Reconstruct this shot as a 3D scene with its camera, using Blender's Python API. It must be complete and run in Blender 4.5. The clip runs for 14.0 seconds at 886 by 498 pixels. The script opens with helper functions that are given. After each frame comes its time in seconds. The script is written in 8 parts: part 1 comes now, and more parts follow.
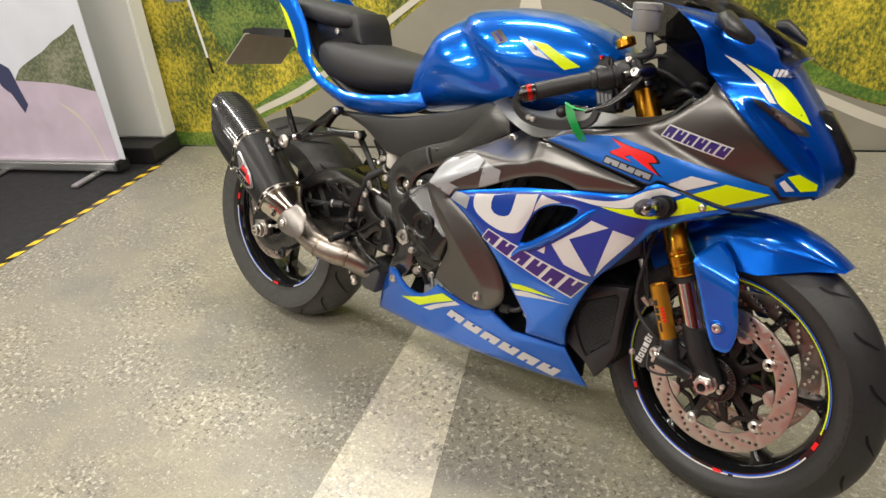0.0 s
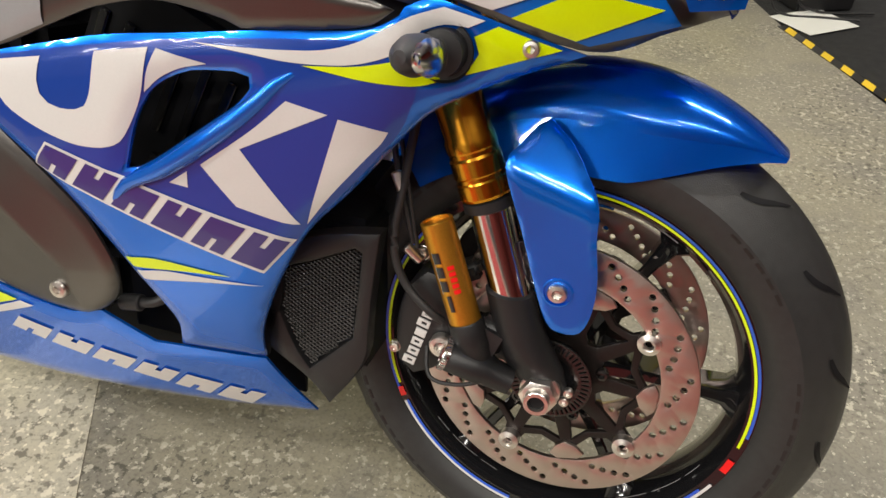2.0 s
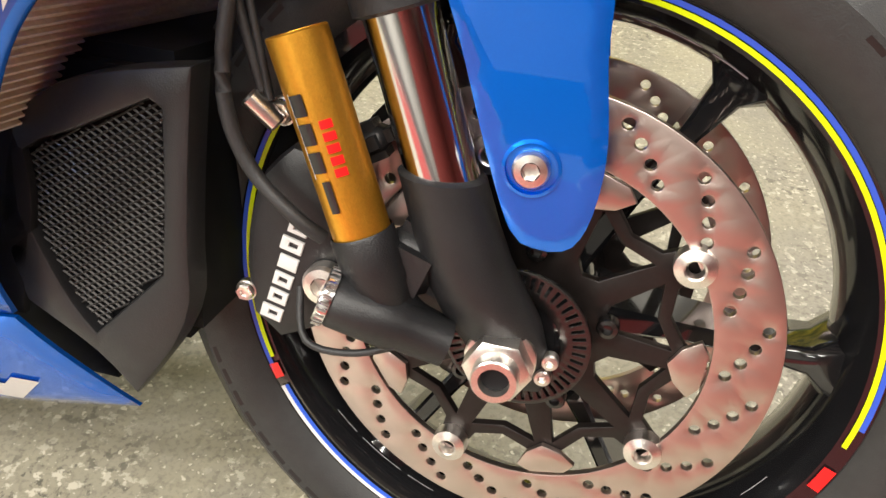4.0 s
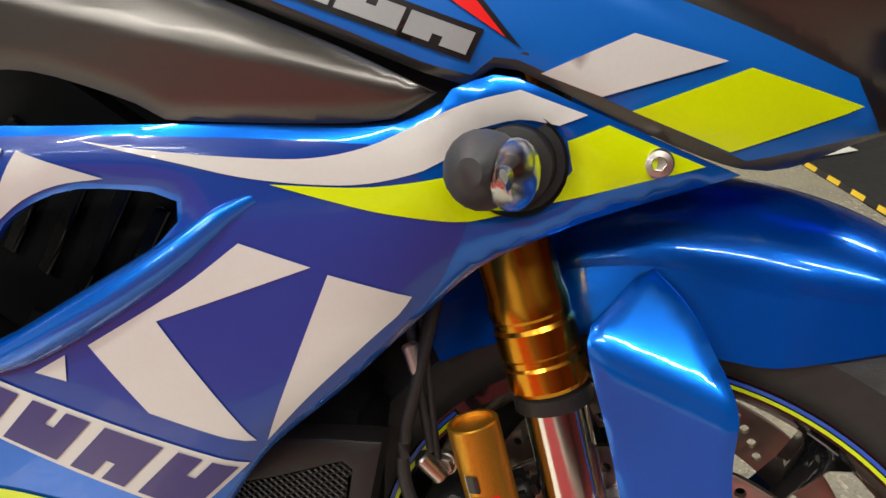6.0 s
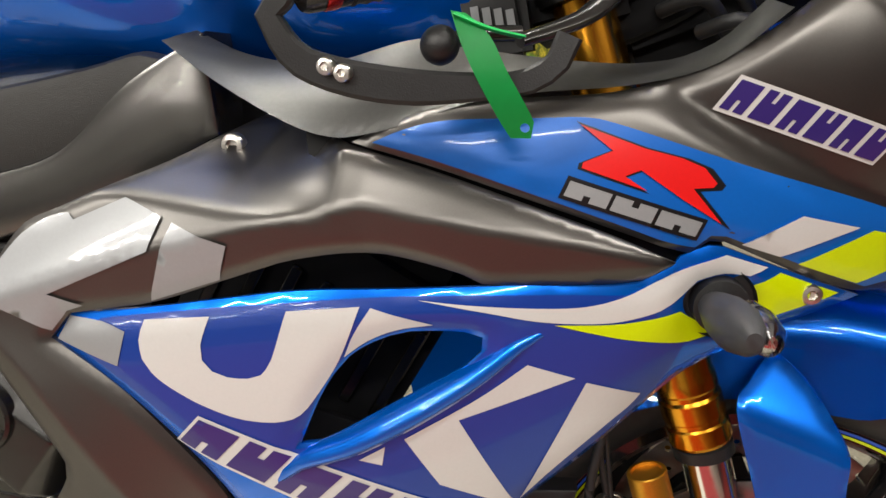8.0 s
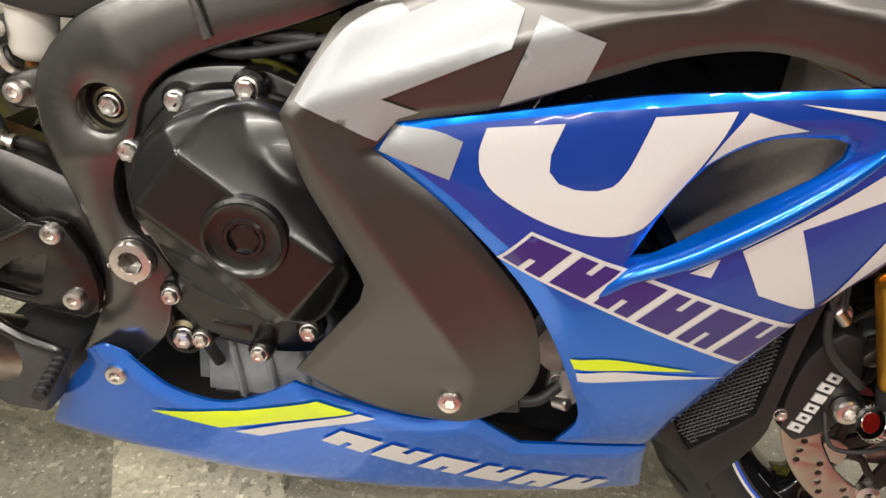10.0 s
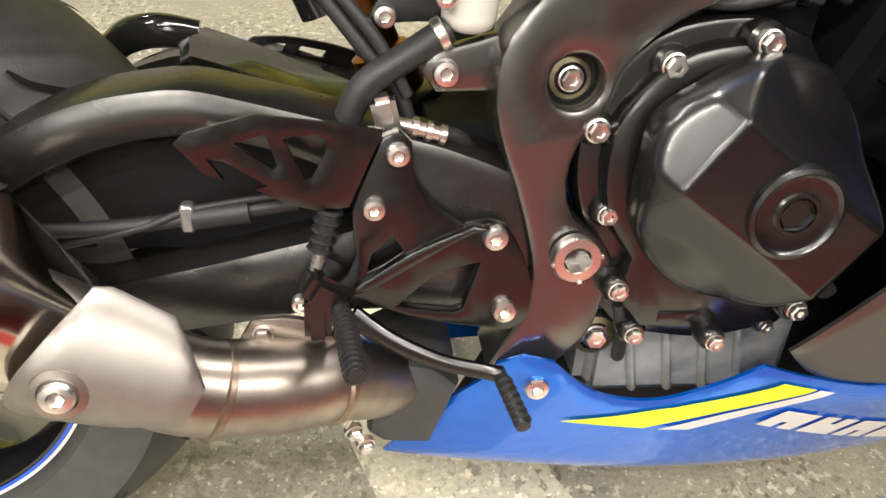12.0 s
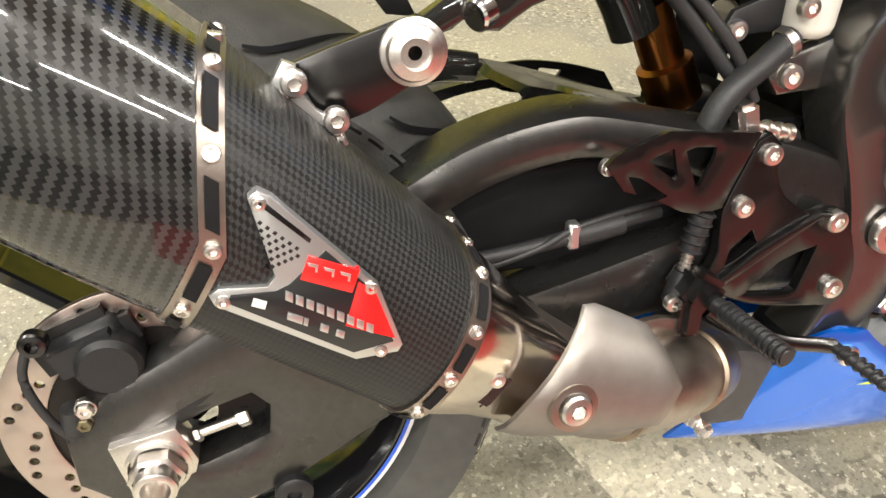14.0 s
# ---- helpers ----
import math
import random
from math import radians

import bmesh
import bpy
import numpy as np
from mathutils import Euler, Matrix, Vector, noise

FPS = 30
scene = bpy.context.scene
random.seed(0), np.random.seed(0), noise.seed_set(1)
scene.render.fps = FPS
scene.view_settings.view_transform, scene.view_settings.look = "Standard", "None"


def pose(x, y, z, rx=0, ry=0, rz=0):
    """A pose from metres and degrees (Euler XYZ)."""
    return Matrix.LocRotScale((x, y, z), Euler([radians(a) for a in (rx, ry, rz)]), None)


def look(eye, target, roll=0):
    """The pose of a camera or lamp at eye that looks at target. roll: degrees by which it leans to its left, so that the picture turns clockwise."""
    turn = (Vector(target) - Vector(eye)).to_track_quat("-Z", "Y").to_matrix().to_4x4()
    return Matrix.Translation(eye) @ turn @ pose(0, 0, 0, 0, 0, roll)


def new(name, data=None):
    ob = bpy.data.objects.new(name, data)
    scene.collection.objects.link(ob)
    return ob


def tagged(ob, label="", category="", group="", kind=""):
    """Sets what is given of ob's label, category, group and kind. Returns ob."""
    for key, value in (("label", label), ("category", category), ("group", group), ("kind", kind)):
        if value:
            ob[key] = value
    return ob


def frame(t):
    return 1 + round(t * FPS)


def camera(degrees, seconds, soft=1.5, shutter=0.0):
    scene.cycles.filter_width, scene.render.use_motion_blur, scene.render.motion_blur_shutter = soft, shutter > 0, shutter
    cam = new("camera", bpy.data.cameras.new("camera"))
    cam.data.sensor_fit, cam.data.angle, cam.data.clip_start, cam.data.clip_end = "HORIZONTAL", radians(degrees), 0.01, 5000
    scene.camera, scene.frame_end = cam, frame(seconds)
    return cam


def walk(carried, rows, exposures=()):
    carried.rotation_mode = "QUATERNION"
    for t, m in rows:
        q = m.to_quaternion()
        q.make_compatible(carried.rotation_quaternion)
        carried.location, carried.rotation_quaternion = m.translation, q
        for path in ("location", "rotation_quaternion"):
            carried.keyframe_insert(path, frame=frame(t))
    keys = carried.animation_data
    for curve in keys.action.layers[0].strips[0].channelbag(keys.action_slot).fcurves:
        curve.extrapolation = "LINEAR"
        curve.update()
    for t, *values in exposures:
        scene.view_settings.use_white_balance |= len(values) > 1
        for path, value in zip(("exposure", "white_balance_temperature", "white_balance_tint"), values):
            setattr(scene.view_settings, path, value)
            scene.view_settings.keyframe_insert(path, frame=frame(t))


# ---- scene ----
cam = camera(62.4, 14.0)

PATH = [
    (0, (1.873, -1.242, 1.325), (0.668, 0.057, 0.397), -5.6),
    (0.5, (1.777, -1.106, 1.264), (0.621, 0.181, 0.258), -7.3),
    (1, (1.694, -0.889, 1.187), (0.663, 0.412, 0.072), -7.6),
    (1.5, (1.578, -0.704, 1.084), (0.856, 0.737, -0.1), -3.8),
    (2, (1.488, -0.58, 0.949), (1.052, 0.944, -0.271), 1.2),
    (2.2, (1.472, -0.543, 0.896), (1.085, 0.979, -0.343), 2.1),
    (4.3, (1.463, -0.329, 0.661), (1.166, 1.218, -0.571), 3.3),
    (4.5, (1.45, -0.324, 0.676), (1.145, 1.244, -0.527), 3.8),
    (5, (1.417, -0.318, 0.727), (1.079, 1.297, -0.403), 4.2),
    (5.5, (1.391, -0.336, 0.777), (1.019, 1.33, -0.266), 3.9),
    (6, (1.37, -0.356, 0.842), (0.973, 1.356, -0.115), 3.2),
    (6.5, (1.333, -0.375, 0.906), (0.939, 1.374, 0.018), 3.0),
    (7, (1.299, -0.408, 0.962), (0.93, 1.348, 0.079), 2.7),
    (7.2, (1.284, -0.429, 0.976), (0.932, 1.333, 0.098), 2.7),
    (9.3, (1.032, -0.529, 0.958), (0.856, 1.087, -0.207), 3.3),
    (9.5, (0.999, -0.523, 0.942), (0.856, 1.065, -0.266), 4.1),
    (10, (0.91, -0.52, 0.918), (0.88, 1.026, -0.35), 6.5),
    (10.5, (0.783, -0.535, 0.904), (0.908, 0.991, -0.383), 8.1),
    (11, (0.641, -0.551, 0.889), (0.841, 0.946, -0.422), 8.0),
    (11.5, (0.53, -0.51, 0.861), (0.768, 0.97, -0.463), 7.6),
    (12, (0.448, -0.451, 0.845), (0.703, 1.021, -0.484), 6.6),
    (12.5, (0.359, -0.419, 0.861), (0.65, 1.054, -0.461), 5.6),
    (13, (0.263, -0.442, 0.873), (0.606, 1.034, -0.432), 4.8),
    (13.5, (0.182, -0.454, 0.882), (0.567, 1.016, -0.419), 4.1),
    (14, (0.114, -0.424, 0.848), (0.534, 1.037, -0.451), 3.7),
]
walk(cam, [(t, look(eye, target, roll)) for t, eye, target, roll in PATH],
     exposures=[(0, -0.25), (1, -0.22), (2.2, -0.1), (4.3, 0.70), (4.7, 0.66), (5.2, 0.42), (6.5, -0.4), (7.2, -0.3), (9.3, -0.22), (11, 0.2), (12.5, 0.55), (14, 0.55)])

# ---------------------------------------------------------------- world and light
world = bpy.data.worlds.new("hall_air")
scene.world = world
world.use_nodes = True
world.node_tree.nodes["Background"].inputs[0].default_value = (0.9, 0.95, 1.0, 1)
world.node_tree.nodes["Background"].inputs[1].default_value = 0.03


def tube_light(x, y, z, length, turn, watts):
    data = bpy.data.lights.new("tube", "AREA")
    data.shape, data.size, data.size_y = "RECTANGLE", length, 0.09
    data.energy, data.color = watts, (1.0, 0.96, 0.88)
    ob = new("tube_lamp", data)
    ob.matrix_world = pose(x, y, z, 0, 0, turn)
    return ob


# ---------------------------------------------------------------- materials
MATS = {}


def mat(name, color, rough=0.5, metal=0.0, coat=0.0, var=0.0, scale=40.0, bump=0.0, bscale=400.0, spec=0.5, color2=None, coat_rough=0.04, coat_ior=1.5):
    """A procedural material: base colour with two scales of variation, and a fine relief."""
    if name in MATS:
        return MATS[name]
    m = bpy.data.materials.new(name)
    m.use_nodes = True
    nt = m.node_tree
    b = nt.nodes["Principled BSDF"]
    b.inputs["Base Color"].default_value = (*color, 1)
    b.inputs["Roughness"].default_value = rough
    b.inputs["Metallic"].default_value = metal
    b.inputs["Coat Weight"].default_value = coat
    b.inputs["Coat Roughness"].default_value = coat_rough
    b.inputs["Coat IOR"].default_value = coat_ior
    b.inputs["Specular IOR Level"].default_value = spec
    tc = nt.nodes.new("ShaderNodeTexCoord")
    if var > 0:
        n1 = nt.nodes.new("ShaderNodeTexNoise")
        n1.inputs["Scale"].default_value, n1.inputs["Detail"].default_value = scale, 6
        nt.links.new(tc.outputs["Object"], n1.inputs["Vector"])
        mix = nt.nodes.new("ShaderNodeMix")
        mix.data_type = "RGBA"
        c2 = color2 or tuple(min(1, c * (1 + 1.6 * var)) for c in color)
        mix.inputs[6].default_value = (*[c * (1 - var) for c in color], 1)
        mix.inputs[7].default_value = (*c2, 1)
        nt.links.new(n1.outputs["Fac"], mix.inputs[0])
        nt.links.new(mix.outputs[2], b.inputs["Base Color"])
        n3 = nt.nodes.new("ShaderNodeTexNoise")
        n3.inputs["Scale"].default_value, n3.inputs["Detail"].default_value = scale * 0.17, 3
        nt.links.new(tc.outputs["Object"], n3.inputs["Vector"])
        mr = nt.nodes.new("ShaderNodeMapRange")
        mr.inputs[3].default_value, mr.inputs[4].default_value = max(0.02, rough * (1 - var)), min(1, rough * (1 + var))
        nt.links.new(n3.outputs["Fac"], mr.inputs[0])
        nt.links.new(mr.outputs[0], b.inputs["Roughness"])
    if bump > 0:
        n2 = nt.nodes.new("ShaderNodeTexNoise")
        n2.inputs["Scale"].default_value, n2.inputs["Detail"].default_value = bscale, 3
        nt.links.new(tc.outputs["Object"], n2.inputs["Vector"])
        bp = nt.nodes.new("ShaderNodeBump")
        bp.inputs["Strength"].default_value, bp.inputs["Distance"].default_value = bump, 0.002
        nt.links.new(n2.outputs["Fac"], bp.inputs["Height"])
        nt.links.new(bp.outputs[0], b.inputs["Normal"])
    MATS[name] = m
    return m


BLUE = mat("pearl_blue_paint", (0.0003, 0.152, 0.79), 0.24, 0.62, 1.0, 0.05, 900, spec=0.15, coat_rough=0.015, coat_ior=1.55)
DARK = mat("matte_titanium_paint", (0.135, 0.128, 0.122), 0.34, 0.88, 0.0, 0.06, 700)
BLACKP = mat("satin_black_plastic", (0.012, 0.012, 0.013), 0.42, 0, 0, 0.2, 300, 0.15, 900)
GREYP = mat("grey_frame_paint", (0.175, 0.170, 0.165), 0.24, 0.92, 0, 0.08, 500)
ENGINE = mat("black_engine_paint", (0.060, 0.059, 0.059), 0.26, 0.9, 0.12, 0.15, 120)
ANOD = mat("black_anodised_plate", (0.070, 0.068, 0.068), 0.24, 0.95, 0, 0.12, 500)
# near-black for hollows and deep parts, with their shade put into the colour
SHADEB = mat("cavity_shade_black", (0.006, 0.006, 0.007), 0.6, 0.0, 0, 0.3, 60, spec=0.2)
GOLD = mat("gold_anodised_aluminium", (0.80, 0.36, 0.03), 0.22, 1.0, 0, 0.08, 600)
GOLDM = mat("brushed_gold_sleeve", (0.72, 0.36, 0.04), 0.36, 0.9, 0, 0.1, 500, 0.1, 900)
CHROME = mat("polished_chrome", (0.78, 0.78, 0.78), 0.13, 1.0)
STEEL = mat("zinc_bolt_steel", (0.78, 0.74, 0.70), 0.30, 1.0, 0, 0.15, 800)
BRUSHED = mat("brushed_stainless", (0.34, 0.30, 0.265), 0.34, 1.0, 0, 0.25, 70, 0.06, 600)
ROTOR = mat("ground_rotor_steel", (0.56, 0.47, 0.43), 0.33, 1.0, 0, 0.1, 45)
CARRIER = mat("black_rotor_carrier", (0.018, 0.014, 0.013), 0.38, 0.5, 0, 0.2, 300)
RIMB = mat("gloss_black_wheel", (0.008, 0.008, 0.009), 0.12, 0, 0.6, 0.1, 300)
RUBBER = mat("tyre_rubber", (0.022, 0.022, 0.022), 0.44, 0, 0, 0.25, 120, 0.2, 900)
WHITE = mat("white_vinyl", (0.64, 0.63, 0.62), 0.28, 0, 0.4, 0.03, 400)
SILVERV = mat("silver_vinyl", (0.33, 0.34, 0.355), 0.35, 0.2, 0.2, 0.04, 400)
NEON = mat("fluorescent_yellow_vinyl", (0.66, 0.82, 0.0), 0.3, 0, 0.4, 0.03, 400)
RED = mat("red_vinyl", (0.80, 0.012, 0.012), 0.3, 0, 0.3, 0.04, 400)
PURPLE = mat("indigo_vinyl", (0.035, 0.02, 0.16), 0.3, 0, 0.4, 0.05, 400)
BLACKV = mat("black_vinyl", (0.01, 0.01, 0.011), 0.3, 0, 0.3, 0.05, 300)
SEATM = mat("seat_vinyl", (0.016, 0.016, 0.017), 0.55, 0, 0, 0.15, 60, 0.35, 1400)
GREENT = mat("green_plastic_tag", (0.01, 0.42, 0.09), 0.4, 0, 0, 0.06, 100)
REDA = mat("red_anodised_metal", (0.55, 0.02, 0.015), 0.25, 0.8, 0, 0.08, 300)
MILKY = mat("milky_reservoir_plastic", (0.62, 0.60, 0.54), 0.4, 0, 0, 0.08, 60)
AMBERS = mat("bronze_shock_body", (0.34, 0.13, 0.03), 0.3, 1.0, 0, 0.1, 200)
HOSE = mat("rubber_hose", (0.02, 0.02, 0.021), 0.5, 0, 0, 0.2, 200, 0.2, 600)
FINS = mat("radiator_fin_alloy", (0.75, 0.66, 0.57), 0.5, 0.3, 0, 0.2, 200)
PLATEB = mat("number_plate_back", (0.33, 0.30, 0.24), 0.6, 0, 0, 0.1, 30)


def glass(name, tint, rough=0.03):
    m = bpy.data.materials.new(name)
    m.use_nodes = True
    b = m.node_tree.nodes["Principled BSDF"]
    b.inputs["Base Color"].default_value = (*tint, 1)
    b.inputs["Roughness"].default_value = rough
    b.inputs["Transmission Weight"].default_value = 1.0
    b.inputs["IOR"].default_value = 1.3
    return m


SCREENG = glass("smoked_screen", (0.12, 0.12, 0.13))
LENSG = glass("clear_lens", (0.95, 0.95, 0.95), 0.05)


def carbon(name, rough, coat, low, high, size, step=4.0):
    """Woven twill: two sets of thin tows that cross over each other."""
    m = bpy.data.materials.new(name)
    m.use_nodes = True
    nt = m.node_tree
    b = nt.nodes["Principled BSDF"]
    uv = nt.nodes.new("ShaderNodeUVMap")
    sep = nt.nodes.new("ShaderNodeSeparateXYZ")
    nt.links.new(uv.outputs[0], sep.inputs[0])

    def calc(op, a, b):
        k = nt.nodes.new("ShaderNodeMath")
        k.operation = op
        for slot, v in zip(k.inputs, (a, b)):
            if isinstance(v, float):
                slot.default_value = v
            else:
                nt.links.new(v, slot)
        return k.outputs[0]

    iu = calc("FLOOR", calc("DIVIDE", sep.outputs[0], size), 0.0)
    iv = calc("FLOOR", calc("DIVIDE", sep.outputs[1], size), 0.0)
    over_tow = calc("LESS_THAN", calc("FLOORED_MODULO", calc("ADD", iu, iv), step), step / 2 - 0.5)
    ch = nt.nodes.new("ShaderNodeMix")
    ch.data_type = "RGBA"
    nt.links.new(over_tow, ch.inputs[0])
    ch.inputs[6].default_value = (*[low] * 3, 1)
    ch.inputs[7].default_value = (*[high] * 3, 1)
    nt.links.new(ch.outputs[2], b.inputs["Base Color"])
    mr = nt.nodes.new("ShaderNodeMapRange")
    mr.inputs[3].default_value, mr.inputs[4].default_value = rough * 0.75, rough * 1.3
    nt.links.new(over_tow, mr.inputs[0])
    nt.links.new(mr.outputs[0], b.inputs["Roughness"])
    bp = nt.nodes.new("ShaderNodeBump")
    bp.inputs["Strength"].default_value, bp.inputs["Distance"].default_value = 0.25, 0.0006
    nt.links.new(over_tow, bp.inputs["Height"])
    nt.links.new(bp.outputs[0], b.inputs["Normal"])
    b.inputs["Coat Weight"].default_value = coat
    b.inputs["Coat Roughness"].default_value = 0.03
    b.inputs["Metallic"].default_value = 0.35
    return m


CARBON = carbon("satin_carbon_twill", 0.40, 0.0, 0.016, 0.032, 0.0024, 2.0)
CARBONG = carbon("gloss_carbon_twill", 0.30, 1.0, 0.008, 0.036, 0.0025)


def asphalt(name, base, size=1.0, chip=2.0, pit=0.40):
    """Printed aggregate: pale chips of two sizes on a grey-brown binder, with broad stains."""
    m = bpy.data.materials.new(name)
    m.use_nodes = True
    nt = m.node_tree
    b = nt.nodes["Principled BSDF"]
    tc = nt.nodes.new("ShaderNodeTexCoord")

    def field(scale, lo, hi, detail=4, rough=0.6, shift=0.0):
        mp = nt.nodes.new("ShaderNodeMapping")
        mp.inputs["Location"].default_value = (shift, shift * 0.7, 0)
        nt.links.new(tc.outputs["Object"], mp.inputs["Vector"])
        n = nt.nodes.new("ShaderNodeTexNoise")
        n.inputs["Scale"].default_value, n.inputs["Detail"].default_value, n.inputs["Roughness"].default_value = scale, detail, rough
        nt.links.new(mp.outputs[0], n.inputs["Vector"])
        r = nt.nodes.new("ShaderNodeMapRange")
        r.inputs[1].default_value, r.inputs[2].default_value = lo, hi
        nt.links.new(n.outputs["Fac"], r.inputs[0])
        return r.outputs[0]

    def times(a, b, k=1.0):
        n = nt.nodes.new("ShaderNodeMath")
        n.operation = "MULTIPLY"
        nt.links.new(a, n.inputs[0])
        if b is None:
            n.inputs[1].default_value = k
        else:
            nt.links.new(b, n.inputs[1])
        return n.outputs[0]

    drift = field(3.0, 0.41, 0.58, 5, 0.6, 3.7)
    sparse = field(3.0, 0.40, 0.57, 5, 0.6, 3.7)
    layers = ((times(field(1.1, 0.38, 0.62, 4, 0.6, 9.1), None, 0.8), tuple(v * k for v, k in zip(base, (1.30, 1.28, 1.12)))),
              (times(field(5.5, 0.45, 0.70, 4, 0.6, 5.3), None, 0.6), tuple(v * k for v, k in zip(base, (0.70, 0.72, 0.82)))),
              (times(field(150 * size, 0.48, 0.62, 3), None, 0.40), tuple(v * 0.50 for v in base)),
              (times(times(field(70 * size, 0.545, 0.60, 4, 0.6, 1.9), drift), None, 0.95), tuple(v * pit for v in base)),
              (times(times(field(60 * size, 0.565, 0.61, 4, 0.6), sparse), None, 0.95), tuple(v * chip for v in base)),
              (times(field(110 * size, 0.65, 0.68, 2, 0.5, 4.4), None, 0.8), tuple(v * chip * 1.15 for v in base)))
    col = None
    for fac, c in layers:
        mx = nt.nodes.new("ShaderNodeMix")
        mx.data_type = "RGBA"
        nt.links.new(fac, mx.inputs[0])
        mx.inputs[7].default_value = (*c, 1)
        if col is None:
            mx.inputs[6].default_value = (*base, 1)
        else:
            nt.links.new(col, mx.inputs[6])
        col = mx.outputs[2]
    nt.links.new(col, b.inputs["Base Color"])
    b.inputs["Roughness"].default_value = 0.40
    b.inputs["Specular IOR Level"].default_value = 0.5
    return m


ROADF = asphalt("printed_road_vinyl", (0.252, 0.234, 0.192))
LINEF = asphalt("printed_line_vinyl", (0.52, 0.48, 0.39), 0.8, 1.45, 0.38)
CARPET = mat("black_carpet", (0.012, 0.012, 0.013), 0.9, 0, 0, 0.3, 150, 0.5, 600)


def meadow(name, colors, sx, sz):
    """Printed grass and flowers: blades stretched upwards in several tones."""
    m = bpy.data.materials.new(name)
    m.use_nodes = True
    nt = m.node_tree
    b = nt.nodes["Principled BSDF"]
    tc = nt.nodes.new("ShaderNodeTexCoord")
    mp = nt.nodes.new("ShaderNodeMapping")
    mp.inputs["Scale"].default_value = (sx, 1, sz)
    nt.links.new(tc.outputs["Object"], mp.inputs["Vector"])
    n = nt.nodes.new("ShaderNodeTexNoise")
    n.inputs["Scale"].default_value, n.inputs["Detail"].default_value, n.inputs["Roughness"].default_value = 2.2, 9, 0.80
    nt.links.new(mp.outputs[0], n.inputs["Vector"])
    big = nt.nodes.new("ShaderNodeTexNoise")
    big.inputs["Scale"].default_value, big.inputs["Detail"].default_value = 0.16, 4
    nt.links.new(mp.outputs[0], big.inputs["Vector"])
    add = nt.nodes.new("ShaderNodeMath")
    add.operation, add.inputs[1].default_value = "MULTIPLY_ADD", 0.55
    nt.links.new(big.outputs["Fac"], add.inputs[0])
    less = nt.nodes.new("ShaderNodeMath")
    less.operation, less.inputs[1].default_value = "SUBTRACT", 0.28
    nt.links.new(n.outputs["Fac"], less.inputs[0])
    nt.links.new(less.outputs[0], add.inputs[2])
    ramp = nt.nodes.new("ShaderNodeValToRGB")
    cr = ramp.color_ramp
    cr.elements[0].position, cr.elements[0].color = 0.40, (*colors[0], 1)
    cr.elements[1].position, cr.elements[1].color = 0.60, (*colors[-1], 1)
    for i, c in enumerate(colors[1:-1]):
        e = cr.elements.new(0.40 + 0.20 * (i + 1) / (len(colors) - 1))
        e.color = (*c, 1)
    nt.links.new(add.outputs[0], ramp.inputs[0])
    nt.links.new(ramp.outputs[0], b.inputs["Base Color"])
    b.inputs["Roughness"].default_value = 0.55
    return m


GRASS = meadow("printed_flower_meadow", [(0.05, 0.08, 0.015), (0.20, 0.20, 0.02), (0.48, 0.40, 0.03), (0.72, 0.58, 0.06)], 26, 17)
WOODS = meadow("printed_dark_trees", [(0.012, 0.03, 0.012), (0.04, 0.09, 0.02), (0.10, 0.17, 0.03), (0.22, 0.28, 0.06)], 24, 24)
VERGE = meadow("printed_green_verge", [(0.05, 0.12, 0.02), (0.12, 0.22, 0.03), (0.30, 0.36, 0.05)], 25, 25)
MROAD = mat("printed_mural_road", (0.27, 0.25, 0.20), 0.5, 0, 0, 0.15, 5)
MLINE = mat("printed_mural_line", (0.62, 0.58, 0.48), 0.5, 0, 0, 0.1, 9)
LILAC = mat("printed_lilac_road", (0.54, 0.45, 0.54), 0.45, 0, 0, 0.2, 6)
SKYP = mat("printed_cloudy_sky", (0.66, 0.68, 0.74), 0.45, 0, 0, 0.12, 4)
HILLP = meadow("printed_hillside", [(0.08, 0.10, 0.06), (0.16, 0.18, 0.10), (0.30, 0.29, 0.22)], 22, 22)
BANNERW = mat("white_wall_panel", (0.76, 0.76, 0.72), 0.5, 0, 0, 0.05, 3)
ALU = mat("banner_aluminium", (0.62, 0.62, 0.62), 0.3, 0.9, 0, 0.08, 60)
PALEW = mat("pale_hall_wall", (0.60, 0.58, 0.54), 0.7, 0, 0, 0.08, 2)
REDW = mat("red_exhibition_carpet", (0.23, 0.012, 0.011), 0.85, 0, 0, 0.2, 60, 0.3, 500)
REDP = mat("dark_red_partition", (0.17, 0.018, 0.014), 0.8, 0, 0, 0.1, 3)
CEILM = mat("pale_ceiling_board", (0.62, 0.62, 0.60), 0.8, 0, 0, 0.06, 3)


# ---------------------------------------------------------------- mesh helpers
from mathutils.bvhtree import BVHTree
from mathutils.geometry import delaunay_2d_cdt


def link(name, bm, material, parent, label="", smooth=40):
    me = bpy.data.meshes.new(name)
    bmesh.ops.recalc_face_normals(bm, faces=bm.faces)
    bm.to_mesh(me)
    bm.free()
    me.materials.append(material)
    if smooth:
        me.shade_smooth()
        me.set_sharp_from_angle(angle=radians(smooth))
    ob = new(name, me)
    if parent:
        ob.parent = parent
    if label:
        ob["label"] = label
    return ob


def part(name, bm, material, parent, label="", smooth=40):
    return link(name, bm, material, parent, label, smooth)


def area2(p):
    return sum(p[i - 1][0] * p[i][1] - p[i][0] * p[i - 1][1] for i in range(len(p)))


def ccw(p):
    return list(p) if area2(p) > 0 else list(reversed(p))


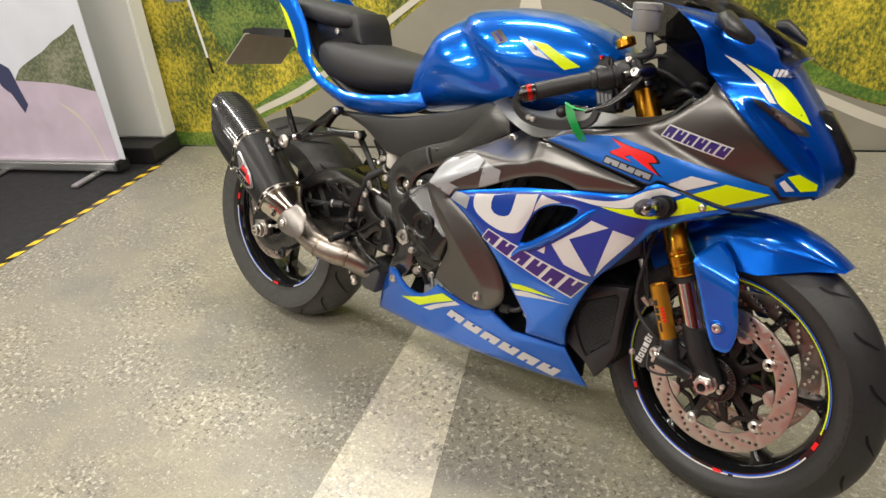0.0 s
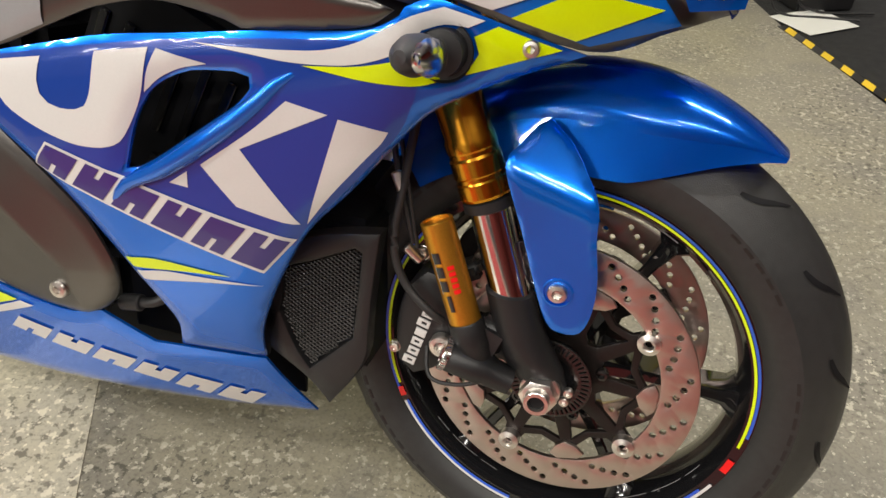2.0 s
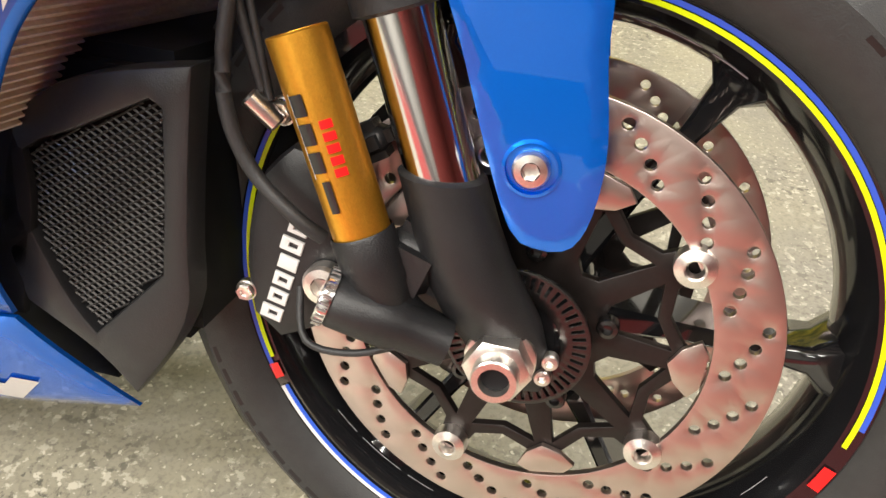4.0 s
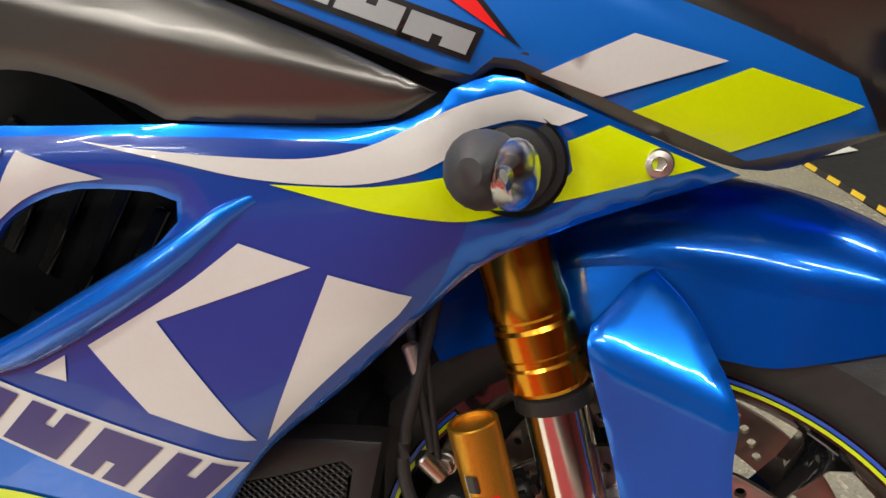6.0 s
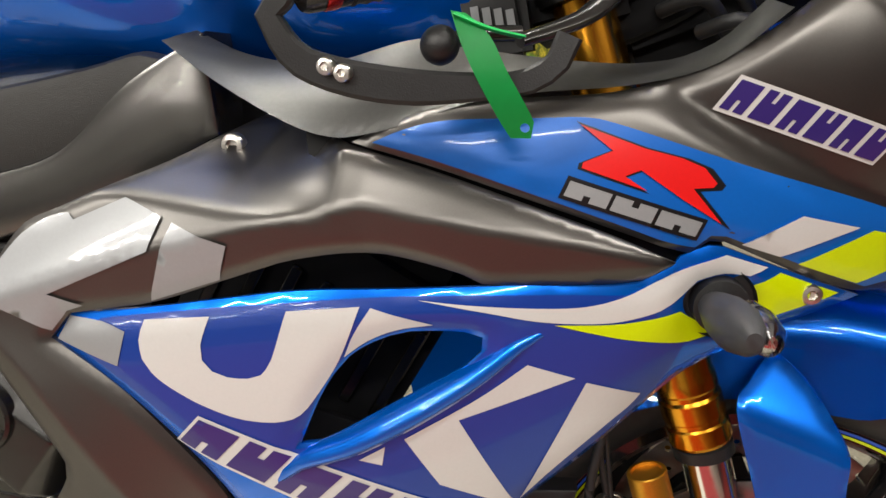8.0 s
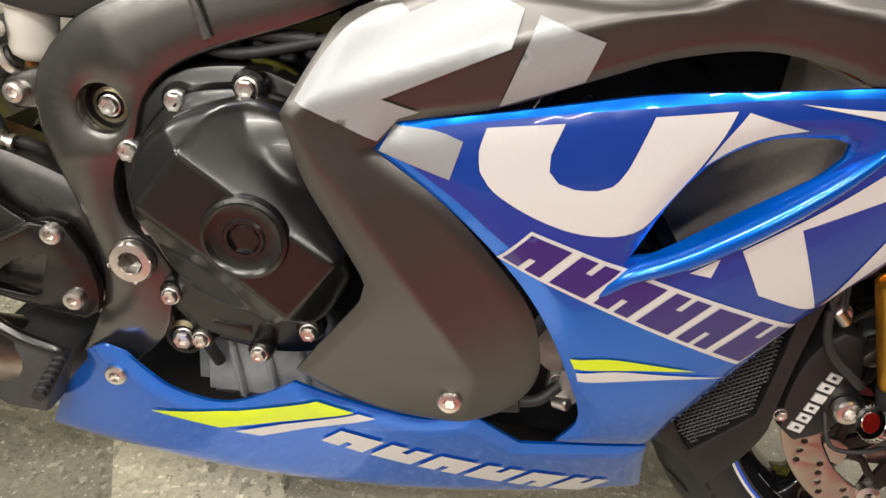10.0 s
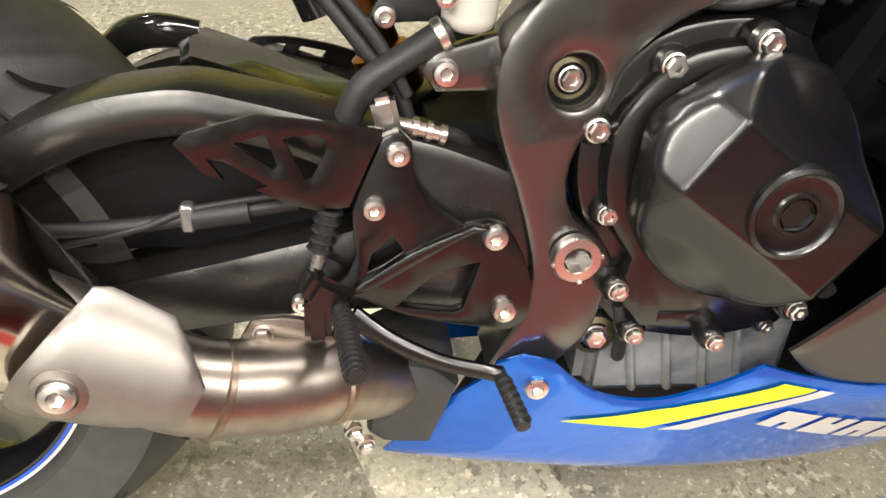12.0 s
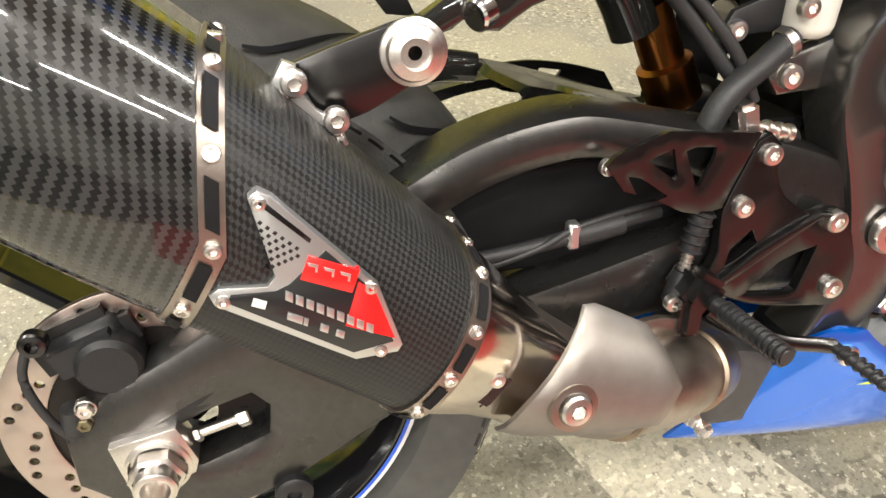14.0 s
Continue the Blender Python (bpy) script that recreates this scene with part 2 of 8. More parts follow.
def curve_in(pts, step=0.012, keep=35.0, closed=True):
    """A smooth outline through pts that stays sharp where it turns by more than keep degrees."""
    n, out = len(pts), []
    P = [Vector(p) for p in pts]
    sharp = []
    for i in range(n):
        if not closed and i in (0, n - 1):
            sharp.append(True)
            continue
        a, b = P[i] - P[i - 1], P[(i + 1) % n] - P[i]
        sharp.append(a.length < 1e-6 or b.length < 1e-6 or a.angle(b) > radians(keep))
    for i in range(n if closed else n - 1):
        p1, p2 = P[i], P[(i + 1) % n]
        p0 = p1 if sharp[i] else P[i - 1]
        p3 = p2 if sharp[(i + 1) % n] else P[(i + 2) % n]
        m1 = (p2 - p1) if sharp[i] else (p2 - p0) * 0.5
        m2 = (p2 - p1) if sharp[(i + 1) % n] else (p3 - p1) * 0.5
        k = max(1, int((p2 - p1).length / step))
        for j in range(k):
            u = j / k
            out.append((2 * u**3 - 3 * u**2 + 1) * p1 + (u**3 - 2 * u**2 + u) * m1 + (-2 * u**3 + 3 * u**2) * p2 + (u**3 - u**2) * m2)
    if not closed:
        out.append(P[-1])
    return [tuple(v) for v in out]


def inside(p, poly):
    x, y, c = p[0], p[1], False
    for i in range(len(poly)):
        (x1, y1), (x2, y2) = poly[i - 1], poly[i]
        if (y1 > y) != (y2 > y) and x < (x2 - x1) * (y - y1) / (y2 - y1) + x1:
            c = not c
    return c


def edge_distance(p, polys):
    best = 9.0
    for poly in polys:
        a = np.array(poly)
        b = np.roll(a, -1, axis=0)
        d = b - a
        u = np.clip(((p - a) * d).sum(1) / np.maximum((d * d).sum(1), 1e-12), 0, 1)
        best = min(best, float(np.sqrt((((a + d * u[:, None]) - p) ** 2).sum(1).min())))
    return best


def fill2d(outline, holes=(), grid=0.0, folds=()):
    """Triangles of a flat outline with holes: points and index triples."""
    rings = [ccw(outline)] + [ccw(h) for h in holes]
    verts, edges = [], []
    for r in rings:
        k = len(verts)
        verts += [Vector(p) for p in r]
        edges += [(k + i, k + (i + 1) % len(r)) for i in range(len(r))]
    if grid:
        xs, ys = [p[0] for p in rings[0]], [p[1] for p in rings[0]]
        row, y = 0, min(ys) + grid / 2
        while y < max(ys):
            x = min(xs) + grid * (0.5 if row % 2 else 0.0)
            while x < max(xs):
                p = (x, y)
                if inside(p, rings[0]) and not any(inside(p, h) for h in rings[1:]) and edge_distance(np.array(p), rings) > grid * 0.4:
                    verts.append(Vector(p))
                x += grid
            y, row = y + grid * 0.87, row + 1
    for line in folds:
        last = None
        for p in curve_in(line, 0.006, 0, False):
            if inside(p, rings[0]) and not any(inside(p, h) for h in rings[1:]) and edge_distance(np.array(p), rings) > 0.0015:
                verts.append(Vector(p))
                if last is not None:
                    edges.append((last, len(verts) - 1))
                last = len(verts) - 1
            else:
                last = None
    v, _, faces, *_ = delaunay_2d_cdt(verts, edges, [], 0, 1e-7)
    keep = []
    for t in faces:
        cpt = sum((v[i] for i in t), Vector((0, 0))) / len(t)
        if inside(cpt, rings[0]) and not any(inside(cpt, h) for h in rings[1:]):
            keep.append(tuple(t))
    return [tuple(p) for p in v], keep, rings


SKIN = (-0.2344, -0.0386, 0.0563, 0.0041, 0.0255, 0.0366, -0.0629, -0.0531, 0.0244, 0.0665, -0.0301, 0.0542, 0.1053, -0.0746, 0.0161)
UNDER = (-0.1648, -0.0014, -0.0374, 0.0594, -0.0176, 0.0026, -0.0107)


def skin(x, z):
    """The side of the fairing: its y over x and z, by powers of both up to the fourth."""
    x, z = min(max(x, 0.48), 1.62), min(max(z, 0.17), 0.95)
    u, w = (x - 1.0) / 0.5, (z - 0.55) / 0.3
    powers = [u**i * w**j for i in range(5) for j in range(5 - i)]
    return min(sum(k * p for k, p in zip(SKIN, powers)), -0.02)


def under(x, z):
    """The side of the belly pan, which tucks in towards the ground."""
    u, w = (x - 0.8) / 0.35, (z - 0.28) / 0.1
    return sum(k * p for k, p in zip(UNDER, (1, u, w, u * u, u * w, w * w, u**3)))


def shell(name, outline, material, parent, surf=skin, holes=(), grid=0.014, puff=0.006, reach=0.014, thick=0.004, lift=0.0, label="", step=0.01, keep=35, curved=True, folds=()):
    """A thin body panel: its outline in x and z laid on surf, with rolled edges. Returns the part and its outer surface."""
    o = ccw(curve_in(outline, step, keep) if curved else outline)
    hs = [ccw(curve_in(h, step, keep)) for h in holes]
    v, tris, rings = fill2d(o, hs, grid, folds)

    def outer(x, z):
        d = edge_distance(np.array((x, z)), rings)
        return surf(x, z) - lift - puff * (1 - max(0.0, 1 - d / reach) ** 2)

    bm = bmesh.new()
    front = [bm.verts.new((p[0], outer(*p), p[1])) for p in v]
    back = [bm.verts.new((p[0], outer(*p) + thick, p[1])) for p in v]
    count = {}
    for t in tris:
        bm.faces.new([front[i] for i in t])
        bm.faces.new([back[i] for i in reversed(t)])
        for a, b in zip(t, t[1:] + t[:1]):
            count[(a, b)] = 1
    for a, b in list(count):
        if (b, a) not in count:
            bm.faces.new((front[b], front[a], back[a], back[b]))
    return part(name, bm, material, parent, label, 50), outer


def decal(name, outline, material, parent, surf, lift=0.0007, grid=0.007, step=0.006, keep=30, holes=(), curved=True, label="", folds=()):
    """A thin vinyl laid on a surface."""
    o = ccw(curve_in(outline, step, keep if curved else 0))
    v, tris, _ = fill2d(o, [ccw(h) for h in holes], grid, folds)
    bm = bmesh.new()
    top = [bm.verts.new((p[0], surf(*p) - lift, p[1])) for p in v]
    for t in tris:
        f = bm.faces.new([top[i] for i in t])
        f.normal_update()
        if f.calc_area() < 0.012 * max(e.calc_length() for e in f.edges) ** 2:
            bm.faces.remove(f)
        elif f.normal.y > 0:
            f.normal_flip()
    me_ob = part(name, bm, material, parent, label, 60)
    return me_ob


def plate(name, outline, y0, y1, material, parent, holes=(), bevel=0.002, label="", step=0.012, keep=35, curved=True):
    """A flat plate between y0 (outer) and y1, with bevelled rims round the outline and the holes."""
    o = ccw(curve_in(outline, step, keep) if curved else outline)
    hs = [ccw(curve_in(h, step, keep) if curved else h) for h in holes]
    bm = bmesh.new()

    def shrunk(r, d):
        n, out = len(r), []
        for i in range(n):
            a, b, c = Vector(r[i - 1]), Vector(r[i]), Vector(r[(i + 1) % n])
            t = ((b - a).normalized() + (c - b).normalized())
            t = t.normalized() if t.length > 1e-6 else (c - b).normalized()
            out.append((b.x - t.y * d, b.y + t.x * d))
        return out

    ins = [shrunk(o, bevel)] + [shrunk(h, -bevel) for h in hs]
    v, tris, _ = fill2d(ins[0], ins[1:])
    vs = [bm.verts.new((p[0], y0, p[1])) for p in v]
    for t in tris:
        bm.faces.new([vs[i] for i in t])
    s = 1 if y1 > y0 else -1
    for inner, ring in zip(ins, [o] + hs):
        rows = []
        for r, y in ((inner, y0), ([((a[0] * 0.3 + b[0] * 0.7), (a[1] * 0.3 + b[1] * 0.7)) for a, b in zip(inner, ring)], y0 + s * bevel * 0.3), (ring, y0 + s * bevel), (ring, y1)):
            rows.append([bm.verts.new((p[0], y, p[1])) for p in r])
        for a, b in zip(rows, rows[1:]):
            for i in range(len(a)):
                j = (i + 1) % len(a)
                bm.faces.new((a[i], a[j], b[j], b[i]))
    v, tris, _ = fill2d(o, hs)
    vs = [bm.verts.new((p[0], y1, p[1])) for p in v]
    for t in tris:
        bm.faces.new([vs[i] for i in reversed(t)])
    bmesh.ops.remove_doubles(bm, verts=bm.verts, dist=1e-5)
    return part(name, bm, material, parent, label, 35)


def axes_to(direction):
    return Vector(direction).to_track_quat("Z", "Y").to_matrix().to_4x4()


def lathe(bm, profile, at, direction, seg=32, a0=0.0, a1=360.0):
    """Turns (radius, height) pairs about a line from at in direction."""
    m = Matrix.Translation(at) @ axes_to(direction)
    whole = a1 - a0 >= 359.9
    n = seg if whole else seg + 1
    rows = []
    for r, h in profile:
        rows.append([bm.verts.new(m @ Vector((r * math.cos(radians(a0 + (a1 - a0) * i / seg)), r * math.sin(radians(a0 + (a1 - a0) * i / seg)), h))) for i in range(n)] if r > 1e-6 else [bm.verts.new(m @ Vector((0, 0, h)))])
    for a, b in zip(rows, rows[1:]):
        for i in range(seg):
            j = (i + 1) % n
            if len(a) == 1 and len(b) > 1:
                bm.faces.new((a[0], b[j], b[i]))
            elif len(b) == 1 and len(a) > 1:
                bm.faces.new((a[i], a[j], b[0]))
            elif len(a) > 1:
                bm.faces.new((a[i], a[j], b[j], b[i]))
    return bm


def rod(bm, a, b, r, seg=20, r2=None, bevel=0.0015):
    a, b = Vector(a), Vector(b)
    h, r2 = (b - a).length, r if r2 is None else r2
    return lathe(bm, [(0, 0), (r - bevel, 0), (r, bevel), (r2, h - bevel), (r2 - bevel, h), (0, h)], a, b - a, seg)


def sweep(bm, pts, r, seg=12, flat=1.0, up=(0, 0, 1), smooth=True):
    """A tube along pts; r: one radius or one per given point. flat: height over width of its section."""
    rs = list(r) if isinstance(r, (list, tuple)) else [r] * len(pts)
    P = [Vector(p) for p in pts]
    if smooth and len(P) > 2:
        Q, R = [], []
        for i in range(len(P) - 1):
            p0, p1, p2, p3 = P[max(i - 1, 0)], P[i], P[i + 1], P[min(i + 2, len(P) - 1)]
            for j in range(5):
                u = j / 5
                Q.append(0.5 * ((2 * p1) + (p2 - p0) * u + (2 * p0 - 5 * p1 + 4 * p2 - p3) * u * u + (3 * p1 - p0 - 3 * p2 + p3) * u**3))
                R.append(rs[i] * (1 - u) + rs[i + 1] * u)
        P, rs = Q + [P[-1]], R + [rs[-1]]
    rows = []
    for i, p in enumerate(P):
        t = (P[min(i + 1, len(P) - 1)] - P[max(i - 1, 0)]).normalized()
        s = t.cross(Vector(up))
        s = s.normalized() if s.length > 1e-4 else t.orthogonal().normalized()
        w = s.cross(t)
        rows.append([bm.verts.new(p + rs[i] * (math.cos(2 * math.pi * k / seg) * s + flat * math.sin(2 * math.pi * k / seg) * w)) for k in range(seg)])
    for a, b in zip(rows, rows[1:]):
        for k in range(seg):
            bm.faces.new((a[k], a[(k + 1) % seg], b[(k + 1) % seg], b[k]))
    bm.faces.new(list(reversed(rows[0])))
    bm.faces.new(rows[-1])
    return bm


def block(bm, size, m, bevel=0.004, seg=2):
    got = bmesh.ops.create_cube(bm, size=1.0, matrix=m @ Matrix.Diagonal((*size, 1)))
    if bevel:
        es = list({e for v in got["verts"] for e in v.link_edges})
        bmesh.ops.bevel(bm, geom=es, offset=bevel, segments=seg, affect="EDGES", clamp_overlap=True)
    return bm


def loft(bm, rows, closed=True, caps=True):
    vs = [[bm.verts.new(p) for p in r] for r in rows]
    for a, b in zip(vs, vs[1:]):
        n = len(a)
        for k in range(n if closed else n - 1):
            bm.faces.new((a[k], a[(k + 1) % n], b[(k + 1) % n], b[k]))
    if caps:
        bm.faces.new(list(reversed(vs[0])))
        bm.faces.new(vs[-1])
    return bm


BOLTS = {}


def bolt(at, parent, r=0.008, kind="hex_socket", material=None, direction=(0, -1, 0), name="bolt"):
    """A screw head: a domed or six-sided head with its washer; alike ones share a mesh."""
    material = material or STEEL
    key = (round(r, 4), kind, material.name)
    if key not in BOLTS:
        bm = bmesh.new()
        if kind == "hex_socket":
            lathe(bm, [(r, -0.004), (r, r * 0.35), (r * 0.88, r * 0.55), (r * 0.5, r * 0.62)], (0, 0, 0), (0, 0, 1), 24)
            lathe(bm, [(r * 0.5, r * 0.62), (r * 0.5, r * 0.1), (0, r * 0.05)], (0, 0, 0), (0, 0, 1), 6)
        else:
            lathe(bm, [(r * 1.12, -0.004), (r * 1.12, r * 0.18), (r * 0.95, r * 0.25)], (0, 0, 0), (0, 0, 1), 24)
            lathe(bm, [(r * 0.95, r * 0.2), (r * 0.95, r * 0.75), (r * 0.8, r * 0.9), (r * 0.45, r * 0.86), (r * 0.4, r * 0.6), (0, r * 0.58)], (0, 0, 0), (0, 0, 1), 6)
        ob = link(name, bm, material, None, "", 30)
        BOLTS[key] = ob.data
        bpy.data.objects.remove(ob)
    ob = new(name, BOLTS[key])
    ob.parent = parent
    ob.matrix_basis = Matrix.Translation(at) @ axes_to(direction)
    return ob

# ---------------------------------------------------------------- the hall
def flat_mesh(name, pts, z, material, parent=None, thick=0.004):
    bm = bmesh.new()
    f = bm.faces.new([bm.verts.new((p[0], p[1], z)) for p in ccw(pts)])
    low = bmesh.ops.extrude_face_region(bm, geom=[f])
    bmesh.ops.translate(bm, verts=[v for v in low["geom"] if isinstance(v, bmesh.types.BMVert)], vec=(0, 0, -thick))
    return link(name, bm, material, parent, "", 0)


def box_thing(name, lo, hi, material, bevel=0.0, parent=None):
    bm = bmesh.new()
    c = [(a + b) / 2 for a, b in zip(lo, hi)]
    block(bm, [b - a for a, b in zip(lo, hi)], Matrix.Translation(c), bevel)
    return link(name, bm, material, parent, "", 30)


floor = flat_mesh("floor", [(-7, -9.5), (7.5, -9.5), (7.5, 6), (-7, 6)], -0.004, CARPET, None, 0.1)
tagged(floor, "black carpet laid over the hall floor", "floor", kind="structure")
# the unseen east wall is dark red for maroon reflections in the fairing
for nm, lo, hi in (("wall_north", (-7, 6, -0.1), (7.5, 6.15, 3.3)), ("wall_south", (-7, -9.5, -0.1), (7.5, -9.35, 3.3)),
                   ("wall_west", (-7.15, -9.65, -0.1), (-7, 6.15, 3.3)), ("wall_east", (7.5, -9.65, -0.1), (7.65, 6.15, 3.3))):
    tagged(box_thing(nm, lo, hi, REDP if nm == "wall_east" else PALEW), "unseen dark red partition added for maroon reflections" if nm == "wall_east" else "plain pale painted hall wall", "wall", kind="structure")
# unseen partition, added to turn the nose panel's reflection maroon
tagged(box_thing("wall_southeast", (1.9, -4.7, -0.004), (7.5, -4.6, 3.3), REDP), "unseen dark red partition added for maroon reflections", "wall", kind="structure")
tagged(box_thing("ceiling", (-7.15, -9.65, 3.3), (7.65, 6.15, 3.4), CEILM), "plain pale hall ceiling", "ceiling", kind="structure")

# rows of fluorescent fittings under the ceiling
for ix, iy, watts in ((-2.2, -1.6, 72), (0.2, -1.6, 50), (2.6, -1.6, 50), (-2.2, 0.9, 60), (0.2, 0.9, 72), (2.6, 0.9, 60), (-1.0, -2.9, 60), (1.4, -2.9, 46), (-2.2, 3.4, 50), (1.6, 3.4, 50), (-1.2, -5.0, 60), (-3.4, -5.0, 60), (-1.2, -7.2, 60), (-3.4, -7.2, 60)):
    fit = new("ceiling_light")
    fit.matrix_world = pose(ix, iy, 3.02, 0, 0, 22)
    tagged(fit, "white batten ceiling light with a bare fluorescent tube", "ceiling light", "hall ceiling lights")
    bm = bmesh.new()
    block(bm, (1.5, 0.07, 0.05), pose(0, 0, 0.06), 0.006)
    for sx in (-0.6, 0.6):
        rod(bm, (sx, 0, 0.08), (sx, 0, 0.28), 0.006, 8)
    part("housing", bm, BANNERW, fit)
    tube_light(ix, iy, 3.0, 1.45, 22, watts)

# printed road mat, its line and hazard tapes
MATP = [(-1.856, 0.567), (-0.158, -3.1), (4.3, -3.1), (1.93, 2.24), (1.80, 2.62), (-2.0, 0.81)]
mat_floor = flat_mesh("road_mat", MATP, 0.0, ROADF, None, 0.0035)
tagged(mat_floor, "vinyl floor mat printed with worn grey asphalt", "floor mat", kind="structure")
line = flat_mesh("painted_line", [(0.448 - 0.38 * 1.25, 0.106 + 1.25), (0.674 - 0.52 * 1.25, 0.112 + 1.25), (0.674, 0.112), (0.674 + 0.56 * 2.6, 0.112 - 2.6), (0.448 + 0.41 * 2.6, 0.106 - 2.6), (0.448, 0.106)], 0.0012, LINEF, mat_floor, 0.001)
line["label"] = "faded cream road line printed on the mat"


def hazard_tape(a, b):
    a, b = Vector((*a, 0)), Vector((*b, 0))
    t = (b - a).normalized()
    n = Vector((-t.y, t.x, 0))
    tape = flat_mesh("hazard_tape", [tuple((a + n * 0.018)[:2]), tuple((a - n * 0.018)[:2]), tuple((b - n * 0.018)[:2]), tuple((b + n * 0.018)[:2])], 0.0016, BLACKV, None, 0.0012)
    tagged(tape, "black and yellow striped hazard tape on the mat edge", "floor tape")
    first = None
    for i in range(int((b - a).length / 0.11)):
        p = a + t * (0.02 + i * 0.11)
        if first is None:
            q = [t * 0.0 + n * 0.017, t * 0.055 + n * 0.017, t * 0.085 - n * 0.017, t * 0.03 - n * 0.017]
            first = flat_mesh("stripe", [tuple(v[:2]) for v in q], 0.0026, YTAPE, tape, 0.0008)
            data = first.data
            first.location = p
        else:
            s = new("stripe", data)
            s.parent, s.location = tape, p


YTAPE = mat("yellow_tape", (0.75, 0.52, 0.03), 0.45, 0, 0, 0.1, 30)
hazard_tape((-1.856, 0.567), (-0.52, -2.32))
hazard_tape((1.93, 2.24), (3.2, -0.30))

# mural board behind the motorcycle; x runs along it
mural = new("mural")
mural.matrix_world = pose(-2.13, 0.767, 0, 0, 0, 25.5)
tagged(mural, "tall display mural printed with a country road through flowers", "mural")
bm = bmesh.new()
block(bm, (4.62, 0.03, 2.5), pose(2.29, 0.017, 1.25), 0.002)
part("board", bm, GRASS, mural, "printed yellow flower meadow")


def print_on(name, pts, material, parent, y, label=""):
    v, tris, _ = fill2d(ccw(curve_in(pts, 0.03, 50)))
    bm = bmesh.new()
    vs = [bm.verts.new((p[0], y, p[1])) for p in v]
    for t in tris:
        bm.faces.new([vs[i] for i in t])
    return part(name, bm, material, parent, label, 0)


print_on("tree_line", [(0.350, 0.964), (0.450, 0.697), (0.537, 0.547), (0.703, 0.482), (0.910, 0.514), (1.104, 0.654), (1.172, 0.861), (1.354, 1.136), (1.994, 1.476), (2.189, 2.494), (0.272, 2.418)], WOODS, mural, -0.001, "printed dark green trees")
print_on("verge", [(0.050, 0.004), (0.433, 0.004), (0.672, 0.161), (1.040, 0.329), (1.371, 0.545), (1.214, 0.502), (0.904, 0.373), (0.599, 0.215), (0.348, 0.090), (0.067, 0.083)], VERGE, mural, -0.001, "printed green verge")
print_on("verge", [(3.772, 0.27), (3.488, 0.379), (2.930, 0.653), (2.587, 0.833), (2.566, 0.766), (2.967, 0.545), (3.490, 0.300), (3.963, 0.165), (4.45, 0.09), (4.55, 0.09), (4.55, 0.20)], VERGE, mural, -0.001, "printed green verge")
print_on("road", [(0.031, 0.003), (4.55, 0.003), (4.55, 0.095), (3.963, 0.165), (3.548, 0.276), (2.909, 0.574), (2.589, 0.743), (2.249, 0.999), (2.116, 0.998), (1.687, 0.753), (1.061, 0.329), (0.672, 0.161), (0.412, 0.012), (0.050, 0.006)], MROAD, mural, -0.002, "printed grey road")
print_on("road_edge_line", [(0.551, 0.109), (0.661, 0.188), (1.030, 0.346), (1.644, 0.747), (2.094, 0.987), (2.072, 0.987), (1.622, 0.769), (1.008, 0.378), (0.630, 0.209), (0.520, 0.120)], MLINE, mural, -0.003, "printed white edge line")
print_on("road_edge_line", [(2.260, 0.983), (2.568, 0.698), (2.956, 0.501), (3.562, 0.195), (3.846, 0.085), (4.23, 0.006), (4.33, 0.006), (3.893, 0.118), (3.584, 0.236), (2.978, 0.529), (2.590, 0.715), (2.282, 0.983)], MLINE, mural, -0.003, "printed white edge line")
print_on("centre_line", [(2.105, 0.587), (2.259, 0.587), (2.220, 0.810), (2.165, 0.809)], MLINE, mural, -0.003, "printed cream centre line")
print_on("marker_pole", [(0.341, 1.072), (0.357, 1.072), (0.421, 0.505), (0.406, 0.505)], BANNERW, mural, -0.003, "printed white marker pole")
print_on("marker_pole", [(0.408, 0.505), (0.422, 0.505), (0.434, 0.419), (0.419, 0.419)], BLACKV, mural, -0.003, "printed dark pole foot")
print_on("road_sign", [(0.244, 0.804), (0.345, 0.804), (0.328, 1.018), (0.216, 1.017)], mat("printed_sign_grey", (0.2, 0.24, 0.27), 0.5), mural, -0.003, "printed grey road sign")

# white end panels of the display, each on a black foot
for label, u0, wide in (("plain white display pillar on a black foot", -0.092, 0.40), ("narrow white display pillar on a black foot beside a paper sheet", 4.54, 0.20)):
    pillar = new("display_pillar")
    pillar.matrix_world = mural.matrix_world.copy()
    tagged(pillar, label, "pillar")
    bm = bmesh.new()
    block(bm, (wide, 0.12, 2.4), pose(u0, -0.074, 1.29), 0.012)
    part("panel", bm, BANNERW, pillar)
    bm = bmesh.new()
    block(bm, (wide + 0.03, 0.26, 0.088), pose(u0, -0.166, 0.044), 0.006)
    part("foot", bm, BLACKP, pillar, "black plinth")
for pts in ([(4.30, -0.33, 0.62), (4.293, -0.33, 0.287), (4.278, -0.33, 0.19), (4.275, -0.33, 0.11), (4.305, -0.33, 0.035), (4.37, -0.34, 0.008), (4.47, -0.37, 0.008), (4.60, -0.42, 0.008)], [(4.46, -0.32, 0.62), (4.439, -0.32, 0.289), (4.416, -0.31, 0.205), (4.404, -0.306, 0.12), (4.42, -0.305, 0.04), (4.52, -0.33, 0.008), (4.7, -0.36, 0.008)]):
    bm = bmesh.new()
    sweep(bm, [mural.matrix_world @ Vector(p) for p in pts], 0.0045, 8)
    tagged(link("power_cable", bm, HOSE, None, "", 60), "black power cable hanging down beside the white pillar", "cable", "cables by the pillar")

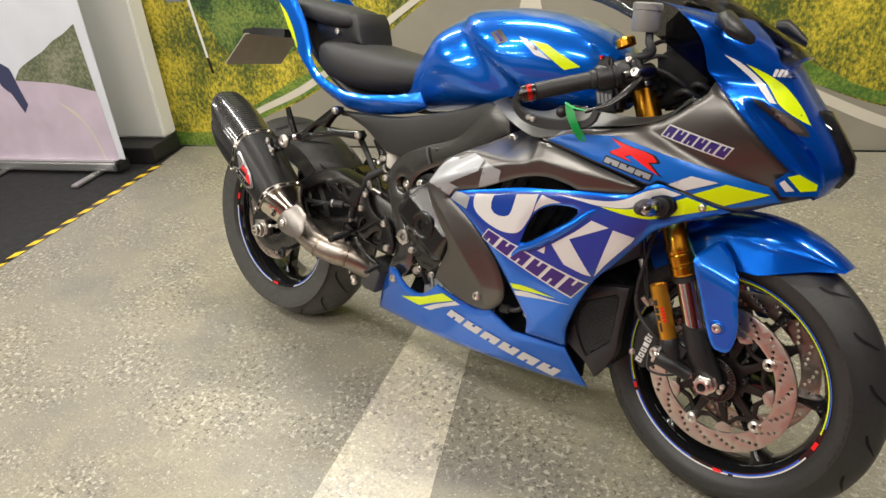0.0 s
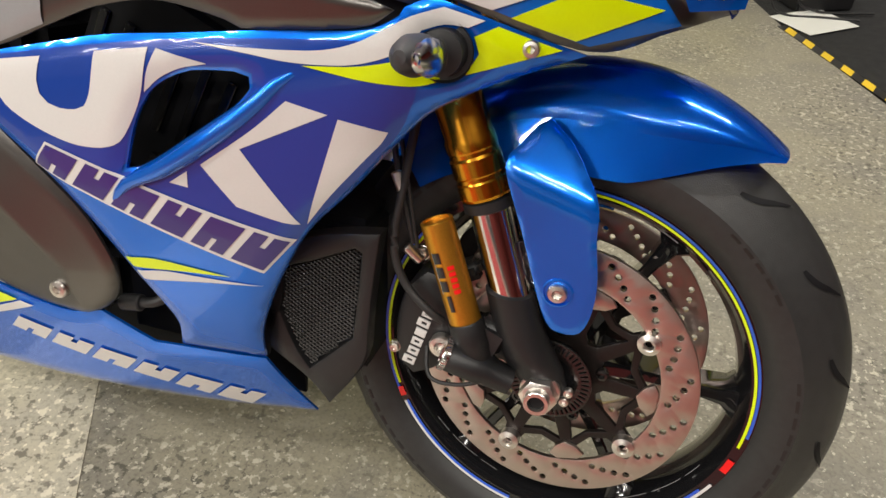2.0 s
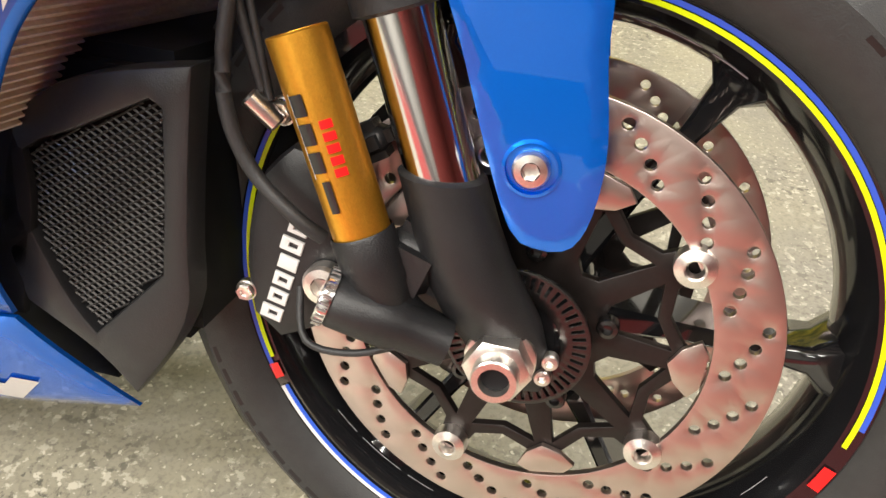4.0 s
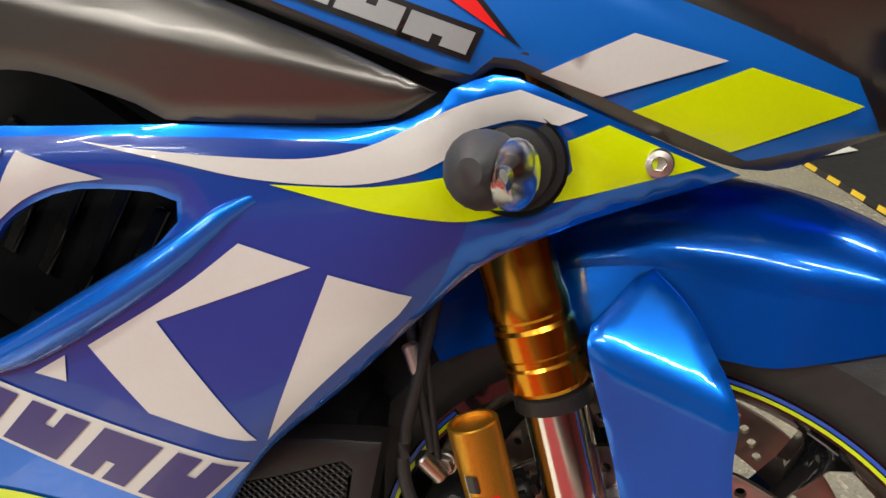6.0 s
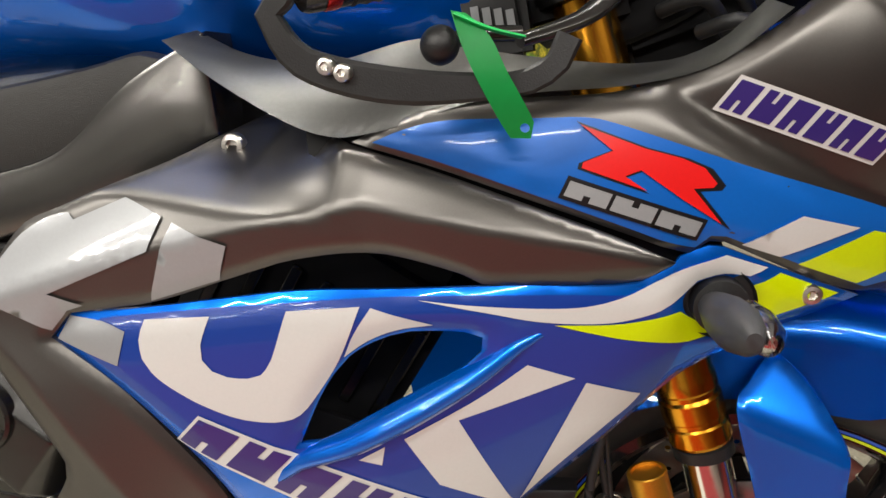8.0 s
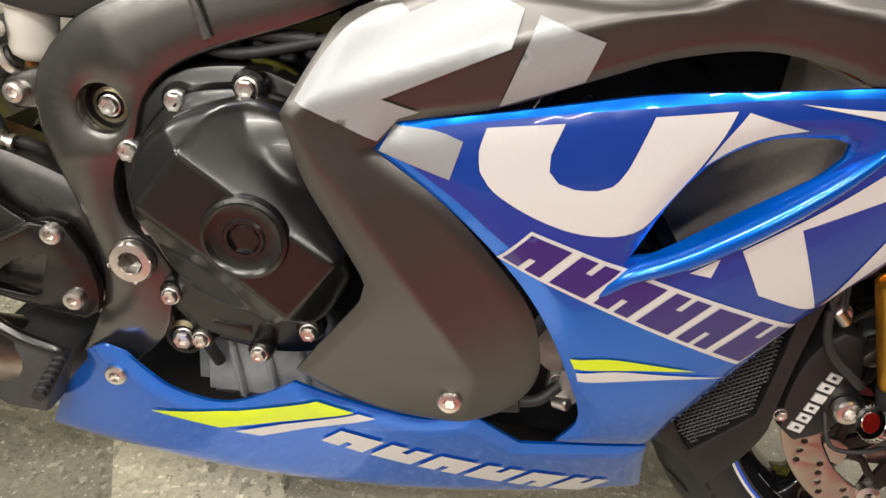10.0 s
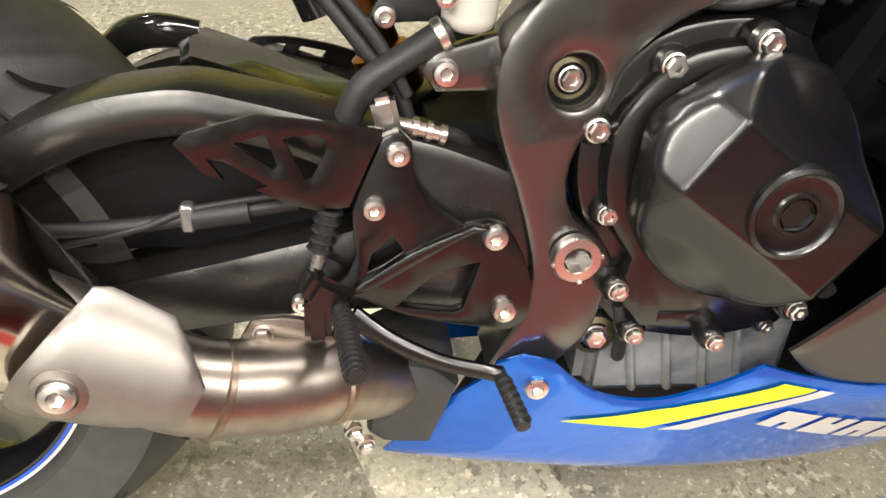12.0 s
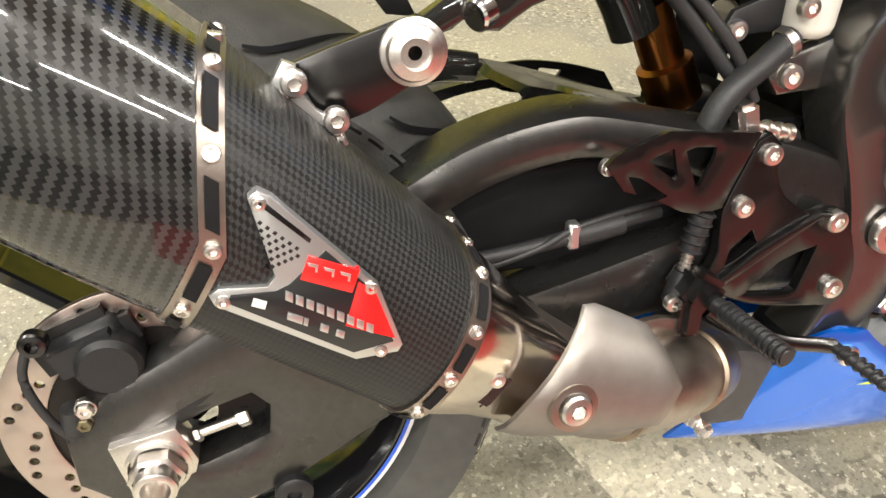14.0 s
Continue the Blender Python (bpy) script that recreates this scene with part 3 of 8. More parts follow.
# roll-up banner
banner = new("roll_up_banner")
banner.matrix_world = pose(-1.95, 0.385, 0, 0, 0, 25.5)
tagged(banner, "roll-up banner printed with a mountain road, aluminium base", "banner")
bm = bmesh.new()
block(bm, (0.90, 0.004, 1.95), pose(-0.40, 0, 1.05), 0)
part("sheet", bm, SKYP, banner, "printed cloudy sky")
print_on("hill", [(-0.488, 0.511), (-0.434, 0.571), (-0.340, 0.619), (-0.249, 0.660), (-0.171, 0.708), (-0.095, 0.740), (-0.012, 0.788), (-0.000, 0.444), (-0.229, 0.491)], HILLP, banner, -0.003, "printed rocky hillside")
print_on("road", [(-0.889, 0.049), (0.014, 0.056), (-0.000, 0.447), (-0.111, 0.472), (-0.229, 0.493), (-0.477, 0.512), (-0.580, 0.517), (-0.907, 0.484)], LILAC, banner, -0.0035, "printed lilac road")
print_on("crack", [(-0.268, 0.398), (-0.199, 0.363), (-0.154, 0.322), (-0.100, 0.227), (-0.061, 0.064), (-0.071, 0.064), (-0.110, 0.223), (-0.164, 0.312), (-0.208, 0.349)], MLINE, banner, -0.004, "printed pale road crack")
print_on("printed_motorcycle", [(-0.593, 0.590), (-0.543, 0.604), (-0.500, 0.579), (-0.477, 0.468), (-0.457, 0.381), (-0.496, 0.334), (-0.525, 0.406), (-0.542, 0.444), (-0.589, 0.487)], mat("printed_dark_blue", (0.05, 0.055, 0.12), 0.5), banner, -0.0042, "dark shape in the print")
bm = bmesh.new()
block(bm, (0.92, 0.09, 0.055), pose(-0.45, 0, 0.045), 0.012)
part("base_cassette", bm, ALU, banner, "brushed aluminium cassette")
bm = bmesh.new()
block(bm, (0.03, 0.10, 0.062), pose(0.022, 0, 0.047), 0.012)
part("end_cap", bm, BLACKP, banner, "black plastic end cap")
for sx in (-0.75, -0.12):
    bm = bmesh.new()
    block(bm, (0.045, 0.30, 0.014), pose(sx, -0.08, 0.01), 0.004)
    part("foot", bm, ALU, banner)

# unseen red carpet runner, added for the red reflections low on the motorcycle
runner = flat_mesh("carpet_runner", [(-0.3, -1.45), (0.45, -1.15), (1.0, -0.74), (6.9, -0.74), (6.9, -1.9), (2.0, -2.05), (0.3, -3.0), (-0.3, -3.0)], 0.006, REDW, None, 0.005)
tagged(runner, "unseen red carpet runner added for red reflections", "carpet")
# a sheet of paper left on the carpet
bm = bmesh.new()
block(bm, (0.235, 0.20, 0.0012), pose(2.045, 2.32, 0.0035, 0, 0, 40), 0)
tagged(link("paper_sheet", bm, BANNERW, None), "plain white paper sheet lying beside the hazard tape", "paper")

# ---------------------------------------------------------------- the motorcycle: x ahead, its right side towards -y, leaning on its stand
bike = new("motorcycle")
bike.matrix_world = pose(0, 0, 0, -13.5, 0, 0)
tagged(bike, "blue and black sport motorcycle with white and neon graphics", "motorcycle")


def at_wheel(ob, m):
    ob.matrix_basis = m
    return ob


def ring(n, r, a0=0.0, sx=1.0):
    return [(r * math.cos(radians(a0 + 360 * i / n)), sx * r * math.sin(radians(a0 + 360 * i / n))) for i in range(n)]


def sector(r0, r1, a0, a1, y0, y1):
    """A flat band between two radii and angles in x and z, seen from -y; y may slope from r0 to r1."""
    n = max(2, int(abs(a1 - a0) / 3))
    bm = bmesh.new()
    rows = []
    for r, y in ((r0, y0), (r1, y1)):
        rows.append([bm.verts.new((r * math.cos(radians(a0 + (a1 - a0) * i / n)), y, r * math.sin(radians(a0 + (a1 - a0) * i / n)))) for i in range(n + 1)])
    for i in range(n):
        bm.faces.new((rows[0][i], rows[0][i + 1], rows[1][i + 1], rows[1][i]))
    return bm


def wheel(name, centre, turn, R, W, rim_w, hub_r, spokes, a0, crown, spoke_y=0.0):
    """A cast wheel with its tyre; the rim is the part, the rest its sub-parts."""
    m = Matrix.Translation(centre) @ turn @ Matrix.Scale(1.04, 4)
    h, Y = rim_w / 2, (0, 1, 0)
    bm = bmesh.new()
    lathe(bm, [(0.2185, -h), (0.2165, -h - 0.003), (0.203, -h - 0.001), (0.199, -h + 0.006), (0.190, -h + 0.022), (0.186, 0), (0.190, h - 0.022), (0.199, h - 0.006), (0.203, h + 0.001), (0.2165, h + 0.003), (0.2185, h), (0.206, h - 0.012), (0.199, 0), (0.206, -h + 0.012), (0.2185, -h)], (0, 0, 0), Y, 96)
    rim = at_wheel(part(name, bm, RIMB, bike, "gloss black cast wheel"), m)
    bm = bmesh.new()
    half = [(0.214, W * 0.40), (0.222, W * 0.46), (R - 0.062, W * 0.5), (R - 0.046, W * 0.497), (R - crown * 0.62, W * 0.435), (R - crown * 0.36, W * 0.345), (R - crown * 0.16, W * 0.235), (R - crown * 0.04, W * 0.115), (R, 0)]
    lathe(bm, half + [(r, -y) for r, y in reversed(half[:-1])] + [(0.208, 0), (0.214, W * 0.40)], (0, 0, 0), Y, 128)
    tyre = part("tyre", bm, RUBBER, rim, "black road tyre")
    for k in range(spokes):
        a = radians(a0 + 360 * k / spokes)
        u, v = Vector((math.cos(a), 0, math.sin(a))), Vector((-math.sin(a), 0, math.cos(a)))
        bm = bmesh.new()
        rows = []
        for r, w, d in ((hub_r * 0.6, 0.014, 0.034), (hub_r * 1.2, 0.010, 0.030), (0.10, 0.0065, 0.022), (0.15, 0.0065, 0.020), (0.178, 0.010, 0.022), (0.194, 0.026, 0.030)):
            c = u * r + Vector((0, spoke_y, 0))
            e = min(w, d) * 0.35
            rows.append([c + v * sx * (w - (e if q else 0)) + Vector((0, sy * (d - (0 if q else e)), 0)) for sx, sy, q in ((-1, -1, 0), (-1, -1, 1), (1, -1, 1), (1, -1, 0), (1, 1, 0), (1, 1, 1), (-1, 1, 1), (-1, 1, 0))])
        loft(bm, rows)
        part("spoke", bm, RIMB, rim)
    bm = bmesh.new()
    lathe(bm, [(0.012, -0.075), (hub_r * 0.7, -0.075), (hub_r * 0.75, -0.06), (hub_r, -0.045), (hub_r, 0.045), (hub_r * 0.75, 0.06), (hub_r * 0.7, 0.075), (0.012, 0.075)], (0, 0, 0), Y, 40)
    part("hub", bm, RIMB, rim)
    return rim, tyre, m


def rotor(parent, y, R, r, n_groups, hole, material=ROTOR, name="brake_disc", label="drilled steel brake disc"):
    holes = []
    for g in range(n_groups):
        for k in range(4):
            a = 360 * (g + k * 0.23) / n_groups
            rr = r + 0.006 + (R - r - 0.012) * (k + 0.5) / 4
            c = (rr * math.cos(radians(a)), rr * math.sin(radians(a)))
            holes.append([(c[0] + p[0], c[1] + p[1]) for p in ring(10, hole)])
    return plate(name, ring(96, R), y - 0.0025, y + 0.0025, material, parent, [ring(80, r)] + holes, 0.0006, label, curved=False)


FTURN = Matrix.Rotation(radians(-6.5), 4, "Z")
fw, front_tyre, FM = wheel("front_wheel", (1.459, 0.004, 0.3207), FTURN, 0.296, 0.124, 0.092, 0.040, 6, 0, 0.062)
rw, rear_tyre, RM = wheel("rear_wheel", (0.004, 0.0, 0.335), Matrix.Identity(4), 0.320, 0.196, 0.150, 0.052, 6, 20, 0.085)
# rear rubber lightened for dust and for overhead light on the tread
rear_tyre.data.materials.clear()
rear_tyre.data.materials.append(mat("dusty_lit_rubber", (0.056, 0.055, 0.052), 0.5, 0, 0, 0.3, 60, 0.25, 700))
# raised bars in the place of the sidewall lettering
SIDEMARK = mat("moulded_rubber_mark", (0.011, 0.011, 0.011), 0.36)
for rim, R, W in ((fw, 0.296, 0.124), (rw, 0.320, 0.196)):
    for a0, n, step, tall in ((-160, 8, 4.6, 0.011), (-108, 5, 4.2, 0.011), (-70, 9, 2.6, 0.006), (-20, 8, 4.6, 0.011), (35, 5, 4.2, 0.011), (80, 9, 2.6, 0.006), (130, 8, 4.6, 0.011)):
        for i in range(n):
            part("sidewall_mark", sector(R - 0.060, R - 0.060 + tall, a0 + step * i, a0 + step * (i + 0.68), -W * 0.48, -W * 0.5 - 0.0007), SIDEMARK, rim)
# stripes on the rims
for y in (-0.0497,):
    for r0, r1, a0, a1, m in ((0.2055, 0.2084, -10, 100, NEON), (0.2090, 0.2120, -6, 100, BLUEV := mat("blue_vinyl", (0.02, 0.09, 0.55), 0.3, 0, 0.4)), (0.2055, 0.2084, 140, 205, NEON), (0.2090, 0.2120, 140, 208, BLUEV),
                              (0.2055, 0.2084, 212, 262, BLUEV), (0.2090, 0.2120, 212, 285, WHITE), (0.2055, 0.2084, -78, -30, BLUEV), (0.2090, 0.2120, -72, -26, WHITE), (0.205, 0.2125, -20, -15, RED), (0.205, 0.2125, -84, -79, RED), (0.205, 0.2125, 206.5, 210, RED)):
        part("rim_stripe", sector(r0, r1, a0, a1, y + 0.0006, y - 0.0004), m, fw)
for a in (290, 304, 318, 60, 74, 224, 238):
    for da in (0, 9):
        part("rim_mark", sector(0.1915 + 0.002, 0.1925 + 0.002, a + da, a + da + 7, -0.031, -0.0312), SILVERV, fw)
for r0, r1, a0, a1, m in ((0.2055, 0.2084, -65, 40, BLUEV), (0.2090, 0.2120, -68, 38, WHITE), (0.2055, 0.2084, 60, 160, NEON), (0.2090, 0.2120, 60, 160, BLUEV), (0.2055, 0.2084, 180, 260, BLUEV), (0.2090, 0.2120, 178, 262, WHITE), (0.205, 0.2125, 264, 270, RED), (0.205, 0.2125, 166, 172, RED)):
    part("rim_stripe", sector(r0, r1, a0, a1, -0.0786, -0.0796), m, rw)

# front brakes
DY = -0.060
for y in (DY, 0.060):
    rotor(fw, y, 0.155, 0.116, 18, 0.0036)
star, webs = [], []
for k in range(10):
    tip = 0.120 if k % 2 == 0 else 0.106
    for da, r in ((-18, 0.092), (-7, 0.100), (-4, tip), (4, tip), (7, 0.100)):
        a = radians(35 + 36 * k + da)
        star.append((r * math.cos(a), r * math.sin(a)))
    webs.append([(r * math.cos(radians(35 + 36 * k + da)), r * math.sin(radians(35 + 36 * k + da))) for da, r in ((4, 0.093), (18, 0.084), (32, 0.093), (27, 0.058), (18, 0.052), (9, 0.058))])
for y in (DY + 0.006, 0.054):
    plate("disc_carrier", star, y - 0.003, y + 0.003, CARRIER, fw, [ring(40, 0.036)] + webs, 0.001, "black pierced disc carrier", curved=False)
for k in range(5):
    a = radians(35 + 72 * k)
    bm = bmesh.new()
    lathe(bm, [(0.004, -0.003), (0.0055, -0.008), (0.0065, -0.0085), (0.012, -0.0065), (0.0125, -0.001), (0.0125, 0.004)], (0.114 * math.cos(a), DY, 0.114 * math.sin(a)), (0, 1, 0), 24)
    part("disc_button", bm, STEEL, fw, "steel disc button")
    a = radians(35 + 36 + 72 * k)
    c = [(-0.020, 0.004), (-0.012, -0.006), (0.0, -0.012), (0.012, -0.006), (0.020, 0.004), (0.012, 0.010), (-0.012, 0.010)]
    c = [(0.104 * math.cos(a) + p[1] * math.cos(a) - p[0] * math.sin(a), 0.104 * math.sin(a) + p[1] * math.sin(a) + p[0] * math.cos(a)) for p in c]
    plate("disc_tab", c, DY - 0.002, DY + 0.002, ROTOR, fw, bevel=0.0006)
# wheel speed ring
slots = []
for k in range(48):
    a = radians(7.5 * k)
    u, v = Vector((math.cos(a), math.sin(a))), Vector((-math.sin(a), math.cos(a)))
    slots.append([tuple(u * 0.036 - v * 0.0009), tuple(u * 0.044 - v * 0.0011), tuple(u * 0.044 + v * 0.0011), tuple(u * 0.036 + v * 0.0009)])
plate("speed_ring", ring(72, 0.047), DY - 0.020, DY - 0.017, ANOD, fw, [ring(48, 0.028)] + slots, 0.0003, "slotted speed sensor ring", curved=False)
for k in range(5):
    a = radians(15 + 72 * k)
    bolt((0.055 * math.cos(a), DY - 0.003, 0.055 * math.sin(a)), fw, 0.007, material=ANOD)


def along(a, b, t):
    return Vector(a) + (Vector(b) - Vector(a)) * t


# fork legs
for side, y in (("right", -0.082), ("left", 0.140)):
    A, Bp = Vector((1.400, y, 0.381)), Vector((1.316, y, 0.613))
    d = (Bp - A).normalized()
    P = lambda z: A + d * ((z - A.z) / d.z)
    foot, d2 = P(0.523), Vector((-0.42, 0, 1)).normalized()
    bm = bmesh.new()
    L = 0.377 / d2.z
    lathe(bm, [(0.0235, 0), (0.0262, 0.0), (0.0275, 0.003), (0.0275, 0.018), (0.0262, 0.020), (0.0262, 0.024), (0.0275, 0.026), (0.0275, 0.043), (0.0262, 0.046), (0.0262, 0.050), (0.0270, 0.052), (0.0270, 0.062), (0.0255, 0.067), (0.0255, L), (0.020, L + 0.004), (0, L + 0.004)], foot, d2, 48)
    fork = part("fork_leg", bm, GOLD, bike, "gold anodised fork tube", 18)
    bm = bmesh.new()
    lathe(bm, [(0.0215, 0), (0.0215, 0.14)], P(0.405), d, 40)
    part("slider", bm, CHROME, fork, "polished chrome fork slider")
    bm = bmesh.new()
    lathe(bm, [(0.022, 0.0), (0.0265, 0.002), (0.0265, 0.012), (0.022, 0.014)], P(0.509), d, 40)
    part("dust_seal", bm, BLACKP, fork, "black dust seal")
    bm = bmesh.new()
    rows = []
    for z, r, k in ((0.423, 0.0235, 0), (0.421, 0.0265, 0), (0.395, 0.0275, 0), (0.372, 0.029, 0.001), (0.352, 0.031, 0.004), (0.335, 0.032, 0.008), (0.315, 0.028, 0.012), (0.293, 0.022, 0.014), (0.285, 0.012, 0.016)):
        c = P(z) + Vector((k, 0, 0))
        rows.append([c + Vector((r * math.cos(t), r * (0.95 if z > 0.36 else 0.95 - (0.36 - z) * 9) * math.sin(t), 0)) for t in (2 * math.pi * i / 28 for i in range(28))])
    loft(bm, rows)
    part("fork_bottom", bm, BLACKP, fork, "satin black fork bottom")
    # gas reservoir ahead of the brake
    sy = -0.022 if side == "right" else 0.022
    C, D = Vector((1.303, y + sy, 0.495)), Vector((1.349, y + sy, 0.375))
    bm = bmesh.new()
    ax = (C - D).normalized()
    H = (C - D).length
    lathe(bm, [(0.0165, 0), (0.0175, 0.001), (0.0175, H - 0.001), (0.0165, H), (0.014, H), (0.0135, H - 0.003), (0, H - 0.003)], D, ax, 40)
    res = part("reservoir", bm, GOLDM, fork, "brushed gold damper reservoir")
    bm = bmesh.new()
    lathe(bm, [(0.0185, 0.012), (0.0195, 0.010), (0.0195, -0.020), (0.018, -0.024), (0.018, -0.034), (0.013, -0.040), (0, -0.042)], D, ax, 36)
    block(bm, (0.05, 0.03, 0.05), Matrix.Translation((1.372, y + sy * 0.4, 0.365)) @ Matrix.Rotation(radians(20), 4, "Y"), 0.012, 3)
    sweep(bm, [D - ax * 0.03, (1.375, y + sy * 0.7, 0.327), (1.395, y + sy * 0.3, 0.315)], [0.017, 0.016, 0.014], 16)
    part("reservoir_mount", bm, BLACKP, fork, "satin black mount")
    if side == "right":
        K0, K1 = Vector((1.3306, -0.117, 0.3455)), Vector((1.402, -0.104, 0.3205))
        kd, kl = (K1 - K0).normalized(), (K1 - K0).length
        bm = bmesh.new()
        lathe(bm, [(0.0, 0.001), (0.0155, 0.001), (0.0175, 0.004), (0.0175, kl * 0.55), (0.0155, kl * 0.62), (0.0145, kl), (0, kl)], K0, kd, 32)
        valve = part("damper_valve", bm, BLACKP, fork, "satin black damper valve body")
        bm = bmesh.new()
        lathe(bm, [(0.0095, -0.0035), (0.0105, -0.005), (0.0165, -0.005), (0.0178, -0.003), (0.0178, 0.002), (0.015, 0.002)], K0, kd, 40)
        for i in range(26):
            n = axes_to(kd) @ Vector((math.cos(2 * math.pi * i / 26), math.sin(2 * math.pi * i / 26), 0))
            rod(bm, K0 - kd * 0.004 + n * 0.0176, K0 + kd * 0.0015 + n * 0.0176, 0.0011, 6, bevel=0)
        part("knurled_cap", bm, CHROME, valve, "knurled silver cap")
        bm = bmesh.new()
        lathe(bm, [(0.0, -0.004), (0.0098, -0.004), (0.0098, 0.0)], K0, kd, 28)
        part("cap_centre", bm, REDA, valve, "red anodised cap centre")
    if side == "right":
        # marks on the reservoir: bars in the place of lettering
        u = ax
        v = Vector((u.z, 0, -u.x))
        def onres(s, t):
            """s along the sleeve from its top, t round it from the outward side, in metres."""
            a = t / 0.0178
            return C - u * s + v * (0.0178 * math.sin(a)) + Vector((0, -0.0178 * math.cos(a), 0))
        def resmark(s0, s1, t0, t1, m, lift=0.0):
            bmm = bmesh.new()
            n = 6
            rows = [[onres(s, t0 + (t1 - t0) * i / n) + (onres(s, t0 + (t1 - t0) * i / n) - (C - u * s)).normalized() * (0.0003 + lift) for i in range(n + 1)] for s in (s0, s1)]
            loft(bmm, rows, False, False)
            part("reservoir_mark", bmm, m, fork)
        resmark(0.030, 0.078, -0.0103, -0.0097, WHITE)
        for i, s in enumerate((0.031, 0.047, 0.063)):
            resmark(s, s + 0.012, -0.0095, -0.0010, BLACKV, 0.0003)
        resmark(0.080, 0.099, -0.0060, -0.0010, BLACKV, 0.0003)
        for i in range(5):
            resmark(0.047 + i * 0.0068, 0.0518 + i * 0.0068, 0.0035, 0.0105, RED, 0.0003)

# axle
bm = bmesh.new()
rod(bm, (1.436, 0.15, 0.312), (1.436, -0.085, 0.313), 0.013)
axle = part("front_axle", bm, STEEL, bike, "zinc plated axle nut")
bm = bmesh.new()
for r0, y0, y1, n in ((0.0225, -0.092, -0.098, 32), (0.0215, -0.098, -0.113, 6), (0.0145, -0.113, -0.124, 32)):
    lathe(bm, [(r0 * 0.6, y0 + 0.0), (r0, y0), (r0, y1 + 0.001), (r0 * 0.93, y1), (0.0095, y1), (0.0085, y1 + 0.012), (0, y1 + 0.012)], (1.4355, 0, 0.3125), (0, 1, 0), n)
part("nut", bm, STEEL, axle)
# near-black disc paints the shade inside the hollow axle
bm = bmesh.new()
lathe(bm, [(0.0088, 0.0), (0.0, 0.0005)], (1.4355, -0.1185, 0.3125), (0, -1, 0), 24)
part("axle_bore", bm, SHADEB, axle, "black disc for the shade in the axle hollow")
for p in ((1.462, -0.090, 0.318), (1.459, -0.092, 0.307)):
    bolt((p[0] + 0.012, p[1] - 0.003, p[2]), bike, 0.0055, "hex_socket")

# brake calipers
for y, s in ((-0.070, 1), (0.135, -1)):
    out = [(1.262, 0.372), (1.272, 0.402), (1.292, 0.423), (1.315, 0.418), (1.322, 0.395), (1.332, 0.350), (1.325, 0.318), (1.308, 0.296), (1.284, 0.284), (1.264, 0.300), (1.259, 0.335)]
    cal = plate("brake_caliper", out, y - 0.012 * s, y + 0.040 * s, BLACKP, bike, bevel=0.008, label="black radial brake caliper")
    bm = bmesh.new()
    block(bm, (0.062, 0.03, 0.026), Matrix.Translation((1.347, y - 0.008 * s, 0.325)) @ Matrix.Rotation(radians(35), 4, "Y"), 0.008, 3)
    part("caliper_arm", bm, BLACKP, cal)
    bm = bmesh.new()
    block(bm, (0.050, 0.03, 0.024), Matrix.Translation((1.330, y + 0.002 * s, 0.425)) @ Matrix.Rotation(radians(-30), 4, "Y"), 0.008, 3)
    part("caliper_arm", bm, BLACKP, cal)
    if s == 1:
        bolt((1.318, y - 0.018, 0.338), cal, 0.014, "hex_socket", STEEL)
        bm = bmesh.new()
        lathe(bm, [(0.0075, -0.022), (0.009, -0.02), (0.009, -0.014)], (1.318, y, 0.338), (0, 1, 0), 24)
        part("pin_cap", bm, REDA, cal, "red anodised pin cap")
        bolt((1.260, y - 0.010, 0.317), cal, 0.0065, "hex")
        bolt((1.284, y - 0.006, 0.442), cal, 0.008, "hex")
        # raised marks in the place of a name: plain blocks
        u = Vector((0.26, 0.966)).normalized()
        v = Vector((u.y, -u.x))
        o = Vector((1.2800, 0.305))
        for i in range(6):
            c = o + u * (0.0135 * i)
            w, h = 0.0048, (0.0066 if i not in (0, 4) else 0.0085)
            q = [c - u * w - v * h, c + u * w - v * h, c + u * w + v * 0.0066, c - u * w + v * 0.0066]
            plate("caliper_mark", [tuple(p) for p in q], y - 0.0142, y - 0.011, WHITE, cal, [[tuple(c + u * 0.002 * a + v * 0.003 * b) for a, b in ((-1, -1), (1, -1), (1, 1), (-1, 1))]] if i not in (3,) else [], bevel=0.0008, curved=False)

# brake hoses
for pts, r in (([(1.268, -0.075, 0.60), (1.262, -0.095, 0.52), (1.258, -0.10, 0.455), (1.272, -0.098, 0.412), (1.302, -0.100, 0.385), (1.318, -0.094, 0.372)], 0.0048),
               ([(1.232, -0.07, 0.62), (1.252, -0.085, 0.535), (1.275, -0.085, 0.455)], 0.0035), ([(1.238, -0.07, 0.62), (1.26, -0.085, 0.54), (1.28, -0.085, 0.45)], 0.0025),
               ([(1.30, -0.085, 0.330), (1.31, -0.10, 0.300), (1.345, -0.10, 0.298), (1.385, -0.095, 0.315)], 0.0025)):
    bm = bmesh.new()
    sweep(bm, pts, r, 10)
    part("brake_hose", bm, HOSE, bike, "black brake hose")
bm = bmesh.new()
rod(bm, (1.252, -0.092, 0.535), (1.262, -0.094, 0.515), 0.006)
part("hose_union", bm, STEEL, bike, "bright hose union")
bm = bmesh.new()
rod(bm, (1.268, -0.09, 0.452), (1.285, -0.085, 0.436), 0.0065)
part("hose_union", bm, STEEL, bike, "bright hose union")

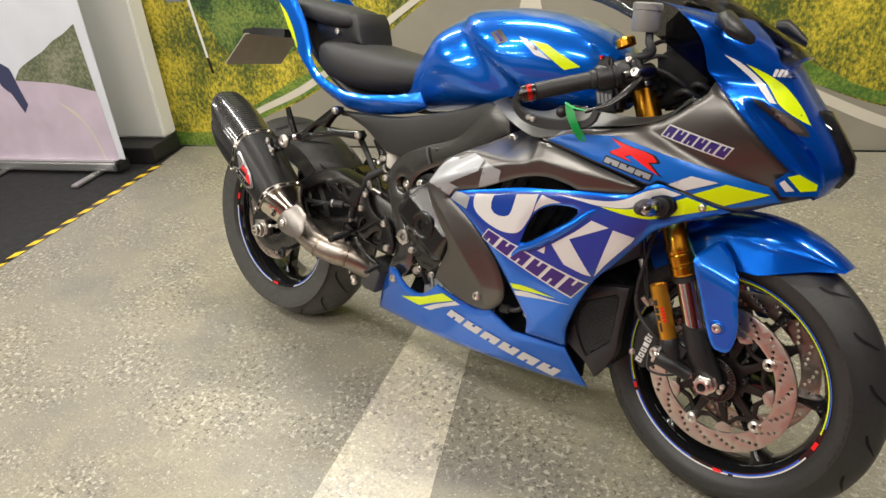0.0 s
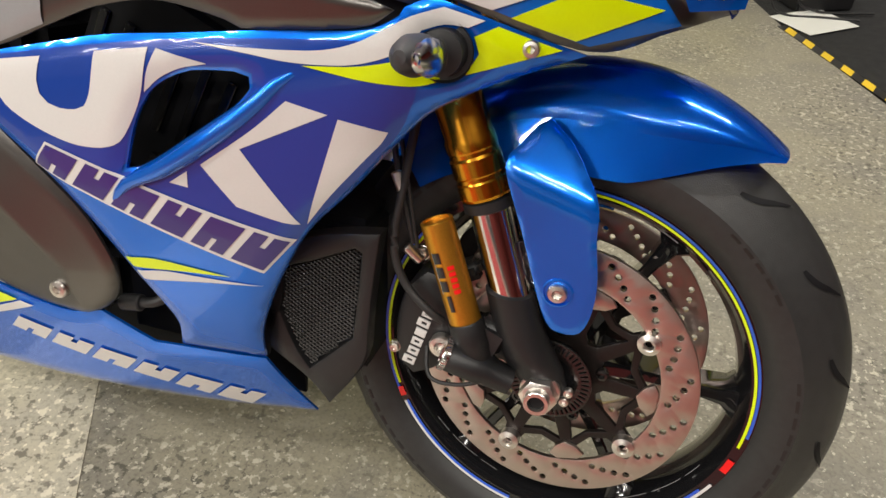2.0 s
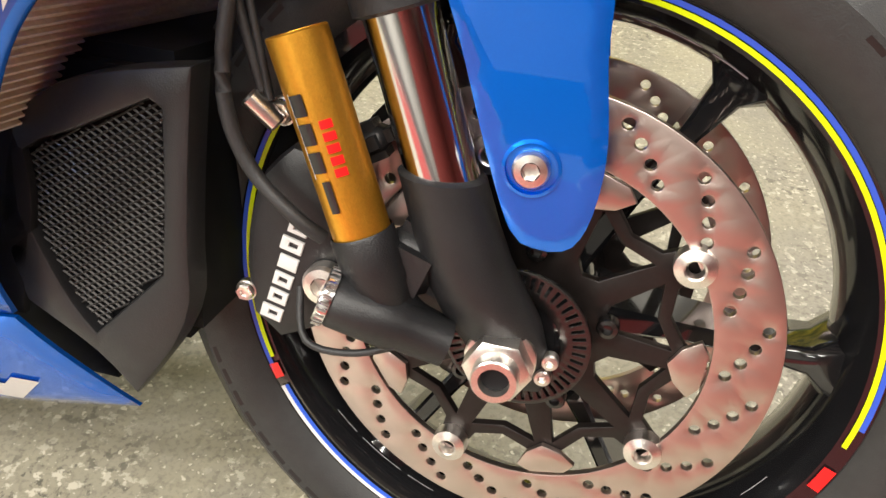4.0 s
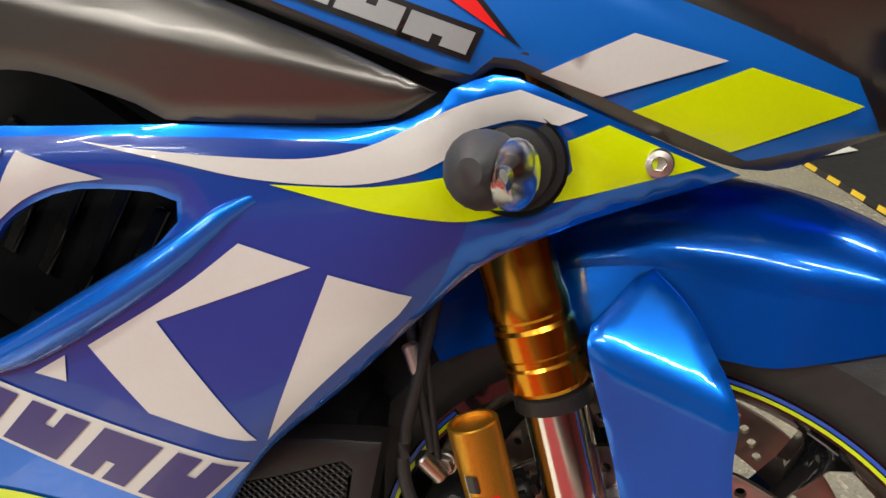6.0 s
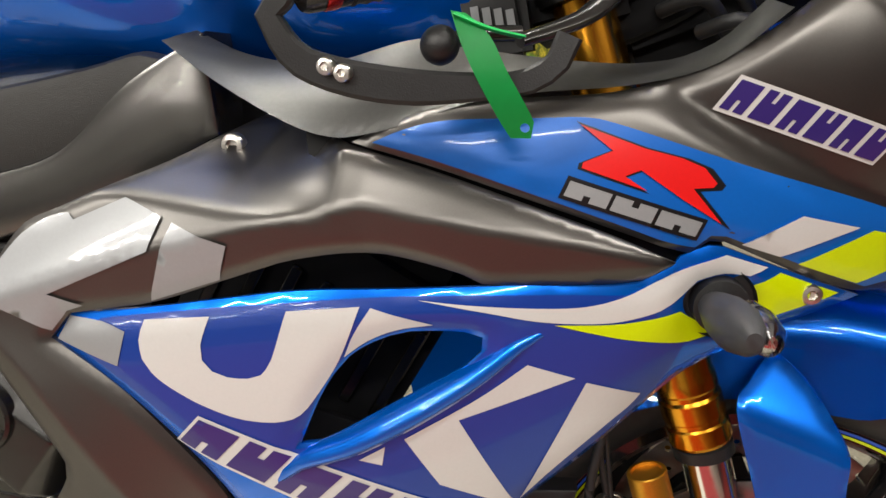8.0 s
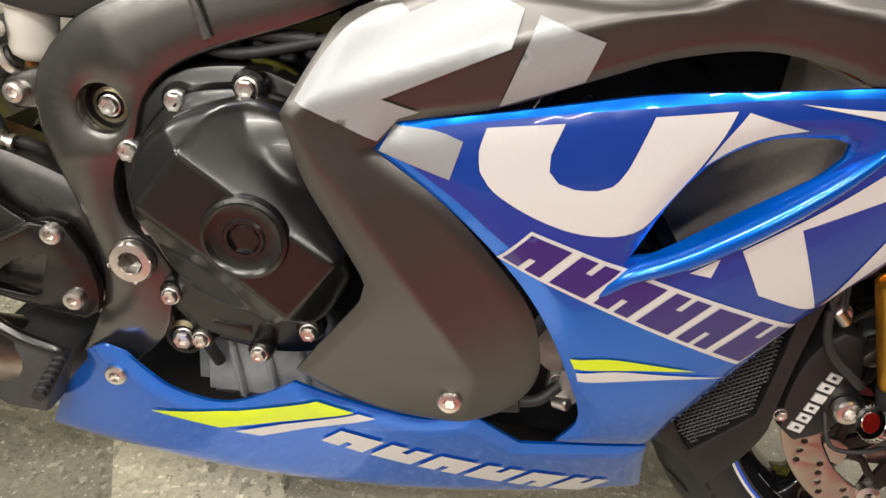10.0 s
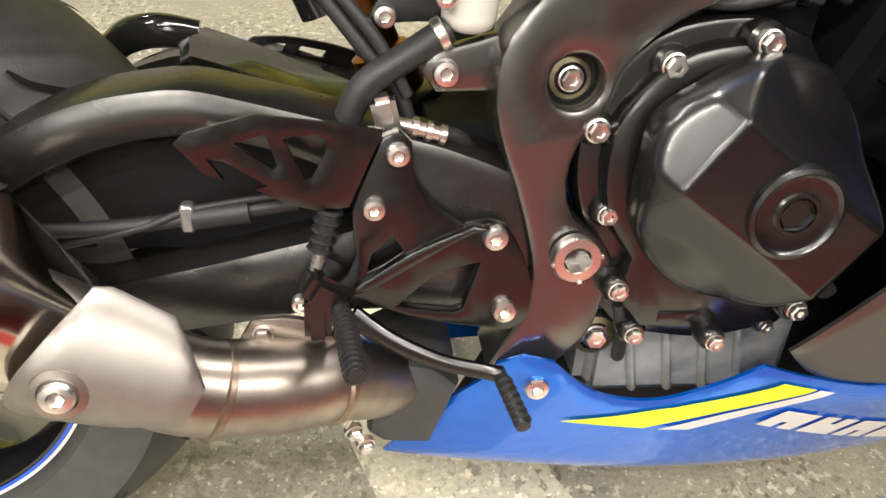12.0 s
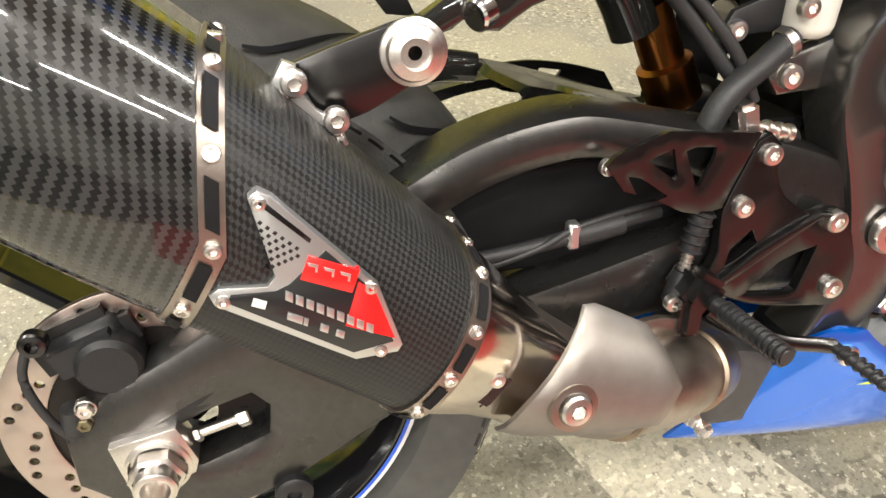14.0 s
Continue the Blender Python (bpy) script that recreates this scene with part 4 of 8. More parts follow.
# front mudguard: crown over the tyre and a leg down each fork
FC = Vector((1.459, 0.004, 0.3207))
bm = bmesh.new()
rows = []
for i in range(31):
    f = i / 30
    th = radians(57 + 76 * f)
    hw = 0.022 + 0.052 * math.sin(min(1.0, (f + 0.02) / 0.34) * math.pi / 2) ** 0.8
    crown = 0.336 + 0.012 * math.sin(math.pi * min(1.0, f * 1.3))
    low_r = float(np.interp(f, (0, 0.026, 0.09, 0.184, 0.256, 0.30, 0.34, 0.42, 0.55, 1.0), (0.331, 0.324, 0.303, 0.272, 0.254, 0.246, 0.242, 0.240, 0.245, 0.260)))
    drop = crown - low_r
    row = []
    for j in range(49):
        q = -1 + 2 * j / 48
        a = abs(q)
        # a dome down to a crease, then a side that flares out to the edge
        e = min(1.0, a / 0.667) * math.pi / 2
        g = max(0.0, (a - 0.667) / 0.333)
        y = math.copysign(hw * 0.87 * math.sin(e) + 0.15 * hw * g, q)
        r = crown - drop * (0.52 * (1 - math.cos(e)) + 0.48 * g)
        row.append(FTURN @ Vector((r * math.cos(th), y, r * math.sin(th))) + FC)
    rows.append(row)
loft(bm, rows, False, False)
bmesh.ops.solidify(bm, geom=list(bm.faces), thickness=0.003)
guard = part("front_mudguard", bm, BLUE, bike, "gloss blue front mudguard", 9)


def leg_r(x, z):
    fold = 0.570 - 0.30 * (x - 1.376)
    return -0.109 + 0.70 * 0.004 * math.log(1 + math.exp((z - fold) / 0.004)) + 0.05 * max(0.0, fold - z)


def leg_l(x, z):
    return 0.066 - leg_r(x, z)


LEG_SHIFT = (0.008, 0.005)
LEG = [(x + LEG_SHIFT[0], z + LEG_SHIFT[1]) for x, z in [(1.368, 0.564), (1.378, 0.585), (1.392, 0.603), (1.402, 0.608), (1.427, 0.589), (1.447, 0.564), (1.463, 0.538), (1.467, 0.502), (1.475, 0.457), (1.475, 0.425), (1.470, 0.402), (1.461, 0.392), (1.444, 0.391), (1.430, 0.400), (1.412, 0.442), (1.393, 0.496)]]
for f in (leg_r, leg_l):
    shell("mudguard_leg", LEG, BLUE, guard, f, puff=0.002, grid=0.007, reach=0.005, thick=0.003 if f is leg_r else -0.003, keep=50, step=0.006)
bm = bmesh.new()
lathe(bm, [(0.0165, -0.004), (0.0165, 0.001), (0.0145, 0.0016)], (1.4453, -0.106, 0.4442), (0, -1, 0), 32)
part("washer", bm, BLUE, guard)
bolt((1.4453, -0.106, 0.4442), guard, 0.0105, "hex_socket")

# the steering is turned a little to the right: its right half sits ahead of where it was built, its left half further ahead
for ob in list(bike.children):
    kind = ob.name.split(".")[0]
    if kind in ("fork_leg", "front_axle", "brake_caliper", "brake_hose", "hose_union"):
        left = ob.name in ("fork_leg.001", "brake_caliper.001")
        ob.location = (0.028, -0.014, 0.006) if left else (0.008, -0.005, 0.006)

# ---------------------------------------------------------------- fairings
SIDE = [(0.8453, 0.6081), (0.8601, 0.6299), (0.9222, 0.6423), (0.9782, 0.6558), (1.036, 0.669), (1.1038, 0.678), (1.1834, 0.6885), (1.2444, 0.6945), (1.2578, 0.6966), (1.2783, 0.7026), (1.2904, 0.71), (1.2944, 0.717), (1.3127, 0.7257), (1.3231, 0.7253), (1.439, 0.687), (1.3782, 0.6632), (1.3474, 0.6483), (1.3138, 0.627), (1.2829, 0.5904), (1.2468, 0.5454), (1.2046, 0.4971), (1.1771, 0.4487), (1.1559, 0.4034), (1.1342, 0.3469), (1.126, 0.3), (1.03, 0.306), (1.0417, 0.3459), (1.0363, 0.375), (1.0209, 0.4114), (1, 0.4558), (0.9738, 0.499), (0.9431, 0.5351), (0.9011, 0.5726)]
VENT = [(1.0383, 0.5458), (1.0456, 0.5668), (1.0528, 0.5868), (1.0633, 0.6085), (1.0744, 0.6242), (1.0914, 0.6374), (1.1163, 0.6481), (1.1544, 0.6514), (1.1672, 0.6482), (1.1671, 0.6374), (1.1575, 0.6257), (1.128, 0.5983), (1.0927, 0.5713), (1.0666, 0.5538)]
LAMPH = [(1.3268 + p[0], 0.6847 + p[1]) for p in ring(24, 0.0250, 0, 0.76)]
side, side_y = shell("side_fairing", SIDE, BLUE, bike, skin, [VENT, LAMPH], puff=0.006, reach=0.02, grid=0.009, label="gloss blue side fairing with white graphics")
BELLY = [(0.4825, 0.185), (0.5229, 0.2646), (0.5681, 0.3272), (0.572, 0.342), (0.592, 0.356), (0.6163, 0.3535), (0.6381, 0.3331), (0.6658, 0.3172), (0.7094, 0.3153), (0.7496, 0.3378), (0.7838, 0.3676), (0.8266, 0.3529), (0.8922, 0.3362), (0.9252, 0.34), (0.9477, 0.347), (0.9962, 0.303), (1.028, 0.302), (1.1255, 0.2965), (1.134, 0.26), (1.158, 0.178), (1.095, 0.18), (1, 0.186), (0.9, 0.192), (0.8, 0.197), (0.6785, 0.199), (0.5931, 0.197)]
belly, belly_y = shell("belly_pan", BELLY, BLUE, bike, under, puff=0.005, reach=0.02, grid=0.009, label="gloss blue belly pan with white bars and a neon stripe")
MID = [(0.7853, 0.6307), (0.8042, 0.6674), (0.8211, 0.6937), (0.8502, 0.7094), (0.9097, 0.7427), (0.935, 0.762), (0.97, 0.783), (1.015, 0.7825), (1.0647, 0.7728), (1.1272, 0.7606), (1.1956, 0.7436), (1.2484, 0.7294), (1.2899, 0.7152), (1.2766, 0.7049), (1.2548, 0.6974), (1.1639, 0.6885), (1.1501, 0.6943), (1.1235, 0.7), (1.0969, 0.7033), (1.068, 0.7008), (1.0325, 0.6922), (1.0112, 0.6839), (0.9798, 0.6701), (0.9266, 0.6474), (0.8619, 0.6315), (0.8471, 0.6107), (0.9016, 0.5721), (0.946, 0.5256), (0.9748, 0.4876), (0.9897, 0.4461), (0.9931, 0.4139), (0.9851, 0.3857), (0.9668, 0.3624), (0.9356, 0.3455), (0.898, 0.3384), (0.8555, 0.3422), (0.8168, 0.3654), (0.7887, 0.3927), (0.823, 0.4496), (0.8431, 0.4832), (0.8463, 0.5008), (0.837, 0.5211), (0.8208, 0.5493), (0.8006, 0.5839)]


def folded(pts, v):
    """Straight pieces through pts: the second value at v of the first."""
    return float(np.interp(v, [p[0] for p in pts], [p[1] for p in pts]))


CREASE = ((0.785, 0.631), (0.937, 0.694), (0.992, 0.712), (1.080, 0.738), (1.168, 0.728), (1.29, 0.7165))
RIDGE = ((0.940, 0.415), (0.923, 0.443), (0.870, 0.5245), (0.833, 0.5775), (0.785, 0.633))


def mid_surf(x, z):
    """The middle panel folds along a crease on its upper limb and a ridge down its lower one."""
    zc = folded(CREASE, x)
    xr = folded([(b, a) for a, b in RIDGE], z)
    up = 0.015 - (0.55 if z > zc else 0.40) * abs(z - zc)
    low = 0.012 - 0.26 * abs(x - xr)
    k = 110.0
    inward = 1.7 * max(0.0, z - 0.722) * min(1.0, max(0.0, (1.06 - x) / 0.08))
    return skin(x, z) + inward - (math.log(1 + math.exp(k * up) + math.exp(k * low)) - 0.4) / k


mid, mid_y = shell("middle_fairing", MID, DARK, bike, mid_surf, puff=0.004, reach=0.012, grid=0.005, label="matte dark titanium middle fairing")
UPPER = [(1.065, 0.775), (1.1279, 0.763), (1.1959, 0.7465), (1.2484, 0.7325), (1.2812, 0.7232), (1.3, 0.7195), (1.3122, 0.7289), (1.3225, 0.7289), (1.4392, 0.6905), (1.5044, 0.7098), (1.559, 0.728), (1.523, 0.775), (1.421, 0.884), (1.373, 0.926), (1.3681, 0.9015), (1.3493, 0.8839), (1.3224, 0.8613), (1.2931, 0.8424), (1.2633, 0.8301), (1.2329, 0.8215), (1.1856, 0.8147), (1.153, 0.8111), (1.1201, 0.8032), (1.0939, 0.7921)]
UPC = ((1.20, 0.838), (1.24, 0.835), (1.277, 0.826), (1.33, 0.802), (1.392, 0.7775), (1.46, 0.757), (1.51, 0.736), (1.56, 0.715))


def upper_surf(x, z):
    """The nose side leans in above the blue band, then stands upright over a crease."""
    d = z - folded(UPC, x)
    u = min(1.0, max(0.0, 1 + d / 0.026))
    w = min(1.0, max(0.0, (x - 1.235) / 0.07))
    w = w * w * (3 - 2 * w)
    soft = 0.002 * math.log(1 + math.exp(min(60.0, d / 0.002)))
    return skin(x, z) + w * (0.010 * u * u * (3 - 2 * u) - 0.38 * soft)


upper, upper_y = shell("nose_side_panel", UPPER, DARK, bike, upper_surf, puff=0.006, reach=0.014, grid=0.0055, folds=(UPC[1:-1],), label="matte dark upper fairing with blue band")
for src, sf, m in ((SIDE, skin, BLUE), (BELLY, skin, BLUE), (MID, skin, DARK), (UPPER, skin, DARK)):
    shell("left_fairing", src, m, bike, lambda x, z: 0.05 - skin(x, z), grid=0.03, puff=-0.004, thick=-0.004)

# black strip that stands in for the shade in the panel seam
shell("seam_backing", [(1.02, 0.800), (1.11, 0.786), (1.20, 0.764), (1.27, 0.744), (1.318, 0.738), (1.330, 0.715), (1.27, 0.700), (1.19, 0.722), (1.10, 0.742), (1.03, 0.762)], SHADEB, bike, skin, lift=-0.016, puff=0.0, grid=0.02, label="black strip standing in for shade in the panel seam")
# graphics: plain shapes in their colours
BLUES = mat("satin_blue_vinyl", (0.004, 0.135, 0.58), 0.32, 0.15, 0.2, 0.04, 500)
INDIGO = mat("deep_indigo_vinyl", (0.006, 0.045, 0.32), 0.26, 0.1, 0.6, 0.04, 500)
decal("blue_band", [(1.0802, 0.7765), (1.1012, 0.7871), (1.1308, 0.7957), (1.1893, 0.8021), (1.2207, 0.805), (1.2431, 0.802), (1.2848, 0.7922), (1.3331, 0.7808), (1.4191, 0.7616), (1.4891, 0.7432), (1.512, 0.716), (1.4392, 0.6955), (1.3225, 0.7335), (1.3122, 0.7335), (1.303, 0.7245), (1.2812, 0.728), (1.2484, 0.7375), (1.1959, 0.7515), (1.1279, 0.768)], BLUES, upper, upper_y, 0.0006)
decal("indigo_field", [(0.872, 0.603), (0.885, 0.63), (0.93, 0.64), (1, 0.655), (1.1, 0.673), (1.2, 0.684), (1.26, 0.688), (1.31, 0.66), (1.296, 0.618), (1.275, 0.586), (1.245, 0.549), (1.205, 0.503), (1.19, 0.478), (1.1, 0.505), (1, 0.535), (0.955, 0.545), (0.91, 0.578)], INDIGO, side, side_y, 0.0004, holes=[[(1.098 + (p[0] - 1.098) * 1.06, 0.601 + (p[1] - 0.601) * 1.08) for p in VENT]])
for nm, pts, m, ob, sf in (
    ("graphic_upper", [(0.8578, 0.7058), (0.8636, 0.7014), (0.903, 0.7217), (0.9351, 0.7125), (0.9298, 0.6888), (0.8512, 0.6474), (0.876, 0.6405), (0.8626, 0.6345), (0.8497, 0.6175), (0.7955, 0.6405), (0.8069, 0.664), (0.8238, 0.6875), (0.843, 0.7013)], SILVERV, mid, mid_y),
    ("graphic_block", [(0.9451, 0.71), (0.9874, 0.6989), (0.9801, 0.6719), (0.9276, 0.6495)], SILVERV, mid, mid_y),
    ("graphic_block", [(0.8596, 0.6284), (0.888, 0.6284), (0.9071, 0.6237), (0.9007, 0.5956), (0.8505, 0.6094)], SILVERV, side, side_y),
    ("graphic_curve", [(0.9217, 0.6345), (0.9725, 0.6438), (0.9664, 0.6217), (0.9674, 0.6099), (0.975, 0.6021), (0.9865, 0.599), (1.0025, 0.6), (1.012, 0.6042), (1.0195, 0.6169), (1.0296, 0.6552), (1.0817, 0.6647), (1.0748, 0.641), (1.0656, 0.6167), (1.0504, 0.5881), (1.0404, 0.5737), (1.0289, 0.5677), (1.0128, 0.5649), (0.9899, 0.5661), (0.9602, 0.5753), (0.9325, 0.5902), (0.9207, 0.6042), (0.9183, 0.6188)], WHITE, side, side_y),
    ("graphic_sliver", [(1.0893, 0.6647), (1.133, 0.656), (1.1078, 0.6493), (1.0875, 0.6385), (1.0711, 0.6239), (1.0782, 0.6435)], WHITE, side, side_y),
    ("graphic_angle", [(1.2004, 0.6319), (1.2348, 0.6226), (1.1557, 0.5824), (1.2005, 0.5066), (1.1855, 0.5079), (1.1447, 0.5216), (1.1173, 0.5623), (1.1678, 0.6015)], WHITE, side, side_y),
    ("graphic_wedge", [(1.243, 0.6193), (1.2835, 0.6098), (1.277, 0.5983), (1.2638, 0.5826), (1.2302, 0.5409), (1.2057, 0.5063)], WHITE, side, side_y),
    ("graphic_point", [(1.1034, 0.5541), (1.1015, 0.5369), (1.0842, 0.5399)], WHITE, side, side_y),
    ("white_sweep", [(1.121, 0.6734), (1.1557, 0.6734), (1.202, 0.6753), (1.2343, 0.6786), (1.2595, 0.6867), (1.2808, 0.6992), (1.3018, 0.7114), (1.3255, 0.7203), (1.3575, 0.7117), (1.345, 0.7055), (1.3268, 0.7065), (1.309, 0.7005), (1.3, 0.689), (1.2863, 0.6782), (1.2611, 0.6692), (1.2353, 0.666), (1.2025, 0.6658), (1.1693, 0.6693)], WHITE, side, side_y),
    ("neon_sweep", [(1.2158, 0.6638), (1.2548, 0.6665), (1.2773, 0.6707), (1.301, 0.677), (1.308, 0.6725), (1.3268, 0.6635), (1.346, 0.67), (1.354, 0.684), (1.3497, 0.6984), (1.3677, 0.7079), (1.4189, 0.6909), (1.3879, 0.681), (1.3514, 0.6683), (1.3221, 0.6582), (1.3024, 0.6536), (1.2689, 0.6549), (1.2423, 0.659)], NEON, side, side_y),
    ("neon_flick", [(1.0146, 0.4428), (1.0431, 0.4464), (1.0716, 0.4437), (1.1239, 0.4339), (1.0732, 0.4345), (1.0205, 0.4314)], NEON, side, side_y),
    ("white_flick", [(1.0229, 0.4265), (1.0546, 0.4317), (1.0932, 0.4296), (1.155, 0.4245), (1.0945, 0.4228), (1.0269, 0.4156)], WHITE, side, side_y),
    ("white_parallelogram", [(1.3725, 0.7508), (1.4176, 0.7435), (1.3625, 0.721), (1.3339, 0.7285)], WHITE, upper, upper_y),
    ("neon_parallelogram", [(1.4294, 0.7417), (1.496, 0.729), (1.4288, 0.7), (1.3772, 0.7158)], NEON, upper, upper_y),
    ("neon_stripe", [(0.6326, 0.2823), (0.7256, 0.3125), (0.8045, 0.35), (0.8387, 0.34), (0.7695, 0.3109), (0.7055, 0.2806)], NEON, belly, belly_y),
    ("white_stripe", [(0.7197, 0.2791), (0.7703, 0.3064), (0.8425, 0.339), (0.8584, 0.3345), (0.7951, 0.3069), (0.7466, 0.2798)], WHITE, belly, belly_y),
):
    decal(nm, pts, m, ob, sf, 0.0034 if ob is upper else 0.0020 if ob in (mid, belly) else 0.0013, keep=28, curved=nm not in ("neon_stripe", "white_stripe"))


# plain slit blocks that stand for marks


def mark_row(name, p0, p1, h0, h1, n, parent, sf, fill, edge=None, slant=0.35, gap=0.16, lift=0.0014):
    """A row of n slanted plain blocks, notched by turns, on one backing, in the place of a name."""
    p0, p1 = Vector(p0), Vector(p1)
    run = p1 - p0
    u = run.normalized()
    up = Vector((-u.y, u.x))
    at = lambda a, h: p0 + run * a + (up + u * slant) * ((h0 + (h1 - h0) * a) * h)
    if edge:
        w, e = 0.0026 / run.length, 0.0026 / h0
        decal(name + "_edge", [tuple(at(a, h)) for a, h in ((-w, -e), (1 - gap / n + w, -e), (1 - gap / n + w, 1 + e), (-w, 1 + e))], edge, parent, sf, lift, curved=False)
    for i in range(n):
        a, b = i / n, (i + 1 - gap) / n
        m, q = a + (b - a) * 0.42, a + (b - a) * 0.58
        if i % 2:
            shape = [(a, 0), (b, 0), (b, 1), (q, 1), (q, 0.62), (m, 0.62), (m, 1), (a, 1)]
        else:
            shape = [(a, 0), (m, 0), (m, 0.38), (q, 0.38), (q, 0), (b, 0), (b, 1), (a, 1)]
        decal(name, [tuple(at(*v)) for v in shape], fill, parent, sf, lift + 0.0008, curved=False)


mark_row("side_mark", (0.9456, 0.5382), (1.1658, 0.4439), 0.0276, 0.047, 6, side, side_y, PURPLE, WHITE, 0.28, 0.20)
mark_row("nose_mark", (1.3054, 0.8178), (1.4203, 0.7886), 0.0215, 0.0215, 6, upper, upper_y, PURPLE, WHITE, 0.32, 0.20)
mark_row("belly_mark", (0.8063, 0.2883), (1.090, 0.190), 0.027, 0.035, 6, belly, belly_y, WHITE, None, 0.45, 0.16)
mark_row("model_mark", (1.211, 0.7545), (1.303, 0.7325), 0.0105, 0.0105, 3, upper, upper_y, SILVERV, BLACKV, 0.1, 0.08, 0.0018)
EMB = [(1.2165, 0.8005), (1.2395, 0.7855), (1.221, 0.7765), (1.2205, 0.773), (1.2645, 0.7615), (1.249, 0.77), (1.259, 0.7745), (1.2875, 0.758), (1.317, 0.7425), (1.2945, 0.765), (1.3075, 0.7665), (1.3095, 0.7695), (1.3, 0.779), (1.285, 0.784), (1.26, 0.7885)]
ec = Vector((1.266, 0.772))
decal("emblem_edge", [tuple(ec + (Vector(p) - ec) * 1.10 + Vector((0.002, -0.001))) for p in EMB], BLACKV, upper, upper_y, 0.0012, curved=False)
decal("emblem", EMB, RED, upper, upper_y, 0.0022, curved=False)

# rib across the vent
bm = bmesh.new()
rows = []
RIB = curve_in([(1.0195, 0.5098), (1.0401, 0.5322), (1.0749, 0.5513), (1.1112, 0.5769), (1.1456, 0.6033), (1.1717, 0.6254), (1.1932, 0.6464), (1.2077, 0.6565)], 0.012, 60, False)
for i, (x, z) in enumerate(RIB):
    f = i / (len(RIB) - 1)
    w = 0.003 + 0.0085 * max(0.0, math.sin(math.pi * f)) ** 0.7
    hgt = 0.0005 + 0.0125 * max(0.0, math.sin(math.pi * f)) ** 0.8
    base = skin(x, z) - 0.006
    dx, dz = -0.62, 0.78
    rows.append([(x + dx * w * a, base - hgt * b, z + dz * w * a) for a, b in ((-1, -0.6), (-0.75, 0.5), (-0.3, 0.95), (0.2, 1), (0.7, 0.6), (1, -0.6))])
loft(bm, rows)
part("vent_rib", bm, BLUE, side, "raised blue rib across the vent", 60)
bolt((0.9225, mid_y(0.9225, 0.383) - 0.001, 0.383), mid, 0.0105, "hex_socket")
bolt((1.3946, side_y(1.3946, 0.6915) - 0.001, 0.6915), side, 0.0075, "hex_socket")
bolt((0.605, belly_y(0.605, 0.326) - 0.001, 0.326), belly, 0.0105, "hex_socket")

# indicator in its recess
bm = bmesh.new()
lathe(bm, [(0.026, 0.0), (0.024, -0.004), (0.020, -0.004), (0.019, 0.012), (0, 0.014)], (1.3268, skin(1.3268, 0.6847) - 0.004, 0.6847), (0, -1, 0), 28)
ind = part("indicator", bm, BLACKP, bike, "black indicator with a clear lens")
def pod(x0, name, material, label, ts, dy=0.0):
    bm = bmesh.new()
    rows = []
    for t, w, h in ts:
        c = Vector((x0 - 0.0112 + 0.004 * t, -0.185 - 0.115 * t + dy, 0.683 + 0.012 * t))
        rows.append([c + 0.80 * Vector((w * math.cos(a), 0, h * math.sin(a))) for a in (2 * math.pi * i / 20 for i in range(20))])
    loft(bm, rows)
    return part(name, bm, material, ind, label, 60)


pod(1.332, "housing", mat("rubbery_dark_grey", (0.035, 0.035, 0.038), 0.5, 0, 0, 0.15, 300), "dark grey rubber housing", ((0.0, 0.012, 0.012), (0.15, 0.013, 0.013), (0.32, 0.016, 0.017), (0.5, 0.019, 0.020), (0.72, 0.019, 0.020), (0.9, 0.014, 0.015), (1.0, 0.006, 0.007)))
pod(1.3430, "reflector", CHROME, "silver reflector behind the lens", ((0.44, 0.002, 0.010), (0.5, 0.0095, 0.0165), (0.72, 0.0115, 0.0165), (0.88, 0.0085, 0.0115), (0.96, 0.003, 0.004)))
pod(1.3445, "lens", LENSG, "clear ribbed lens", ((0.40, 0.003, 0.012), (0.48, 0.0105, 0.0180), (0.72, 0.0130, 0.0180), (0.90, 0.0105, 0.0135), (1.0, 0.004, 0.006)))

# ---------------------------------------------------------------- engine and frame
# block, cases and airbox are coloured near black for the shade between panels
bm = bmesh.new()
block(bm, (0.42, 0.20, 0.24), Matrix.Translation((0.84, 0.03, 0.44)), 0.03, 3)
engine = part("engine", bm, SHADEB, bike, "engine block deep in the frame, blackened as in shade")
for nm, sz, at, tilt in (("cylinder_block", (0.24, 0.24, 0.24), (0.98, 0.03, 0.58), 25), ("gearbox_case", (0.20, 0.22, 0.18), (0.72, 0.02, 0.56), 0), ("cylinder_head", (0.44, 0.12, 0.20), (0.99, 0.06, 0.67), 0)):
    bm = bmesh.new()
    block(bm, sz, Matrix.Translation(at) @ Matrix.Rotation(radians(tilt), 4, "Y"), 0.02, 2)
    part(nm, bm, SHADEB, engine)
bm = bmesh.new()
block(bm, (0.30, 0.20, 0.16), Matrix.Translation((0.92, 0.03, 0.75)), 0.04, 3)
part("airbox", bm, SHADEB, bike, "airbox under the tank, blackened as in shade")
COVER = [(0.648, 0.602), (0.677, 0.622), (0.730, 0.630), (0.775, 0.618), (0.815, 0.564), (0.860, 0.470), (0.850, 0.418), (0.821, 0.372), (0.755, 0.358), (0.679, 0.367), (0.648, 0.400), (0.655, 0.440), (0.628, 0.476), (0.617, 0.520), (0.622, 0.565)]
cover = plate("crankcase_cover", COVER, -0.140, -0.08, ENGINE, engine, bevel=0.004, label="black crankcase cover")
INNER = [(0.735 + p[0] * 0.86, 0.498 + p[1] * 0.90) for p in [(x - 0.735, z - 0.498) for x, z in COVER]]
